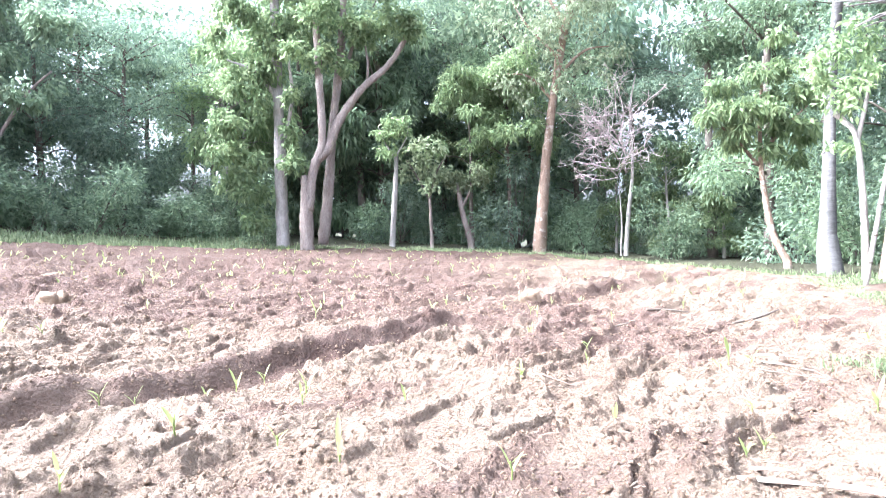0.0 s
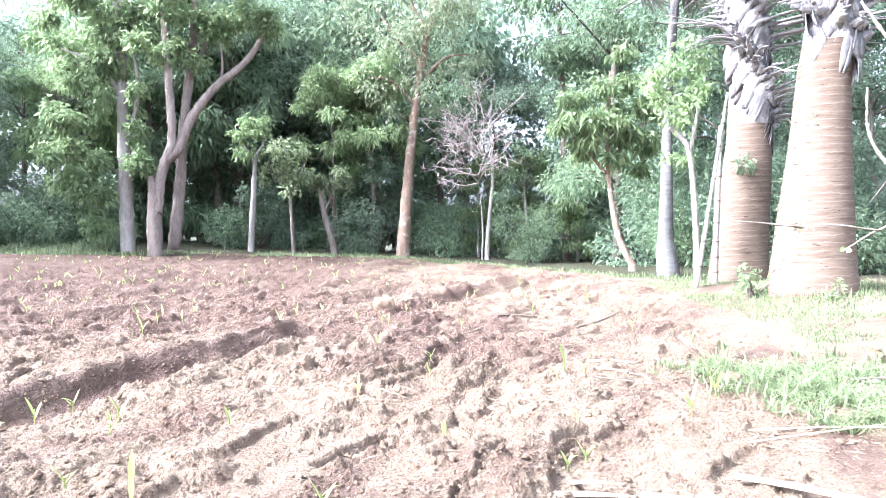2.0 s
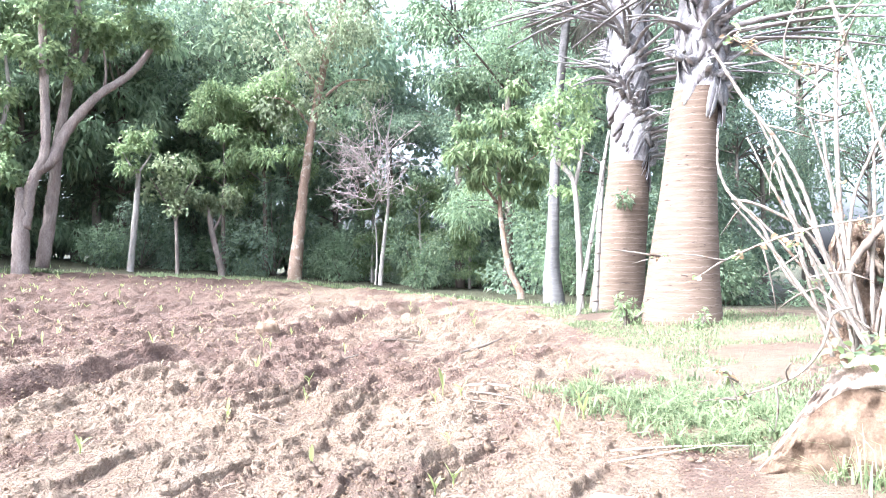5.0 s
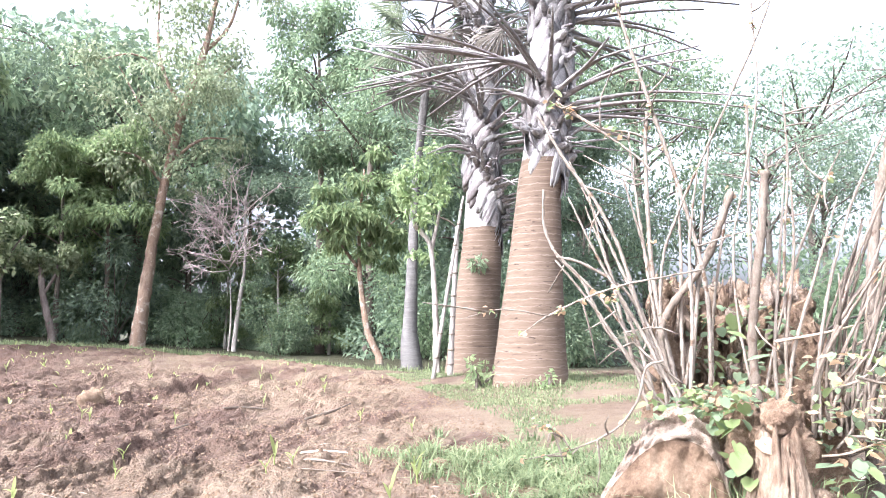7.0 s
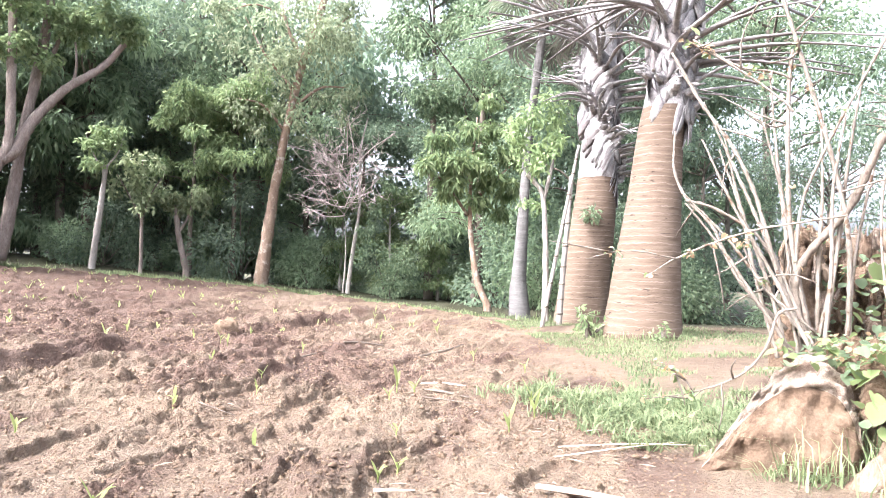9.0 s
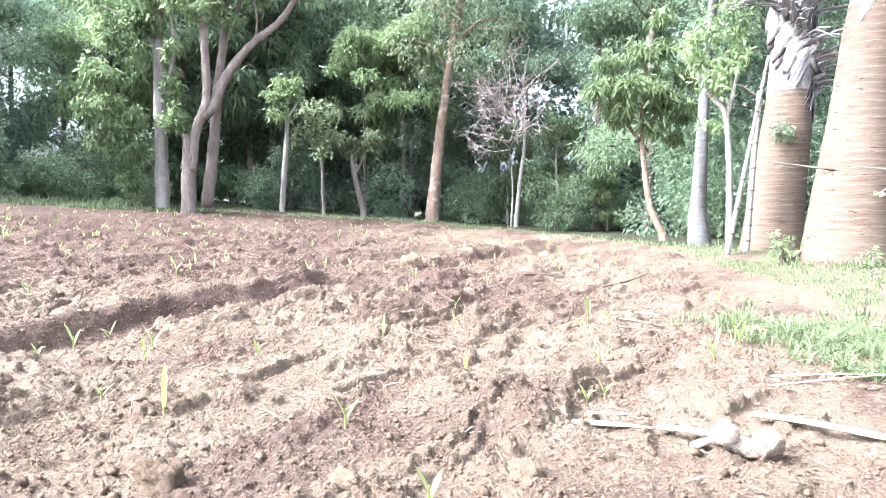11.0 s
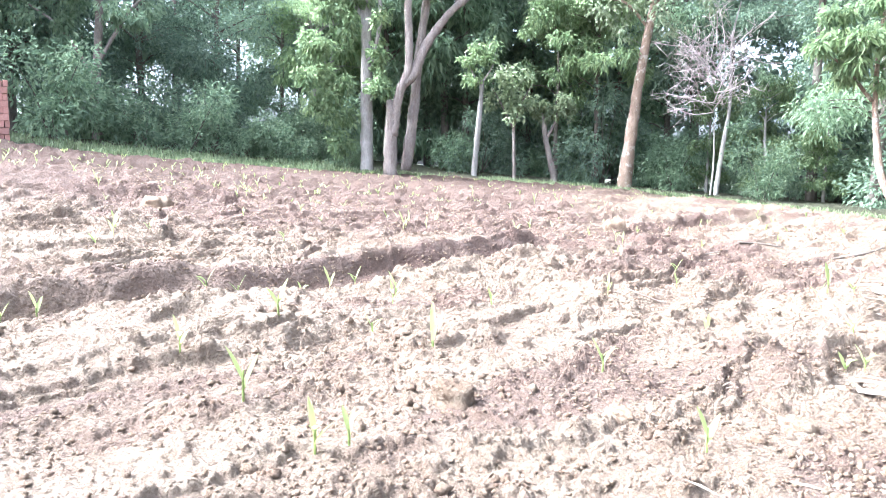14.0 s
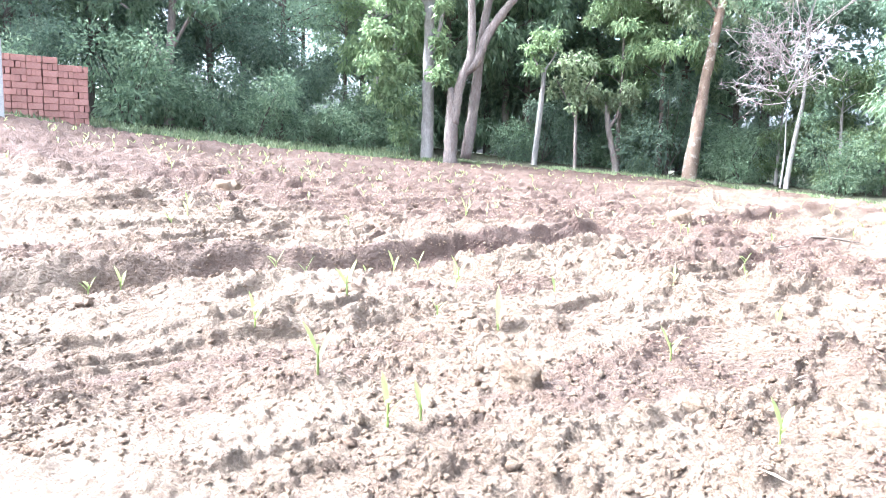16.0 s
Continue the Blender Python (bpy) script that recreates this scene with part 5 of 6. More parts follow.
def buttress(ridge, to_view, seed, back=0.5, wild=1.0):
    """A slab-like buttress root: a smooth front under a ridge line, and a crusted top falling away behind.
    Gives the front and the top as two masses."""
    s = spline([(*q, 0.1) for q in ridge], 56)[:, :3]
    f = np.array([*to_view, 0.0])
    rows = [(0.10, 0.0), (0.085, 0.25), (0.06, 0.55), (0.035, 0.8), (0.008, 0.95), (-0.03, 1.0), (-0.10, 1.0), (-0.19, 0.93), (-0.30, 0.8), (-back, 0.55)]
    foot = 0.02
    grid = []
    for fo, up in rows:
        if fo >= 0:
            g = s + f * fo * (0.3 + 0.7 * s[:, 2:3] / s[:, 2].max())
        else:
            g = s + (np.array([3.25, 2.15, 0]) - s) * (-fo / back) * 0.75
        g[:, 2] = foot + (s[:, 2] - foot) * up
        grid.append(g)
    grid = np.array(grid)
    k = np.linspace(0, len(rows) - 1, 40)
    lo = np.clip(k.astype(int), 0, len(rows) - 2)
    w = (k - lo)[:, None, None]
    w = w * w * (3 - 2 * w) * 0.4 + w * 0.6
    g = grid[lo] * (1 - w) + grid[lo + 1] * w
    x, y, z = g[..., 0], g[..., 1], g[..., 2]
    amp = np.interp(k, [0, 2.5, 4, 9], [0.075, 0.075, 0.055, 0.05])[:, None] * wild
    n = fbm((x - y) * 13, z * 9, seed, 4) * 0.7 + fbm((x + y) * 30 + z * 17, z * 30 - x * 11, seed + 5, 3) * np.interp(k, [0, 2.5, 4], [0.4, 0.6, 0.9])[:, None]
    g = g + f * (amp * n)[..., None] + np.array([0, 0, 1.0]) * (amp * n * np.interp(k, [3.5, 5], [0, 1])[:, None])[..., None]
    cols = len(s)

    def piece(r0, r1):
        v = g[r0:r1].reshape(-1, 3)
        a = (np.arange(r1 - r0 - 1)[:, None] * cols + np.arange(cols - 1)[None, :]).ravel()
        return v, np.concatenate([np.stack([a, a + 1, a + cols + 1], 1), np.stack([a, a + cols + 1, a + cols], 1)])

    cut = int(np.searchsorted(k, 3.0))
    return piece(0, cut + 1), piece(cut, len(k))


def broken_wall(centre, radius, a0, a1, z0, z1, seed, thick=0.06):
    """A standing curve of rotten trunk wall with a ragged rim."""
    rng = np.random.RandomState(seed)
    na, nz = 90, 26
    a = np.linspace(math.radians(a0), math.radians(a1), na)
    rim = z1 + 0.20 * fbm(a * 2.3, a * 0 + 3, seed, 3) + 0.14 * fbm(a * 12, a * 0 + 8, seed + 1, 3)
    sides = []
    for inner in (0, 1):
        u = np.linspace(0, 1, nz)[:, None]
        z = z0 + (rim[None, :] - z0) * u
        r = radius + 0.05 * (1 - u) - inner * thick * (1 - 0.6 * u) + 0.14 * fbm(a[None, :] * 7 + z * 2, z * 4, seed + 3, 4) + 0.05 * fbm(a[None, :] * 30, z * 12, seed + 6, 3)
        sides.append(np.stack([centre[0] + r * np.cos(a)[None, :], centre[1] + r * np.sin(a)[None, :], z], -1))
    v = np.concatenate([q.reshape(-1, 3) for q in sides])
    i = (np.arange(nz - 1)[:, None] * na + np.arange(na - 1)[None, :]).ravel()
    t = [np.stack([i, i + 1, i + na + 1], 1), np.stack([i, i + na + 1, i + na], 1)]
    m = nz * na
    t += [np.stack([i + m, i + na + 1 + m, i + 1 + m], 1), np.stack([i + m, i + na + m, i + na + 1 + m], 1)]
    e = (nz - 1) * na + np.arange(na - 1)
    t += [np.stack([e, e + 1, e + 1 + m], 1), np.stack([e, e + 1 + m, e + m], 1)]
    for col in (0, na - 1):
        q = np.arange(nz - 1) * na + col
        t += [np.stack([q, q + na, q + na + m], 1), np.stack([q, q + na + m, q + m], 1)]
    return v, np.concatenate(t)


stump_part("stump_body", rugged(column([(3.42, 2.14, -0.08, 0.40), (3.4, 2.14, 0.2, 0.36), (3.38, 2.14, 0.42, 0.33), (3.38, 2.14, 0.555, 0.29)], 5, 60, 0.2, 0.10), 0.06, 9, 3), STUMP_BARK)
front, top = buttress([(2.535, 2.29, 0.04), (2.56, 2.262, 0.10), (2.633, 2.189, 0.28), (2.713, 2.108, 0.43), (2.778, 2.042, 0.495), (2.85, 1.969, 0.475), (2.895, 1.925, 0.40), (2.93, 1.89, 0.22), (2.95, 1.87, 0.03)], (-0.69, -0.72), 15)
stump_part("root_lobe", front, EARTH_LOBE, "flat-fronted brown buttress root")
stump_part("root_crust", top, CRUST, "pale crust of dry soil on the buttress root")
front, top = buttress([(2.63, 2.44, 0.03), (2.69, 2.39, 0.10), (2.77, 2.31, 0.26), (2.86, 2.22, 0.42), (2.95, 2.12, 0.50)], (-0.69, -0.72), 25, 0.4, 0.45)
stump_part("root_lobe", front, ROOT_TAN, "tan sloping root behind the larger one")
stump_part("root_crust", top, ROOT_TAN)


def flared(line, seed, sides=72, toes=5, flare=0.35):
    """An upright split root that spreads into toes at its foot, with long cracks up its sides."""
    rng = np.random.RandomState(seed)
    s = spline(line, 54)
    ang = np.linspace(0, 2 * math.pi, sides, endpoint=False)
    z0, z1 = s[0, 2], s[-1, 2]
    rim = 0.06 * fbm(ang * 2.2, ang * 0 + 4, seed, 3) + 0.05 * fbm(ang * 9, ang * 0 + 2, seed + 1, 2)
    vs = []
    for q in s:
        u = (q[2] - z0) / (z1 - z0)
        swing = 0.25 * fbm(ang * 0 + q[2] * 6, ang * 0, seed + 2, 2)
        toe = flare * (1 - u) ** 2 * np.cos(toes * ang + 0.6 + swing)
        crack = -0.34 * np.exp(-(((fbm(ang * 3.2 + swing * 2, ang * 0 + q[2] * 1.6, seed + 4, 3)) / 0.05) ** 2))
        r = q[3] * (1 + toe + crack + 0.10 * fbm(ang * 6, ang * 0 + q[2] * 14, seed + 8, 3))
        vs.append(np.stack([q[0] + r * np.cos(ang), q[1] + r * np.sin(ang), q[2] + rim * smooth(0.7, 1.0, u)], 1))
    n = len(s)
    v = np.concatenate(vs)
    i = (np.arange(n - 1)[:, None] * sides + np.arange(sides)[None, :]).ravel()
    j = (np.arange(n - 1)[:, None] * sides + ((np.arange(sides) + 1) % sides)[None, :]).ravel()
    t = np.concatenate([np.stack([i, j, j + sides], 1), np.stack([i, j + sides, i + sides], 1)])
    m = len(v)
    v = np.vstack([v, s[-1:, :3] - [[0, 0, 0.02]]])
    e = (n - 1) * sides
    return v, np.vstack([t, np.array([(m, e + k, e + (k + 1) % sides) for k in range(sides)])])


stump_part("cut_root", flared([(2.925, 1.665, 0.0, 0.215), (2.925, 1.66, 0.11, 0.165), (2.925, 1.657, 0.19, 0.122), (2.925, 1.655, 0.30, 0.092), (2.925, 1.655, 0.39, 0.076), (2.925, 1.655, 0.45, 0.06)], 9), STUMP, "pale split upright root with long cracks")
stump_part("cut_root", rugged(column([(3.25, 1.46, 0.0, 0.12), (3.15, 1.53, 0.14, 0.07), (3.03, 1.6, 0.24, 0.05)], 10, 24, 0.12, 0.12), 0.03, 12, 41), STUMP)
stump_part("knob", rugged(blob((2.93, 1.652, 0.52), (0.062, 0.056, 0.058), 11, 0.12, 26, 34), 0.022, 26, 51), STUMP_BARK, "rounded brown burl on the cut root")
stump_part("broken_shell", broken_wall((3.40, 2.25), 0.30, 175, 95, 0.42, 0.98, 121, 0.07), STUMP_BARK, "rotten flaking trunk shell")
stump_part("broken_shell", broken_wall((3.42, 2.22), 0.30, 95, -15, 0.42, 0.93, 131, 0.06), STUMP_BARK)
stump_part("broken_shell", broken_wall((3.44, 2.18), 0.28, -15, -55, 0.42, 0.86, 141, 0.06), STUMP_BARK)
stump_part("sawn_ledge", rugged(column([(3.09, 1.84, 0.30, 0.14), (3.09, 1.84, 0.42, 0.13), (3.09, 1.84, 0.53, 0.12)], 14, 60, 0.15, 0.12), 0.07, 22, 141, 0.25), STUMP_BARK)
rng = np.random.RandomState(15)
for k in range(280):
    # flakes of bark clinging to the shell
    a = math.radians(rng.uniform(-40, 178))
    r = 0.30 + rng.uniform(-0.08, 0.05)
    z = rng.uniform(0.5, 1.03)
    c = np.array([3.40 + r * math.cos(a), 2.24 + r * math.sin(a), z])
    v, f = blob((0, 0, 0), (0.008 + 0.010 * rng.random_sample(), 0.024 + 0.022 * rng.random_sample(), 0.03 + 0.06 * rng.random_sample()), 200 + k, 0.5, 7, 8)
    turn, lean = a + rng.uniform(-0.6, 0.6), rng.uniform(-0.5, 0.5)
    v = np.stack([v[:, 0] + v[:, 2] * lean, v[:, 1], v[:, 2]], 1)
    v = np.stack([v[:, 0] * math.cos(turn) - v[:, 1] * math.sin(turn), v[:, 0] * math.sin(turn) + v[:, 1] * math.cos(turn), v[:, 2]], 1) + c
    stump_part("bark_flake", (v, f), (STUMP_BARK, CRUST, STUMP_BARK, STUMP)[k % 4])


def knotty(line, sides, seed, gap=0.085):
    """A cane with swollen nodes."""
    s = spline(line, max(14, int(np.linalg.norm(np.diff(np.array(line)[:, :3], axis=0), axis=1).sum() / 0.022)))
    d = np.concatenate([[0], np.cumsum(np.linalg.norm(np.diff(s[:, :3], axis=0), axis=1))])
    s[:, 3] *= 1 + 0.45 * np.exp(-(((d + 0.03 * (seed % 3)) % gap - gap / 2) / 0.010) ** 2)
    rng = np.random.RandomState(seed)
    s[1:-1, :3] += rng.normal(size=(len(s) - 2, 3)) * 0.0007
    return tube([tuple(q) for q in s], sides, len(s), rng, 0.06)


CANES = [
    [(3.0, 2.19, 0.55, 0.02), (2.97, 2.24, 0.84, 0.017), (2.94, 2.26, 1.14, 0.016), (2.94, 2.27, 1.61, 0.015), (2.95, 2.26, 1.83, 0.013)],
    [(2.96, 2.24, 0.6, 0.014), (2.97, 2.23, 1.09, 0.011), (3.02, 2.17, 1.34, 0.01), (3.1, 2.08, 1.6, 0.009), (3.19, 1.98, 1.88, 0.008), (3.28, 1.88, 2.17, 0.006), (3.36, 1.8, 2.5, 0.004)],
    [(3.1, 2.1, 0.55, 0.015), (3.09, 2.09, 0.99, 0.016), (3.05, 2.14, 1.34, 0.015), (2.98, 2.23, 1.77, 0.014), (2.92, 2.3, 2.1, 0.013), (2.84, 2.4, 2.6, 0.01)],
    [(2.96, 2.2, 0.6, 0.015), (2.96, 2.24, 0.79, 0.017), (2.99, 2.21, 0.92, 0.017), (3.1, 2.09, 1.14, 0.018), (3.17, 2.0, 1.43, 0.017)],
    [(2.98, 2.3, 0.6, 0.015), (2.85, 2.45, 0.81, 0.013), (2.77, 2.53, 1.05, 0.013), (2.68, 2.61, 1.19, 0.012), (2.64, 2.65, 1.33, 0.011), (2.64, 2.65, 1.51, 0.008)],
    [(2.67, 2.6, 1.18, 0.011), (2.78, 2.51, 1.13, 0.012), (2.92, 2.4, 1.0, 0.012), (3.0, 2.35, 0.81, 0.012), (3.05, 2.3, 0.6, 0.012)],
    [(2.98, 2.0, 1.08, 0.006), (2.83, 2.05, 1.05, 0.006), (2.71, 2.17, 1.02, 0.007), (2.6, 2.29, 0.97, 0.008), (2.48, 2.42, 0.89, 0.008), (2.4, 2.49, 0.82, 0.004)],
    [(2.48, 2.41, 0.89, 0.006), (2.3, 2.5, 0.92, 0.005), (2.15, 2.61, 0.88, 0.003)],
    [(2.98, 2.2, 0.6, 0.017), (2.9, 2.26, 0.81, 0.016), (2.83, 2.33, 1.17, 0.014), (2.76, 2.4, 1.4, 0.014), (2.66, 2.5, 1.62, 0.013), (2.57, 2.59, 1.86, 0.01)],
    [(2.94, 2.26, 1.70, 0.008), (2.88, 2.29, 1.73, 0.008), (2.77, 2.39, 1.77, 0.008), (2.63, 2.52, 1.91, 0.007)],
    [(2.95, 2.25, 1.55, 0.009), (2.89, 2.28, 1.62, 0.009), (2.74, 2.42, 1.79, 0.009), (2.61, 2.54, 1.91, 0.007)],
    [(2.85, 2.12, 0.7, 0.016), (2.79, 2.16, 0.67, 0.015), (2.76, 2.19, 0.53, 0.015), (2.69, 2.26, 0.41, 0.012), (2.56, 2.39, 0.32, 0.007), (2.41, 2.53, 0.27, 0.004)],
    [(2.56, 2.38, 0.32, 0.006), (2.5, 2.41, 0.4, 0.005), (2.42, 2.47, 0.43, 0.003)],
    [(2.98, 2.15, 0.6, 0.009), (2.89, 2.21, 0.69, 0.009), (2.81, 2.29, 0.81, 0.007), (2.76, 2.33, 0.96, 0.005)],
    [(3.12, 1.88, 0.48, 0.019), (3.11, 1.89, 0.75, 0.02), (3.12, 1.87, 0.98, 0.02), (3.14, 1.84, 1.22, 0.019), (3.16, 1.82, 1.48, 0.018)],
    [(3.15, 1.92, 0.5, 0.011), (3.12, 1.96, 0.89, 0.009), (3.12, 1.96, 1.2, 0.008), (3.15, 1.92, 1.45, 0.008), (3.19, 1.86, 1.82, 0.007), (3.19, 1.86, 2.18, 0.006), (3.19, 1.87, 2.5, 0.004)],
    [(3.2, 2.18, 0.5, 0.011), (3.21, 2.17, 0.85, 0.011), (3.24, 2.14, 1.15, 0.01), (3.28, 2.09, 1.47, 0.007)],
    [(3.46, 2.0, 0.6, 0.011), (3.47, 1.98, 1.16, 0.01), (3.49, 1.95, 1.55, 0.009), (3.49, 1.95, 1.93, 0.006)],
    [(3.3, 2.0, 0.5, 0.01), (3.35, 1.97, 0.75, 0.01), (3.41, 1.89, 1.1, 0.009), (3.48, 1.79, 1.42, 0.007), (3.52, 1.72, 1.59, 0.005)],
    [(3.6, 2.3, 0.6, 0.018), (3.7, 2.35, 1.0, 0.017), (3.72, 2.34, 1.5, 0.015), (3.73, 2.33, 2.0, 0.012)],
]
CANE_PARTS = []
for k, line in enumerate(CANES):
    line = [(*q[:3], q[3] * (0.85 if k in (3, 14) else 0.36 if k == 11 else 0.56)) for q in line]
    CANE_PARTS.append(stump_part("cane", knotty(line, 8, 300 + k), CANE_BROWN if k in (3, 14) else CANE))
rng = np.random.RandomState(16)
for k in range(58):
    # the dense fan of canes: from one root stool, leaning away to the far side
    f = k / 57
    b = np.array([3.20 + 0.30 * f + 0.22 * rng.random_sample(), 1.83 - 0.40 * f + rng.uniform(-0.05, 0.05), 0.40])
    h = rng.uniform(0.55, 1.55) * (1 - 0.2 * f)
    out = np.array([0.10 + 0.25 * rng.random_sample(), 0.04 - 0.62 * f ** 0.8 * rng.uniform(0.5, 1.3) - 0.10 * rng.random_sample(), 0])
    if k % 4 == 3:
        out *= 1.6
        h *= 0.6
    line = [(*b, 0.0075), (*(b + out * 0.12 + [0, 0.015, h * 0.3]), 0.0068), (*(b + out * 0.5 + [rng.uniform(-0.02, 0.02), rng.uniform(-0.03, 0.03), h * 0.68]), 0.0055), (*(b + out * 1.05 + [0, 0, h * 1.0]), 0.0032)]
    stump_part("cane", knotty(line, 6, 700 + k, 0.065), (CANE_BROWN, CANE, CANE_BROWN)[k % 3])
for line in ([(3.75, 1.5, 0.2, 0.02), (3.71, 1.55, 0.58, 0.018), (3.7, 1.57, 0.86, 0.017), (3.68, 1.61, 1.14, 0.017), (3.69, 1.59, 1.51, 0.015), (3.71, 1.54, 1.88, 0.013), (3.75, 1.45, 2.6, 0.009)],
             [(4.0, 1.98, 0.1, 0.028), (4.02, 1.96, 0.74, 0.025), (4.06, 1.9, 1.37, 0.023), (4.12, 1.80, 1.9, 0.02), (4.22, 1.66, 2.8, 0.013)]):
    stump_part("cane", knotty(line, 9, 77, 0.2), CANE_BROWN, "thick brown cane")
for k in range(13):
    # the looser fan of straight canes behind the buttress root
    b = np.array([2.97 + rng.uniform(-0.07, 0.10), 2.18 + rng.uniform(-0.10, 0.10), 0.48])
    f = -0.25 + 0.95 * k / 12
    h = rng.uniform(0.75, 1.45) * (1 - 0.25 * abs(f))
    out = np.array([-0.64, 0.77, 0]) * f * rng.uniform(0.6, 1.0) + np.array([0.1, 0.08, 0]) * rng.uniform(-1, 1)
    line = [(*b, 0.0085), (*(b + out * 0.35 + [0, 0, h * 0.36]), 0.0078), (*(b + out * 0.7 + rng.normal(size=3) * 0.012 + [0, 0, h * 0.70]), 0.006), (*(b + out + [0, 0, h]), 0.0035)]
    stump_part("cane", knotty(line, 7, 800 + k, 0.075), CANE)
for k in range(46):
    # side shoots on the canes
    s = spline(CANES[rng.randint(len(CANES))], 20)
    j = rng.randint(6, 19)
    d = unit(s[j, :3] - s[j - 1, :3] + rng.normal(size=3) * 0.7) * rng.uniform(0.08, 0.32)
    stump_part("twig", tube([(*s[j, :3], 0.005), (*(s[j, :3] + d * 0.5 + rng.normal(size=3) * 0.015), 0.004), (*(s[j, :3] + d), 0.002)], 5, 6), CANE)
for k in range(34):
    # crossing twigs and fallen shoots at the foot of the canes
    b = np.array([3.15 + 0.55 * rng.random_sample(), 1.35 + 0.5 * rng.random_sample(), 0.25 + 0.6 * rng.random_sample()])
    d = unit(np.array([rng.uniform(-0.4, 1), rng.uniform(-1, 0.2), rng.uniform(-0.1, 0.8)])) * rng.uniform(0.15, 0.45)
    stump_part("twig", tube([(*b, 0.006), (*(b + d * 0.5 + rng.normal(size=3) * 0.02), 0.005), (*(b + d), 0.003)], 5, 6), (CANE, CANE_BROWN, DRY)[k % 3])


def broad_leaf(seed, mat):
    """A rounded heart-shaped leaf, cupped along its midrib, lying along +x."""
    rng = np.random.RandomState(seed)
    rim = []
    n = 14
    for k in range(n):
        a = 2 * math.pi * k / n
        r = 0.5 * (1 + 0.12 * math.cos(a)) * (0.72 if k == n // 2 else 1.28 if k == 0 else 1) * rng.uniform(0.92, 1.06)
        rim.append((0.5 + r * math.cos(a), 0.85 * r * math.sin(a), 0.10 * abs(math.sin(a)) - 0.10 * math.cos(a) ** 2 * (math.cos(a) > 0) + rng.uniform(-0.02, 0.02)))
    v = [(0.45, 0, -0.03)] + rim
    return mesh_of("leaf", v, [(0, 1 + k, 1 + (k + 1) % n) for k in range(n)], mat, True)


BROAD = [broad_leaf(20, BROAD_GREEN), broad_leaf(21, LEAF_MID), broad_leaf(22, BROAD_GREEN), broad_leaf(23, LEAF_DRY)]


def place_leaf(c, size, k, rng, tilt=0.5, on=None):
    ob = part("leaf", BROAD[k], on or stump)
    ob.location = tuple(minus(c, S_AT))
    ob.rotation_euler = (rng.uniform(-tilt, tilt), rng.uniform(-0.2, 0.9), rng.uniform(0, 6.28))
    ob.scale = (size,) * 3


rng = np.random.RandomState(17)
for c, s, k in (((2.83, 1.80, 0.46), 0.08, 0), ((2.85, 1.78, 0.42), 0.09, 2), ((2.80, 1.82, 0.38), 0.07, 2), ((2.87, 1.76, 0.56), 0.07, 2), ((2.82, 1.84, 0.50), 0.075, 0), ((2.86, 1.73, 0.30), 0.085, 2), ((2.95, 1.68, 0.73), 0.10, 1), ((2.9, 1.85, 0.82), 0.09, 0), ((2.84, 1.8, 0.54), 0.11, 0), ((2.86, 1.75, 0.49), 0.12, 2), ((2.84, 1.74, 0.39), 0.11, 0), ((2.84, 1.75, 0.33), 0.13, 1), ((3.02, 1.48, 0.36), 0.11, 1), ((3.05, 1.43, 0.39), 0.09, 1), ((2.87, 1.7, 0.44), 0.09, 3), ((3.15, 2.0, 0.9), 0.1, 2), ((2.63, 2.55, 1.98), 0.07, 2)):
    place_leaf(np.array(c), s * 0.85, k, rng)
for k in range(720):
    zone = k % 5
    if zone == 0:
        c, size, kind = np.array([rng.uniform(2.74, 3.12), rng.uniform(1.80, 2.2), rng.uniform(0.44, 0.585)]), rng.uniform(0.022, 0.06), (1, 0, 1, 2)[rng.randint(4)]
    elif zone == 1:
        a, r = rng.uniform(0, 6.28), 0.27 * math.sqrt(rng.random_sample())
        c, size, kind = np.array([3.36 + r * math.cos(a), 2.2 + r * math.sin(a), rng.uniform(0.55, 0.95)]), rng.uniform(0.025, 0.06), (1, 1, 0, 1, 2)[rng.randint(5)]
    elif zone == 2:
        c, size, kind = np.array([rng.uniform(3.02, 3.6), rng.uniform(1.15, 1.68), rng.uniform(0.15, 0.6)]), rng.uniform(0.02, 0.045), (1, 0, 1, 1, 3)[rng.randint(5)]
    elif zone == 3:
        a, r = math.radians(rng.uniform(-50, 178)), rng.uniform(0.2, 0.34)
        c, size, kind = np.array([3.40 + r * math.cos(a), 2.24 + r * math.sin(a), rng.uniform(0.75, 1.06)]), rng.uniform(0.02, 0.045), (3, 3, 2, 3, 1)[rng.randint(5)]
    else:
        c, size, kind = np.array([rng.uniform(3.15, 3.5), rng.uniform(1.45, 1.9), rng.uniform(0.35, 0.75)]), rng.uniform(0.02, 0.05), (3, 1, 2, 3, 1)[rng.randint(5)]
    place_leaf(c, size, kind, rng)
for k in range(170):
    # small leaves creeping over the ledge behind the buttress root
    place_leaf(np.array([rng.uniform(2.80, 3.18), rng.uniform(1.72, 2.1), rng.uniform(0.50, 0.615)]), rng.uniform(0.014, 0.034), (1, 1, 0, 2, 3)[k % 5], rng, 0.9)
for k in range(9):
    # the low leafy shoot beside the cut root
    a = k * 2.4
    place_leaf(np.array([3.02 + 0.03 * math.cos(a), 1.42 + 0.03 * math.sin(a), 0.27 + 0.015 * k]), rng.uniform(0.045, 0.065), (1, 0)[k % 2], rng, 0.3)
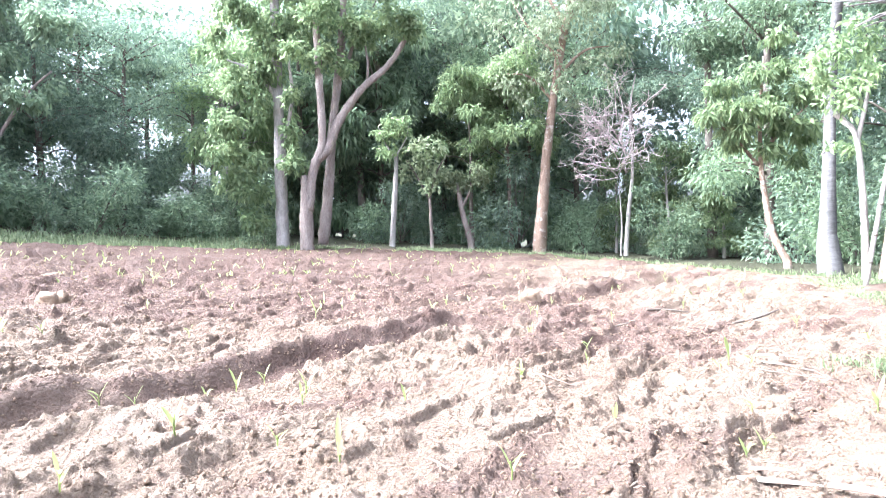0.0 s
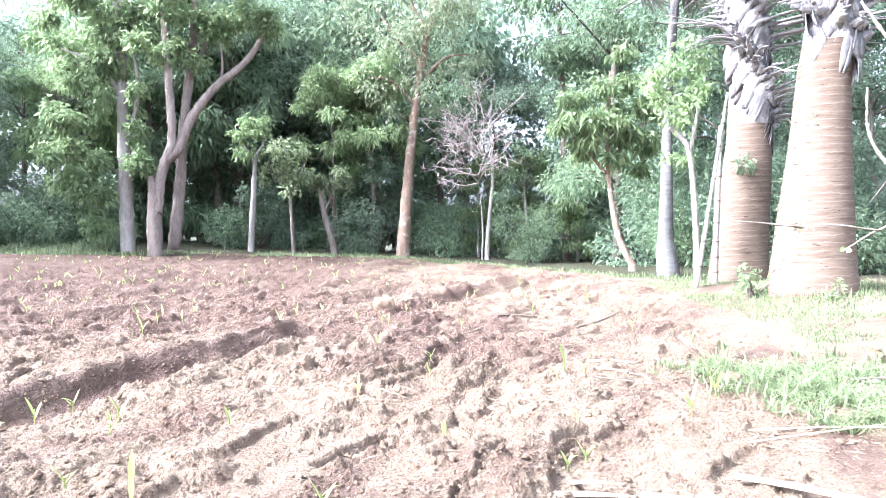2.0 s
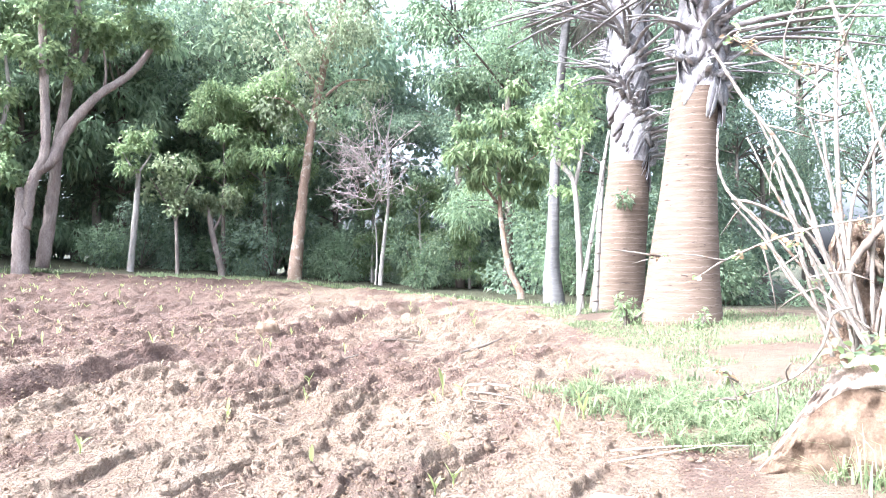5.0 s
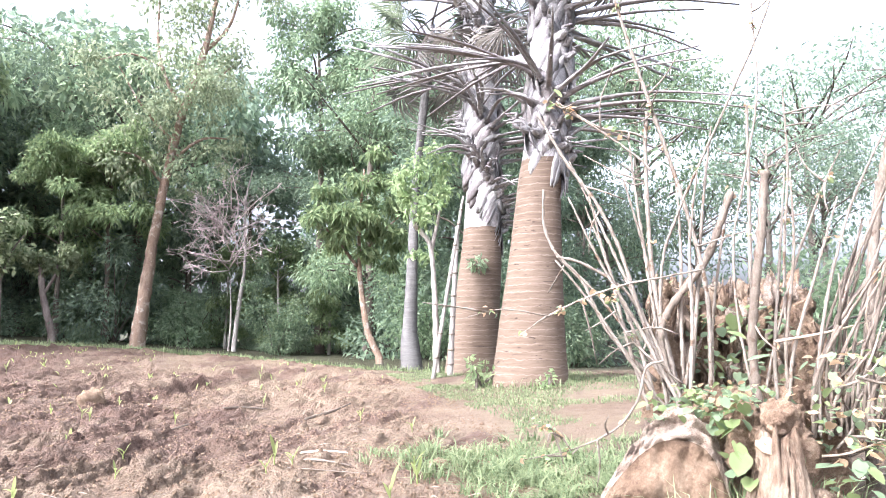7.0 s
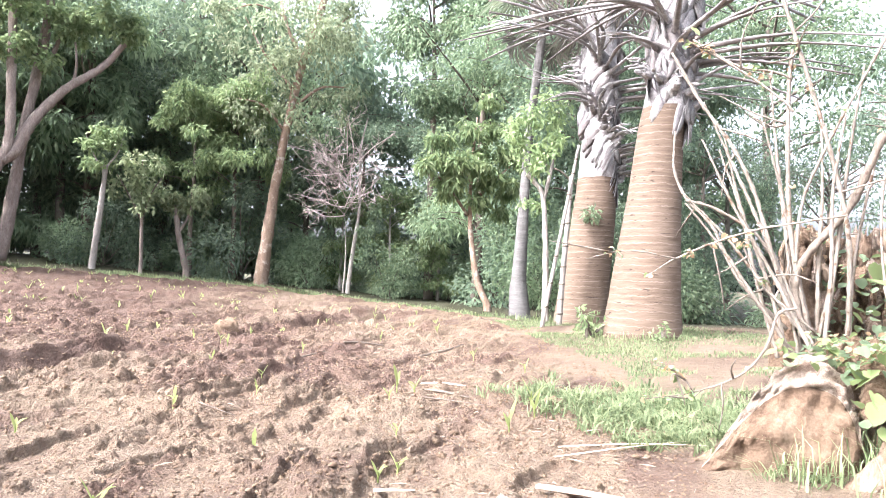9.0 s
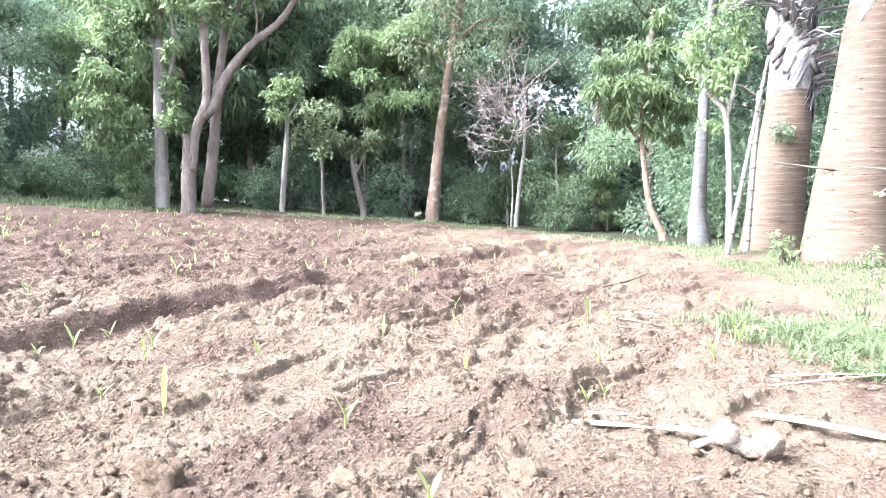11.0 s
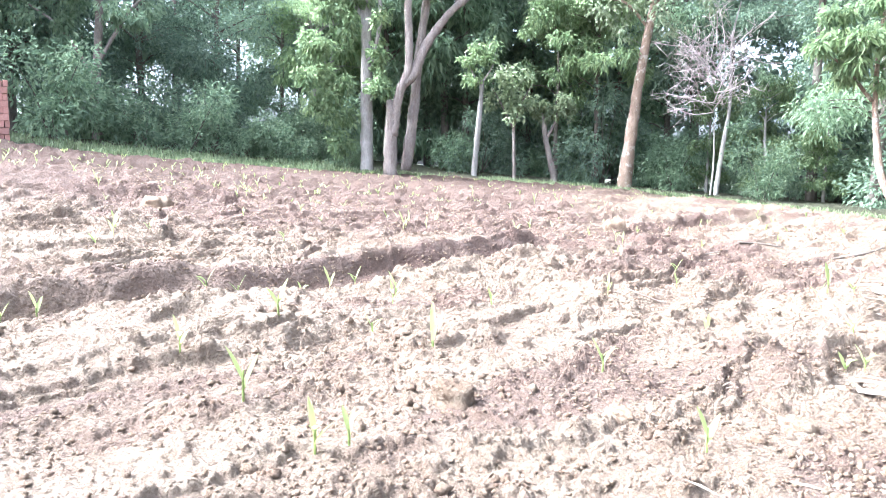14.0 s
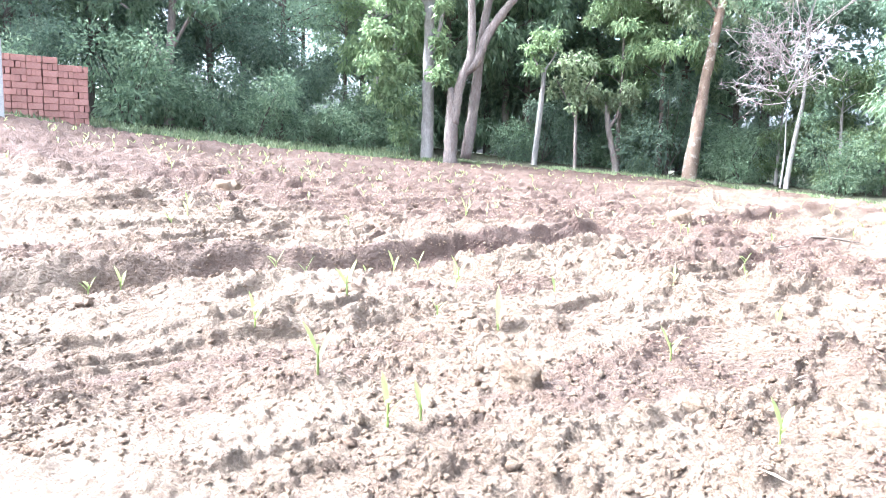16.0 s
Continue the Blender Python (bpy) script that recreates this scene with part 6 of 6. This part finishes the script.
for k in range(95):
    # tufts of small dry and sprouting leaves at the nodes and tips of the canes
    pick = rng.randint(len(CANES))
    line = CANES[pick] if k < 55 else [(3.3, 1.75, 0.5, 0), (3.5, 1.5, 1.0, 0), (3.6, 1.25, 1.5, 0)]
    q = spline(line, 12)[rng.randint(5, 12)][:3] + (rng.normal(size=3) * [0.14, 0.14, 0.1] if k >= 55 else 0)
    for _ in range(5):
        place_leaf(q + rng.normal(size=3) * 0.010, rng.uniform(0.014, 0.032), (3, 3, 2, 3, 1)[rng.randint(5)], rng, 1.2, CANE_PARTS[pick] if k < 55 else None)

# ---- bricks and post ----


def brick_mesh():
    bm = bmesh.new()
    bmesh.ops.create_cube(bm, size=1.0)
    for v in bm.verts:
        v.co.x, v.co.y, v.co.z = v.co.x * 0.242, v.co.y * 0.117, v.co.z * 0.079
    bmesh.ops.bevel(bm, geom=bm.edges[:], offset=0.006, segments=1, affect="EDGES")
    me = bpy.data.meshes.new("brick")
    bm.to_mesh(me)
    bm.free()
    me.materials.append(BRICK)
    return me


BR = brick_mesh()
br_end, br_way = np.array([-9.75, 11.06]), unit(np.array([-0.72, -0.69]))
bz = ground_z(br_end[0], br_end[1])
B_AT = (br_end[0], br_end[1], min(bz, 1.24))
stack = thing("brick_stack", B_AT, "stack of red fired bricks laid in crossed courses", "brick stack")
stack.rotation_euler = (0, 0, math.atan2(br_way[1], br_way[0]))
rng = np.random.RandomState(19)
LIFT = 1.23 - B_AT[2]
for col in range(8):
    tall = 9 if col < 2 else 10
    for row in range(-2, tall):
        z = LIFT + (row + 0.5) * 0.122
        flip = (row + col) % 2
        for layer in range(2):
            y0 = layer * 0.24
            if flip:
                # on edge, long side to the front
                for d in (0.04, 0.12, 0.20):
                    ob = part("brick", BR, stack, at=(col * 0.25 + 0.12 + rng.uniform(-0.008, 0.008), -y0 - d + rng.uniform(-0.008, 0.008), z))
                    ob.rotation_euler = (math.pi / 2, 0, rng.uniform(-0.03, 0.03))
            else:
                for d in (0.04, 0.123, 0.206):
                    ob = part("brick", BR, stack, at=(col * 0.25 + d + rng.uniform(-0.01, 0.01), -y0 - 0.12 + rng.uniform(-0.015, 0.015), z))
                    ob.rotation_euler = (math.pi / 2, 0, math.pi / 2 + rng.uniform(-0.04, 0.04))
P_AT = (-10.09, 9.38, ground_z(-10.09, 9.38))
post = thing("concrete_post", P_AT, "plain square grey concrete post beside the bricks", "post")
bm = bmesh.new()
bmesh.ops.create_cube(bm, size=1.0)
for v in bm.verts:
    v.co.x, v.co.y, v.co.z = v.co.x * 0.16, v.co.y * 0.16, (v.co.z + 0.5) * (2.57 - P_AT[2] + 0.3) - 0.3
bmesh.ops.bevel(bm, geom=bm.edges[:], offset=0.012, segments=2, affect="EDGES")
pme = bpy.data.meshes.new("shaft")
bm.to_mesh(pme)
bm.free()
pme.materials.append(CONCRETE)
part("shaft", pme, post).rotation_euler = (0, 0, 0.8)

# ---- on the field: seedlings, clods, stalks, grass ----


def blade(rng, base, ln, wd, a, rise, curl):
    """A long leaf blade that arches over: five cross-sections with a midrib fold."""
    d = np.array([math.cos(a), math.sin(a), 0])
    s = np.array([-d[1], d[0], 0])
    vs = []
    for u, w in ((0, 0.45), (0.25, 0.9), (0.5, 1.0), (0.75, 0.7), (1, 0.05)):
        p = np.array(base) + d * ln * u * math.cos(rise) + np.array([0, 0, ln * (math.sin(rise) * u - curl * u * u)])
        vs += [p + s * wd * w / 2 + [0, 0, wd * w * 0.25], p, p - s * wd * w / 2 + [0, 0, wd * w * 0.25]]
    ts = []
    for k in range(4):
        for e in (0, 1):
            i = k * 3 + e
            ts += [(i, i + 1, i + 4), (i, i + 4, i + 3)]
    return np.array(vs), np.array(ts)


def seedling_meshes(seed, high):
    rng = np.random.RandomState(seed)
    stem = fast_mesh("stem", *tube([(0, 0, -0.02, 0.004), (rng.uniform(-0.006, 0.006), 0, high * 0.3, 0.0038), (rng.uniform(-0.01, 0.01), 0, high * 0.55, 0.003)], 6, 5), MAIZE, True)
    a = rng.uniform(0, 6.28)
    out = []
    for k, (ln, rise, curl) in enumerate(((0.85, 1.0, 0.22), (0.95, 1.15, 0.16), (0.6, 0.7, 0.25))[:2 + seed % 2]):
        out.append(fast_mesh("leaf", *blade(rng, (0, 0, high * (0.2 + 0.14 * k)), high * ln, 0.015 + 0.006 * rng.random_sample(), a + k * 2.7 + rng.uniform(-0.3, 0.3), rise, curl), MAIZE, True))
    return stem, out


SEEDLINGS = [seedling_meshes(s, h) for s, h in ((401, 0.12), (402, 0.14), (403, 0.10), (404, 0.16), (405, 0.13))]


def seedling(x, y, k, scale=1.0):
    t = thing("maize_seedling", on_ground(x, y, 0.004), "young green maize seedling with arching blades in bare soil", "seedling", "maize seedlings")
    t.rotation_euler, t.scale = (0, 0, R.uniform(0, 6.28)), (scale,) * 3
    stem, out = SEEDLINGS[k]
    part("stem", stem, t)
    for m in out:
        part("leaf", m, t)


SPOTS = [(-1.78, 3.25), (-1.66, 3.39), (-1.43, 3.78), (-1.28, 3.87), (-1.22, 4.23), (-0.8, 3.56), (-1.08, 2.58), (-0.70, 2.72), (-0.37, 2.42), (-1.26, 2.08), (0.43, 3.98), (0.79, 2.95), (1.25, 2.65), (2.03, 3.1), (0.28, 2.22), (0.9, 4.4), (-0.13, 6.0), (0.8, 7.0), (1.77, 4.27),
         (-2.91, 8.2), (-2.01, 4.92), (-2.2, 2.5), (-2.26, 2.36), (-0.77, 1.57), (-0.40, 1.38), (-0.47, 1.33), (0.52, 1.64), (1.44, 3.06), (-3.1, 4.36), (-3.02, 4.05), (-0.24, 3.63), (-0.85, 3.85), (1.8, 3.97), (0.65, 5.94), (0.48, 7.5), (0.74, 7.1), (1.73, 4.3), (0.96, 4.78), (2.3, 3.4), (3.03, 6.1), (3.0, 4.92), (2.25, 3.25), (1.35, 2.72)]
for k, (x, y) in enumerate(SPOTS):
    seedling(x, y, k % 5, R.uniform(0.85, 1.15))
for k in range(60):
    x, y = R.uniform(-7.5, 4.2), R.uniform(5.0, 13.0)
    if field_depth(np.array([x]), np.array([y]))[0] > 0.4:
        seedling(x, y, R.randint(5), R.uniform(0.8, 1.25))


def far_seedlings():
    rng = np.random.RandomState(21)
    out = []
    while len(out) < 800:
        x, y = rng.uniform(-11, 5), rng.uniform(8.0, 19.0)
        if field_depth(np.array([x]), np.array([y]))[0] < 0.2 or rng.random_sample() > smooth(5.0, -6.0, x - 0.3 * y + 4) + 0.2:
            continue
        z = float(land(np.array([x]), np.array([y]))[0]) + 0.02
        for j in range(2):
            out.append(blade(rng, (x, y, z), rng.uniform(0.08, 0.17), 0.022, rng.uniform(0, 6.28), rng.uniform(0.7, 1.4), 0.3))
    v, t = join(out)
    tagged(new("maize_rows", fast_mesh("maize_rows", v, t, MAIZE)), "scattered young maize shoots over the far field", "seedlings", kind="stuff")


far_seedlings()


def clod_mesh(seed, rough=0.3):
    """A broken clod: a lumpy mass with flat fractured sides."""
    rng = np.random.RandomState(seed)
    v, t = blob((0, 0, 0), (1, 0.85, 0.65), seed, rough, 5, 7)
    for _ in range(7):
        n = unit(rng.normal(size=3))
        over = np.clip(v @ n - rng.uniform(0.45, 0.7), 0, None)
        v = v - over[:, None] * n
    return v, t


CLODS = [clod_mesh(500 + k) for k in range(10)]


def scatter_clods(name, shapes, n, seed, low, span, power, grow, deep, label):
    """Loose crumbs and clods of earth over the ploughed soil."""
    rng = np.random.RandomState(seed)
    y = 0.9 + deep * rng.random_sample(n) ** 2.0
    x = rng.uniform(-1, 1, n) * (1.6 + 0.62 * y) + 0.2
    keep = (field_depth(x, y) > -0.3) & (fbm(x * 1.3, y * 1.3, 97, 3) + 0.25 * rng.normal(size=n) > -0.1)
    x, y = x[keep], y[keep]
    z = ground_z(x, y)
    n = len(x)
    size = low + span * rng.random_sample(n) ** power + grow * y
    pick, turn = rng.randint(len(shapes), size=n), rng.uniform(0, 6.28, n)
    vs, ts, k = [], [], 0
    for i, (v, t) in enumerate(shapes):
        m = np.where(pick == i)[0]
        w = v[None] * size[m][:, None, None] * rng.uniform(0.75, 1.25, (len(m), 1, 3))
        c, q = np.cos(turn[m])[:, None], np.sin(turn[m])[:, None]
        p = np.stack([w[..., 0] * c - w[..., 1] * q + x[m][:, None], w[..., 0] * q + w[..., 1] * c + y[m][:, None], w[..., 2] + (z[m] + size[m] * 0.25)[:, None]], -1)
        vs.append(p.reshape(-1, 3))
        ts.append((t[None] + k + (np.arange(len(m)) * len(v))[:, None, None]).reshape(-1, 3))
        k += len(m) * len(v)
    tagged(new(name, fast_mesh(name, np.vstack(vs), np.vstack(ts), CLOD)), label, "soil", kind="stuff")


def crumb_shape(seed):
    """A sharp-edged crumb with eight faces."""
    rng = np.random.RandomState(seed)
    v = np.array([(1, 0, 0), (-1, 0, 0), (0, 1, 0), (0, -1, 0), (0, 0, 0.8), (0, 0, -0.8)], dtype=float) * rng.uniform(0.6, 1.2, (6, 1)) + rng.normal(size=(6, 3)) * 0.2
    t = np.array([(0, 2, 4), (2, 1, 4), (1, 3, 4), (3, 0, 4), (2, 0, 5), (1, 2, 5), (3, 1, 5), (0, 3, 5)])
    return v, t


scatter_clods("loose_clods", CLODS, 3200, 22, 0.005, 0.02, 3.5, 0.0014, 12, "loose clods of dry red earth")
scatter_clods("soil_crumbs", [crumb_shape(600 + k) for k in range(12)], 52000, 26, 0.0025, 0.008, 2.2, 0.0011, 9, "fine dry crumbs of red earth")
for x, y, s, h in ((-0.19, 1.78, 0.08, 0.06), (0.83, 8.3, 0.16, 0.16), (-4.2, 6.75, 0.2, 0.13), (-5.2, 8.4, 0.2, 0.1), (0.82, 1.86, 0.06, 0.03), (1.35, 3.9, 0.08, 0.05), (2.6, 3.7, 0.07, 0.05), (-1.2, 2.9, 0.07, 0.04), (0.3, 1.75, 0.05, 0.04)):
    size = np.array([s * 0.8, s * 0.65, h * 0.9])
    v, t = blob((0, 0, 0), size, int(1000 * abs(x)), 0.08, 26, 32)
    v = np.sign(v) * np.abs(v / size) ** 0.62 * size
    v, t = rugged((v, t), s * 0.28, 2.6 / s, int(abs(x) * 90))
    ob = new("soil_clod", fast_mesh("soil_clod", v, t, CLOD))
    ob.location = (x, y, ground_z(x, y) + h * 0.1)
    tagged(ob, "large dark lump of turned red earth", "clod", "large clods")


def dry_stick(points, r, label, mat=DRY, flat=1.0):
    at = on_ground(points[0][0], points[0][1], 0.0)
    z0, z1 = (ground_z(*points[k][:2]) + r * flat for k in (0, -1))
    rest = max(0.0, max(ground_z(x, y) - z0 - (z1 - z0) * k / (len(points) - 1) for k, (x, y, dz) in enumerate(points)))
    line = [(x, y, z0 + (z1 - z0) * k / (len(points) - 1) + dz + rest * 0.4, r * (1.0 if k < len(points) - 1 else 0.5)) for k, (x, y, dz) in enumerate(points)]
    v, t = tube(line, 7, 5 * len(points), np.random.RandomState(int(abs(points[0][0]) * 100)), 0.12, flat)
    ob = new("dry_stalk", fast_mesh("dry_stalk", minus(v, at), t, mat, True))
    ob.location = at
    tagged(ob, label, "stick", "dry stalks on the soil")


for pts, r in (([(1.88, 4.22, 0.01), (2.0, 4.1, 0.02), (2.14, 3.93, 0.01)], 0.014), ([(2.03, 7.42, 0.02), (2.25, 7.5, 0.03), (2.5, 7.5, 0.02)], 0.018), ([(2.62, 6.5, 0.02), (2.95, 6.7, 0.03), (3.25, 6.97, 0.05)], 0.02), ([(1.36, 5.95, 0.02), (1.6, 6.06, 0.02)], 0.015), ([(1.75, 3.9, 0.02), (2.1, 3.6, 0.01)], 0.007), ([(0.55, 4.0, 0.02), (0.75, 3.85, 0.02)], 0.007)):
    dry_stick(pts, r * 0.6, "dry brown stalk lying on the soil", CANE_BROWN)
for pts, r in (([(1.87, 2.45, 0.015), (1.97, 2.27, 0.02), (2.08, 2.10, 0.01), (2.13, 2.02, 0.0)], 0.024), ([(1.47, 2.41, 0.015), (1.56, 2.31, 0.02), (1.66, 2.2, 0.01), (1.78, 2.10, 0.005)], 0.022), ([(1.15, 2.42, 0.01), (1.28, 2.40, 0.015), (1.43, 2.38, 0.01)], 0.02), ([(1.22, 2.47, 0.02), (1.37, 2.455, 0.03)], 0.015), ([(1.50, 2.2, 0.01), (1.57, 2.15, 0.015)], 0.035), ([(2.2, 2.9, 0.02), (2.5, 2.75, 0.03), (2.8, 2.6, 0.02)], 0.007), ([(2.1, 2.75, 0.01), (2.45, 2.7, 0.03), (2.8, 2.75, 0.01)], 0.006), ([(2.0, 4.41, 0.01), (2.12, 4.32, 0.02), (2.24, 4.22, 0.01)], 0.014)):
    dry_stick([(x - 0.05, y - 0.09, z) for x, y, z in pts], r, "pale dry palm leaf stalk lying on the soil", DRY, 0.4)


def knotted_log(a, b):
    """A short log with two swollen ends, lying on the soil."""
    a, b = np.array([*a, ground_z(*a)]), np.array([*b, ground_z(*b)])
    u = np.linspace(0, 1, 30)
    p = a[None] * (1 - u[:, None]) + b[None] * u[:, None]
    r = 0.026 + 0.026 * np.exp(-((u - 0.14) / 0.13) ** 2) + 0.030 * np.exp(-((u - 0.84) / 0.13) ** 2)
    r[0], r[-1] = 0.02, 0.02
    p[:, 2] += r * 0.75
    v, t = tube([(*q, w) for q, w in zip(p, r)], 26, 40, np.random.RandomState(44), 0.03)
    v, t = rugged((v, t), 0.015, 40, 45)
    ob = new("knotted_log", fast_mesh("knotted_log", v - a, t, CRUST, True))
    ob.location = tuple(a)
    tagged(ob, "short knotted log with swollen ends lying on the soil", "log")


knotted_log((1.49, 2.02), (1.64, 1.93))


def blades(name, centres, rng, lo, hi, wd, mat, label, category="grass", lean=0.6):
    """Grass: thin bent blades of three triangles each."""
    n = len(centres)
    a = rng.uniform(0, 2 * math.pi, n)
    h = rng.uniform(lo, hi, n) * (0.5 + rng.random_sample(n) * 0.6)
    d = np.stack([np.cos(a), np.sin(a), np.zeros(n)], 1)
    s = np.stack([-np.sin(a), np.cos(a), np.zeros(n)], 1) * (wd * rng.uniform(0.6, 1.3, n))[:, None]
    ln = (rng.uniform(0.1, lean, n) * h)[:, None]
    up = np.array([0, 0, 1.0])
    mid = centres + d * ln * 0.35 + up * (h * 0.6)[:, None]
    tip = centres + d * ln * 1.3 + up * (h * rng.uniform(0.6, 1.0, n))[:, None]
    v = np.stack([centres - s - up * 0.01, centres + s - up * 0.01, mid - s * 0.8, mid + s * 0.8, tip], 1).reshape(-1, 3)
    k = (np.arange(n) * 5)[:, None]
    t = np.concatenate([k + [0, 1, 3], k + [0, 3, 2], k + [2, 3, 4]], 1).reshape(-1, 3)
    return tagged(new(name, fast_mesh(name, v, t, mat)), label, category, kind="stuff")


def grass_at(x, y):
    return np.stack([x, y, ground_z(x, y)], 1)


rng = np.random.RandomState(23)
n = 6500
c = rng.randint(0, 190, n)
tx, ty = rng.normal(2.95, 0.36, 190), rng.normal(3.1, 0.5, 190)
keep = (tx[c] + 0.25 * (ty[c] - 3)) > 2.35
gxx, gyy = tx[c] + rng.normal(0, 0.035, n), ty[c] + rng.normal(0, 0.035, n)
blades("grass", grass_at(gxx[keep], gyy[keep]), rng, 0.04, 0.11, 0.0042, GRASS, "tufts of fresh green grass beside the stump", lean=2.4)
n = 62000
tx, ty = rng.uniform(2.5, 7.2, 1500), rng.uniform(2.2, 11.0, 1500)
c = rng.randint(0, 1500, n)
gxx, gyy = tx[c] + rng.normal(0, 0.15, n), ty[c] + rng.normal(0, 0.15, n)
side = gxx - np.interp(gyy, [2, 3, 5, 8, 10, 12], [2.3, 2.7, 4.0, 4.6, 5.1, 5.6])
keep = (side > 0.0) & (fbm(gxx * 1.2, gyy * 1.2, 55, 3) + 0.35 * smooth(5.0, 7.5, gyy) > -0.03)
blades("grass", grass_at(gxx[keep], gyy[keep]), rng, 0.015, 0.055, 0.0042, GRASS, "thin short grass on the bank by the palms", lean=1.8)
n = 11000
fx = rng.uniform(-12, 8, n)
fy = np.interp(fx, [-14, -10.5, -9, -7, -5, -3, 0, 2, 4, 5.5, 6.3, 8], [8.0, 9.6, 12.0, 14.8, 16.8, 18.4, 19.4, 19.3, 17.6, 14.0, 10.5, 9.5]) + rng.gamma(1.3, 0.32, n) - 0.2
keep = fbm(fx * 0.8, fy * 0.8, 56, 2) > -0.25
blades("grass", grass_at(fx[keep], fy[keep]), rng, 0.05, 0.16, 0.008, GRASS, "green grass strip along the foot of the trees")
n = 7000
fx = rng.uniform(-13.5, -5.5, n)
fy = np.interp(fx, [-14, -10.5, -9, -7, -5], [8.0, 9.6, 12.0, 14.8, 16.8]) + 3.2 * rng.random_sample(n)
keep = fbm(fx * 0.9, fy * 0.9, 57, 2) > -0.2
blades("grass", grass_at(fx[keep], fy[keep]), rng, 0.08, 0.22, 0.011, GRASS, "rough dim grass under the trees beside the field", lean=1.0)
n = 700
a = rng.uniform(0, 6.28, n)
rr = np.abs(rng.normal(0.52, 0.08, n))
blades("grass", grass_at(5.83 + rr * np.cos(a), 7.37 + rr * np.sin(a)), rng, 0.05, 0.17, 0.005, GRASS, "taller grass round the foot of the palm")
n = 560
c = rng.randint(0, 40, n)
tx, ty = rng.uniform(2.4, 3.4, 40), rng.uniform(1.3, 2.2, 40)
tx = np.where(tx - 2.5 < (ty - 1.2) * 0.2, tx + 0.3, tx)
blades("grass", grass_at(tx[c] + rng.normal(0, 0.03, n), ty[c] + rng.normal(0, 0.03, n)), rng, 0.10, 0.28, 0.0032, GRASS, "long grass blades in front of the stump", lean=0.8)


def straw():
    rng = np.random.RandomState(24)
    out = []
    for k in range(260):
        y = 1.0 + 9 * rng.random_sample() ** 1.5
        x = rng.uniform(-0.1, 1) * (1.5 + 0.55 * y)
        if k < 90:
            x, y = rng.normal(2.35, 0.35), rng.normal(2.6, 0.45)
        z = ground_z(x, y) + 0.006
        a, ln, w = rng.uniform(0, 6.28), rng.uniform(0.03, 0.10), rng.uniform(0.0008, 0.0017)
        d, s = np.array([math.cos(a), math.sin(a), rng.uniform(-0.1, 0.15)]) * ln, np.array([-math.sin(a), math.cos(a), 0]) * w
        p = np.array([x, y, z])
        out.append((np.array([p - s, p + s, p + d + s, p + d - s, p + d * 0.5 + [0, 0, 0.006]]), np.array([(0, 1, 4), (1, 2, 4), (2, 3, 4), (3, 0, 4)])))
    v, t = join(out)
    tagged(new("straw", fast_mesh("straw", v, t, STRAW)), "bits of dry straw strewn over the soil", "straw", kind="stuff")


straw()
WEED = shrub_mesh(34, LEAF_FRESH, 0.12, 0.05, 70, 0.16, 0.5)
for x, y, s in ((5.22, 7.6, 1.0), (5.45, 8.1, 0.8), (5.62, 6.72, 0.6)):
    plant_shrub(WEED, on_ground(x, y), x * 9, s, "small weed with green leaves at the palm's foot", "weeds")
rng = np.random.RandomState(25)
pts, way = clump_points([(6.38, 9.62, 1.93, 0.16, 0.8)], 90, rng)
v, t = leaves(pts, rng, 0.11, 0.05, 0.3, outward=way)
ob = new("fern_tuft", fast_mesh("fern_tuft", v - np.array([6.4, 9.62, 1.9]), t, LEAF_MID))
ob.location = (6.4, 9.62, 1.9)
tagged(ob, "tuft of leaves growing from the palm trunk", "fern")
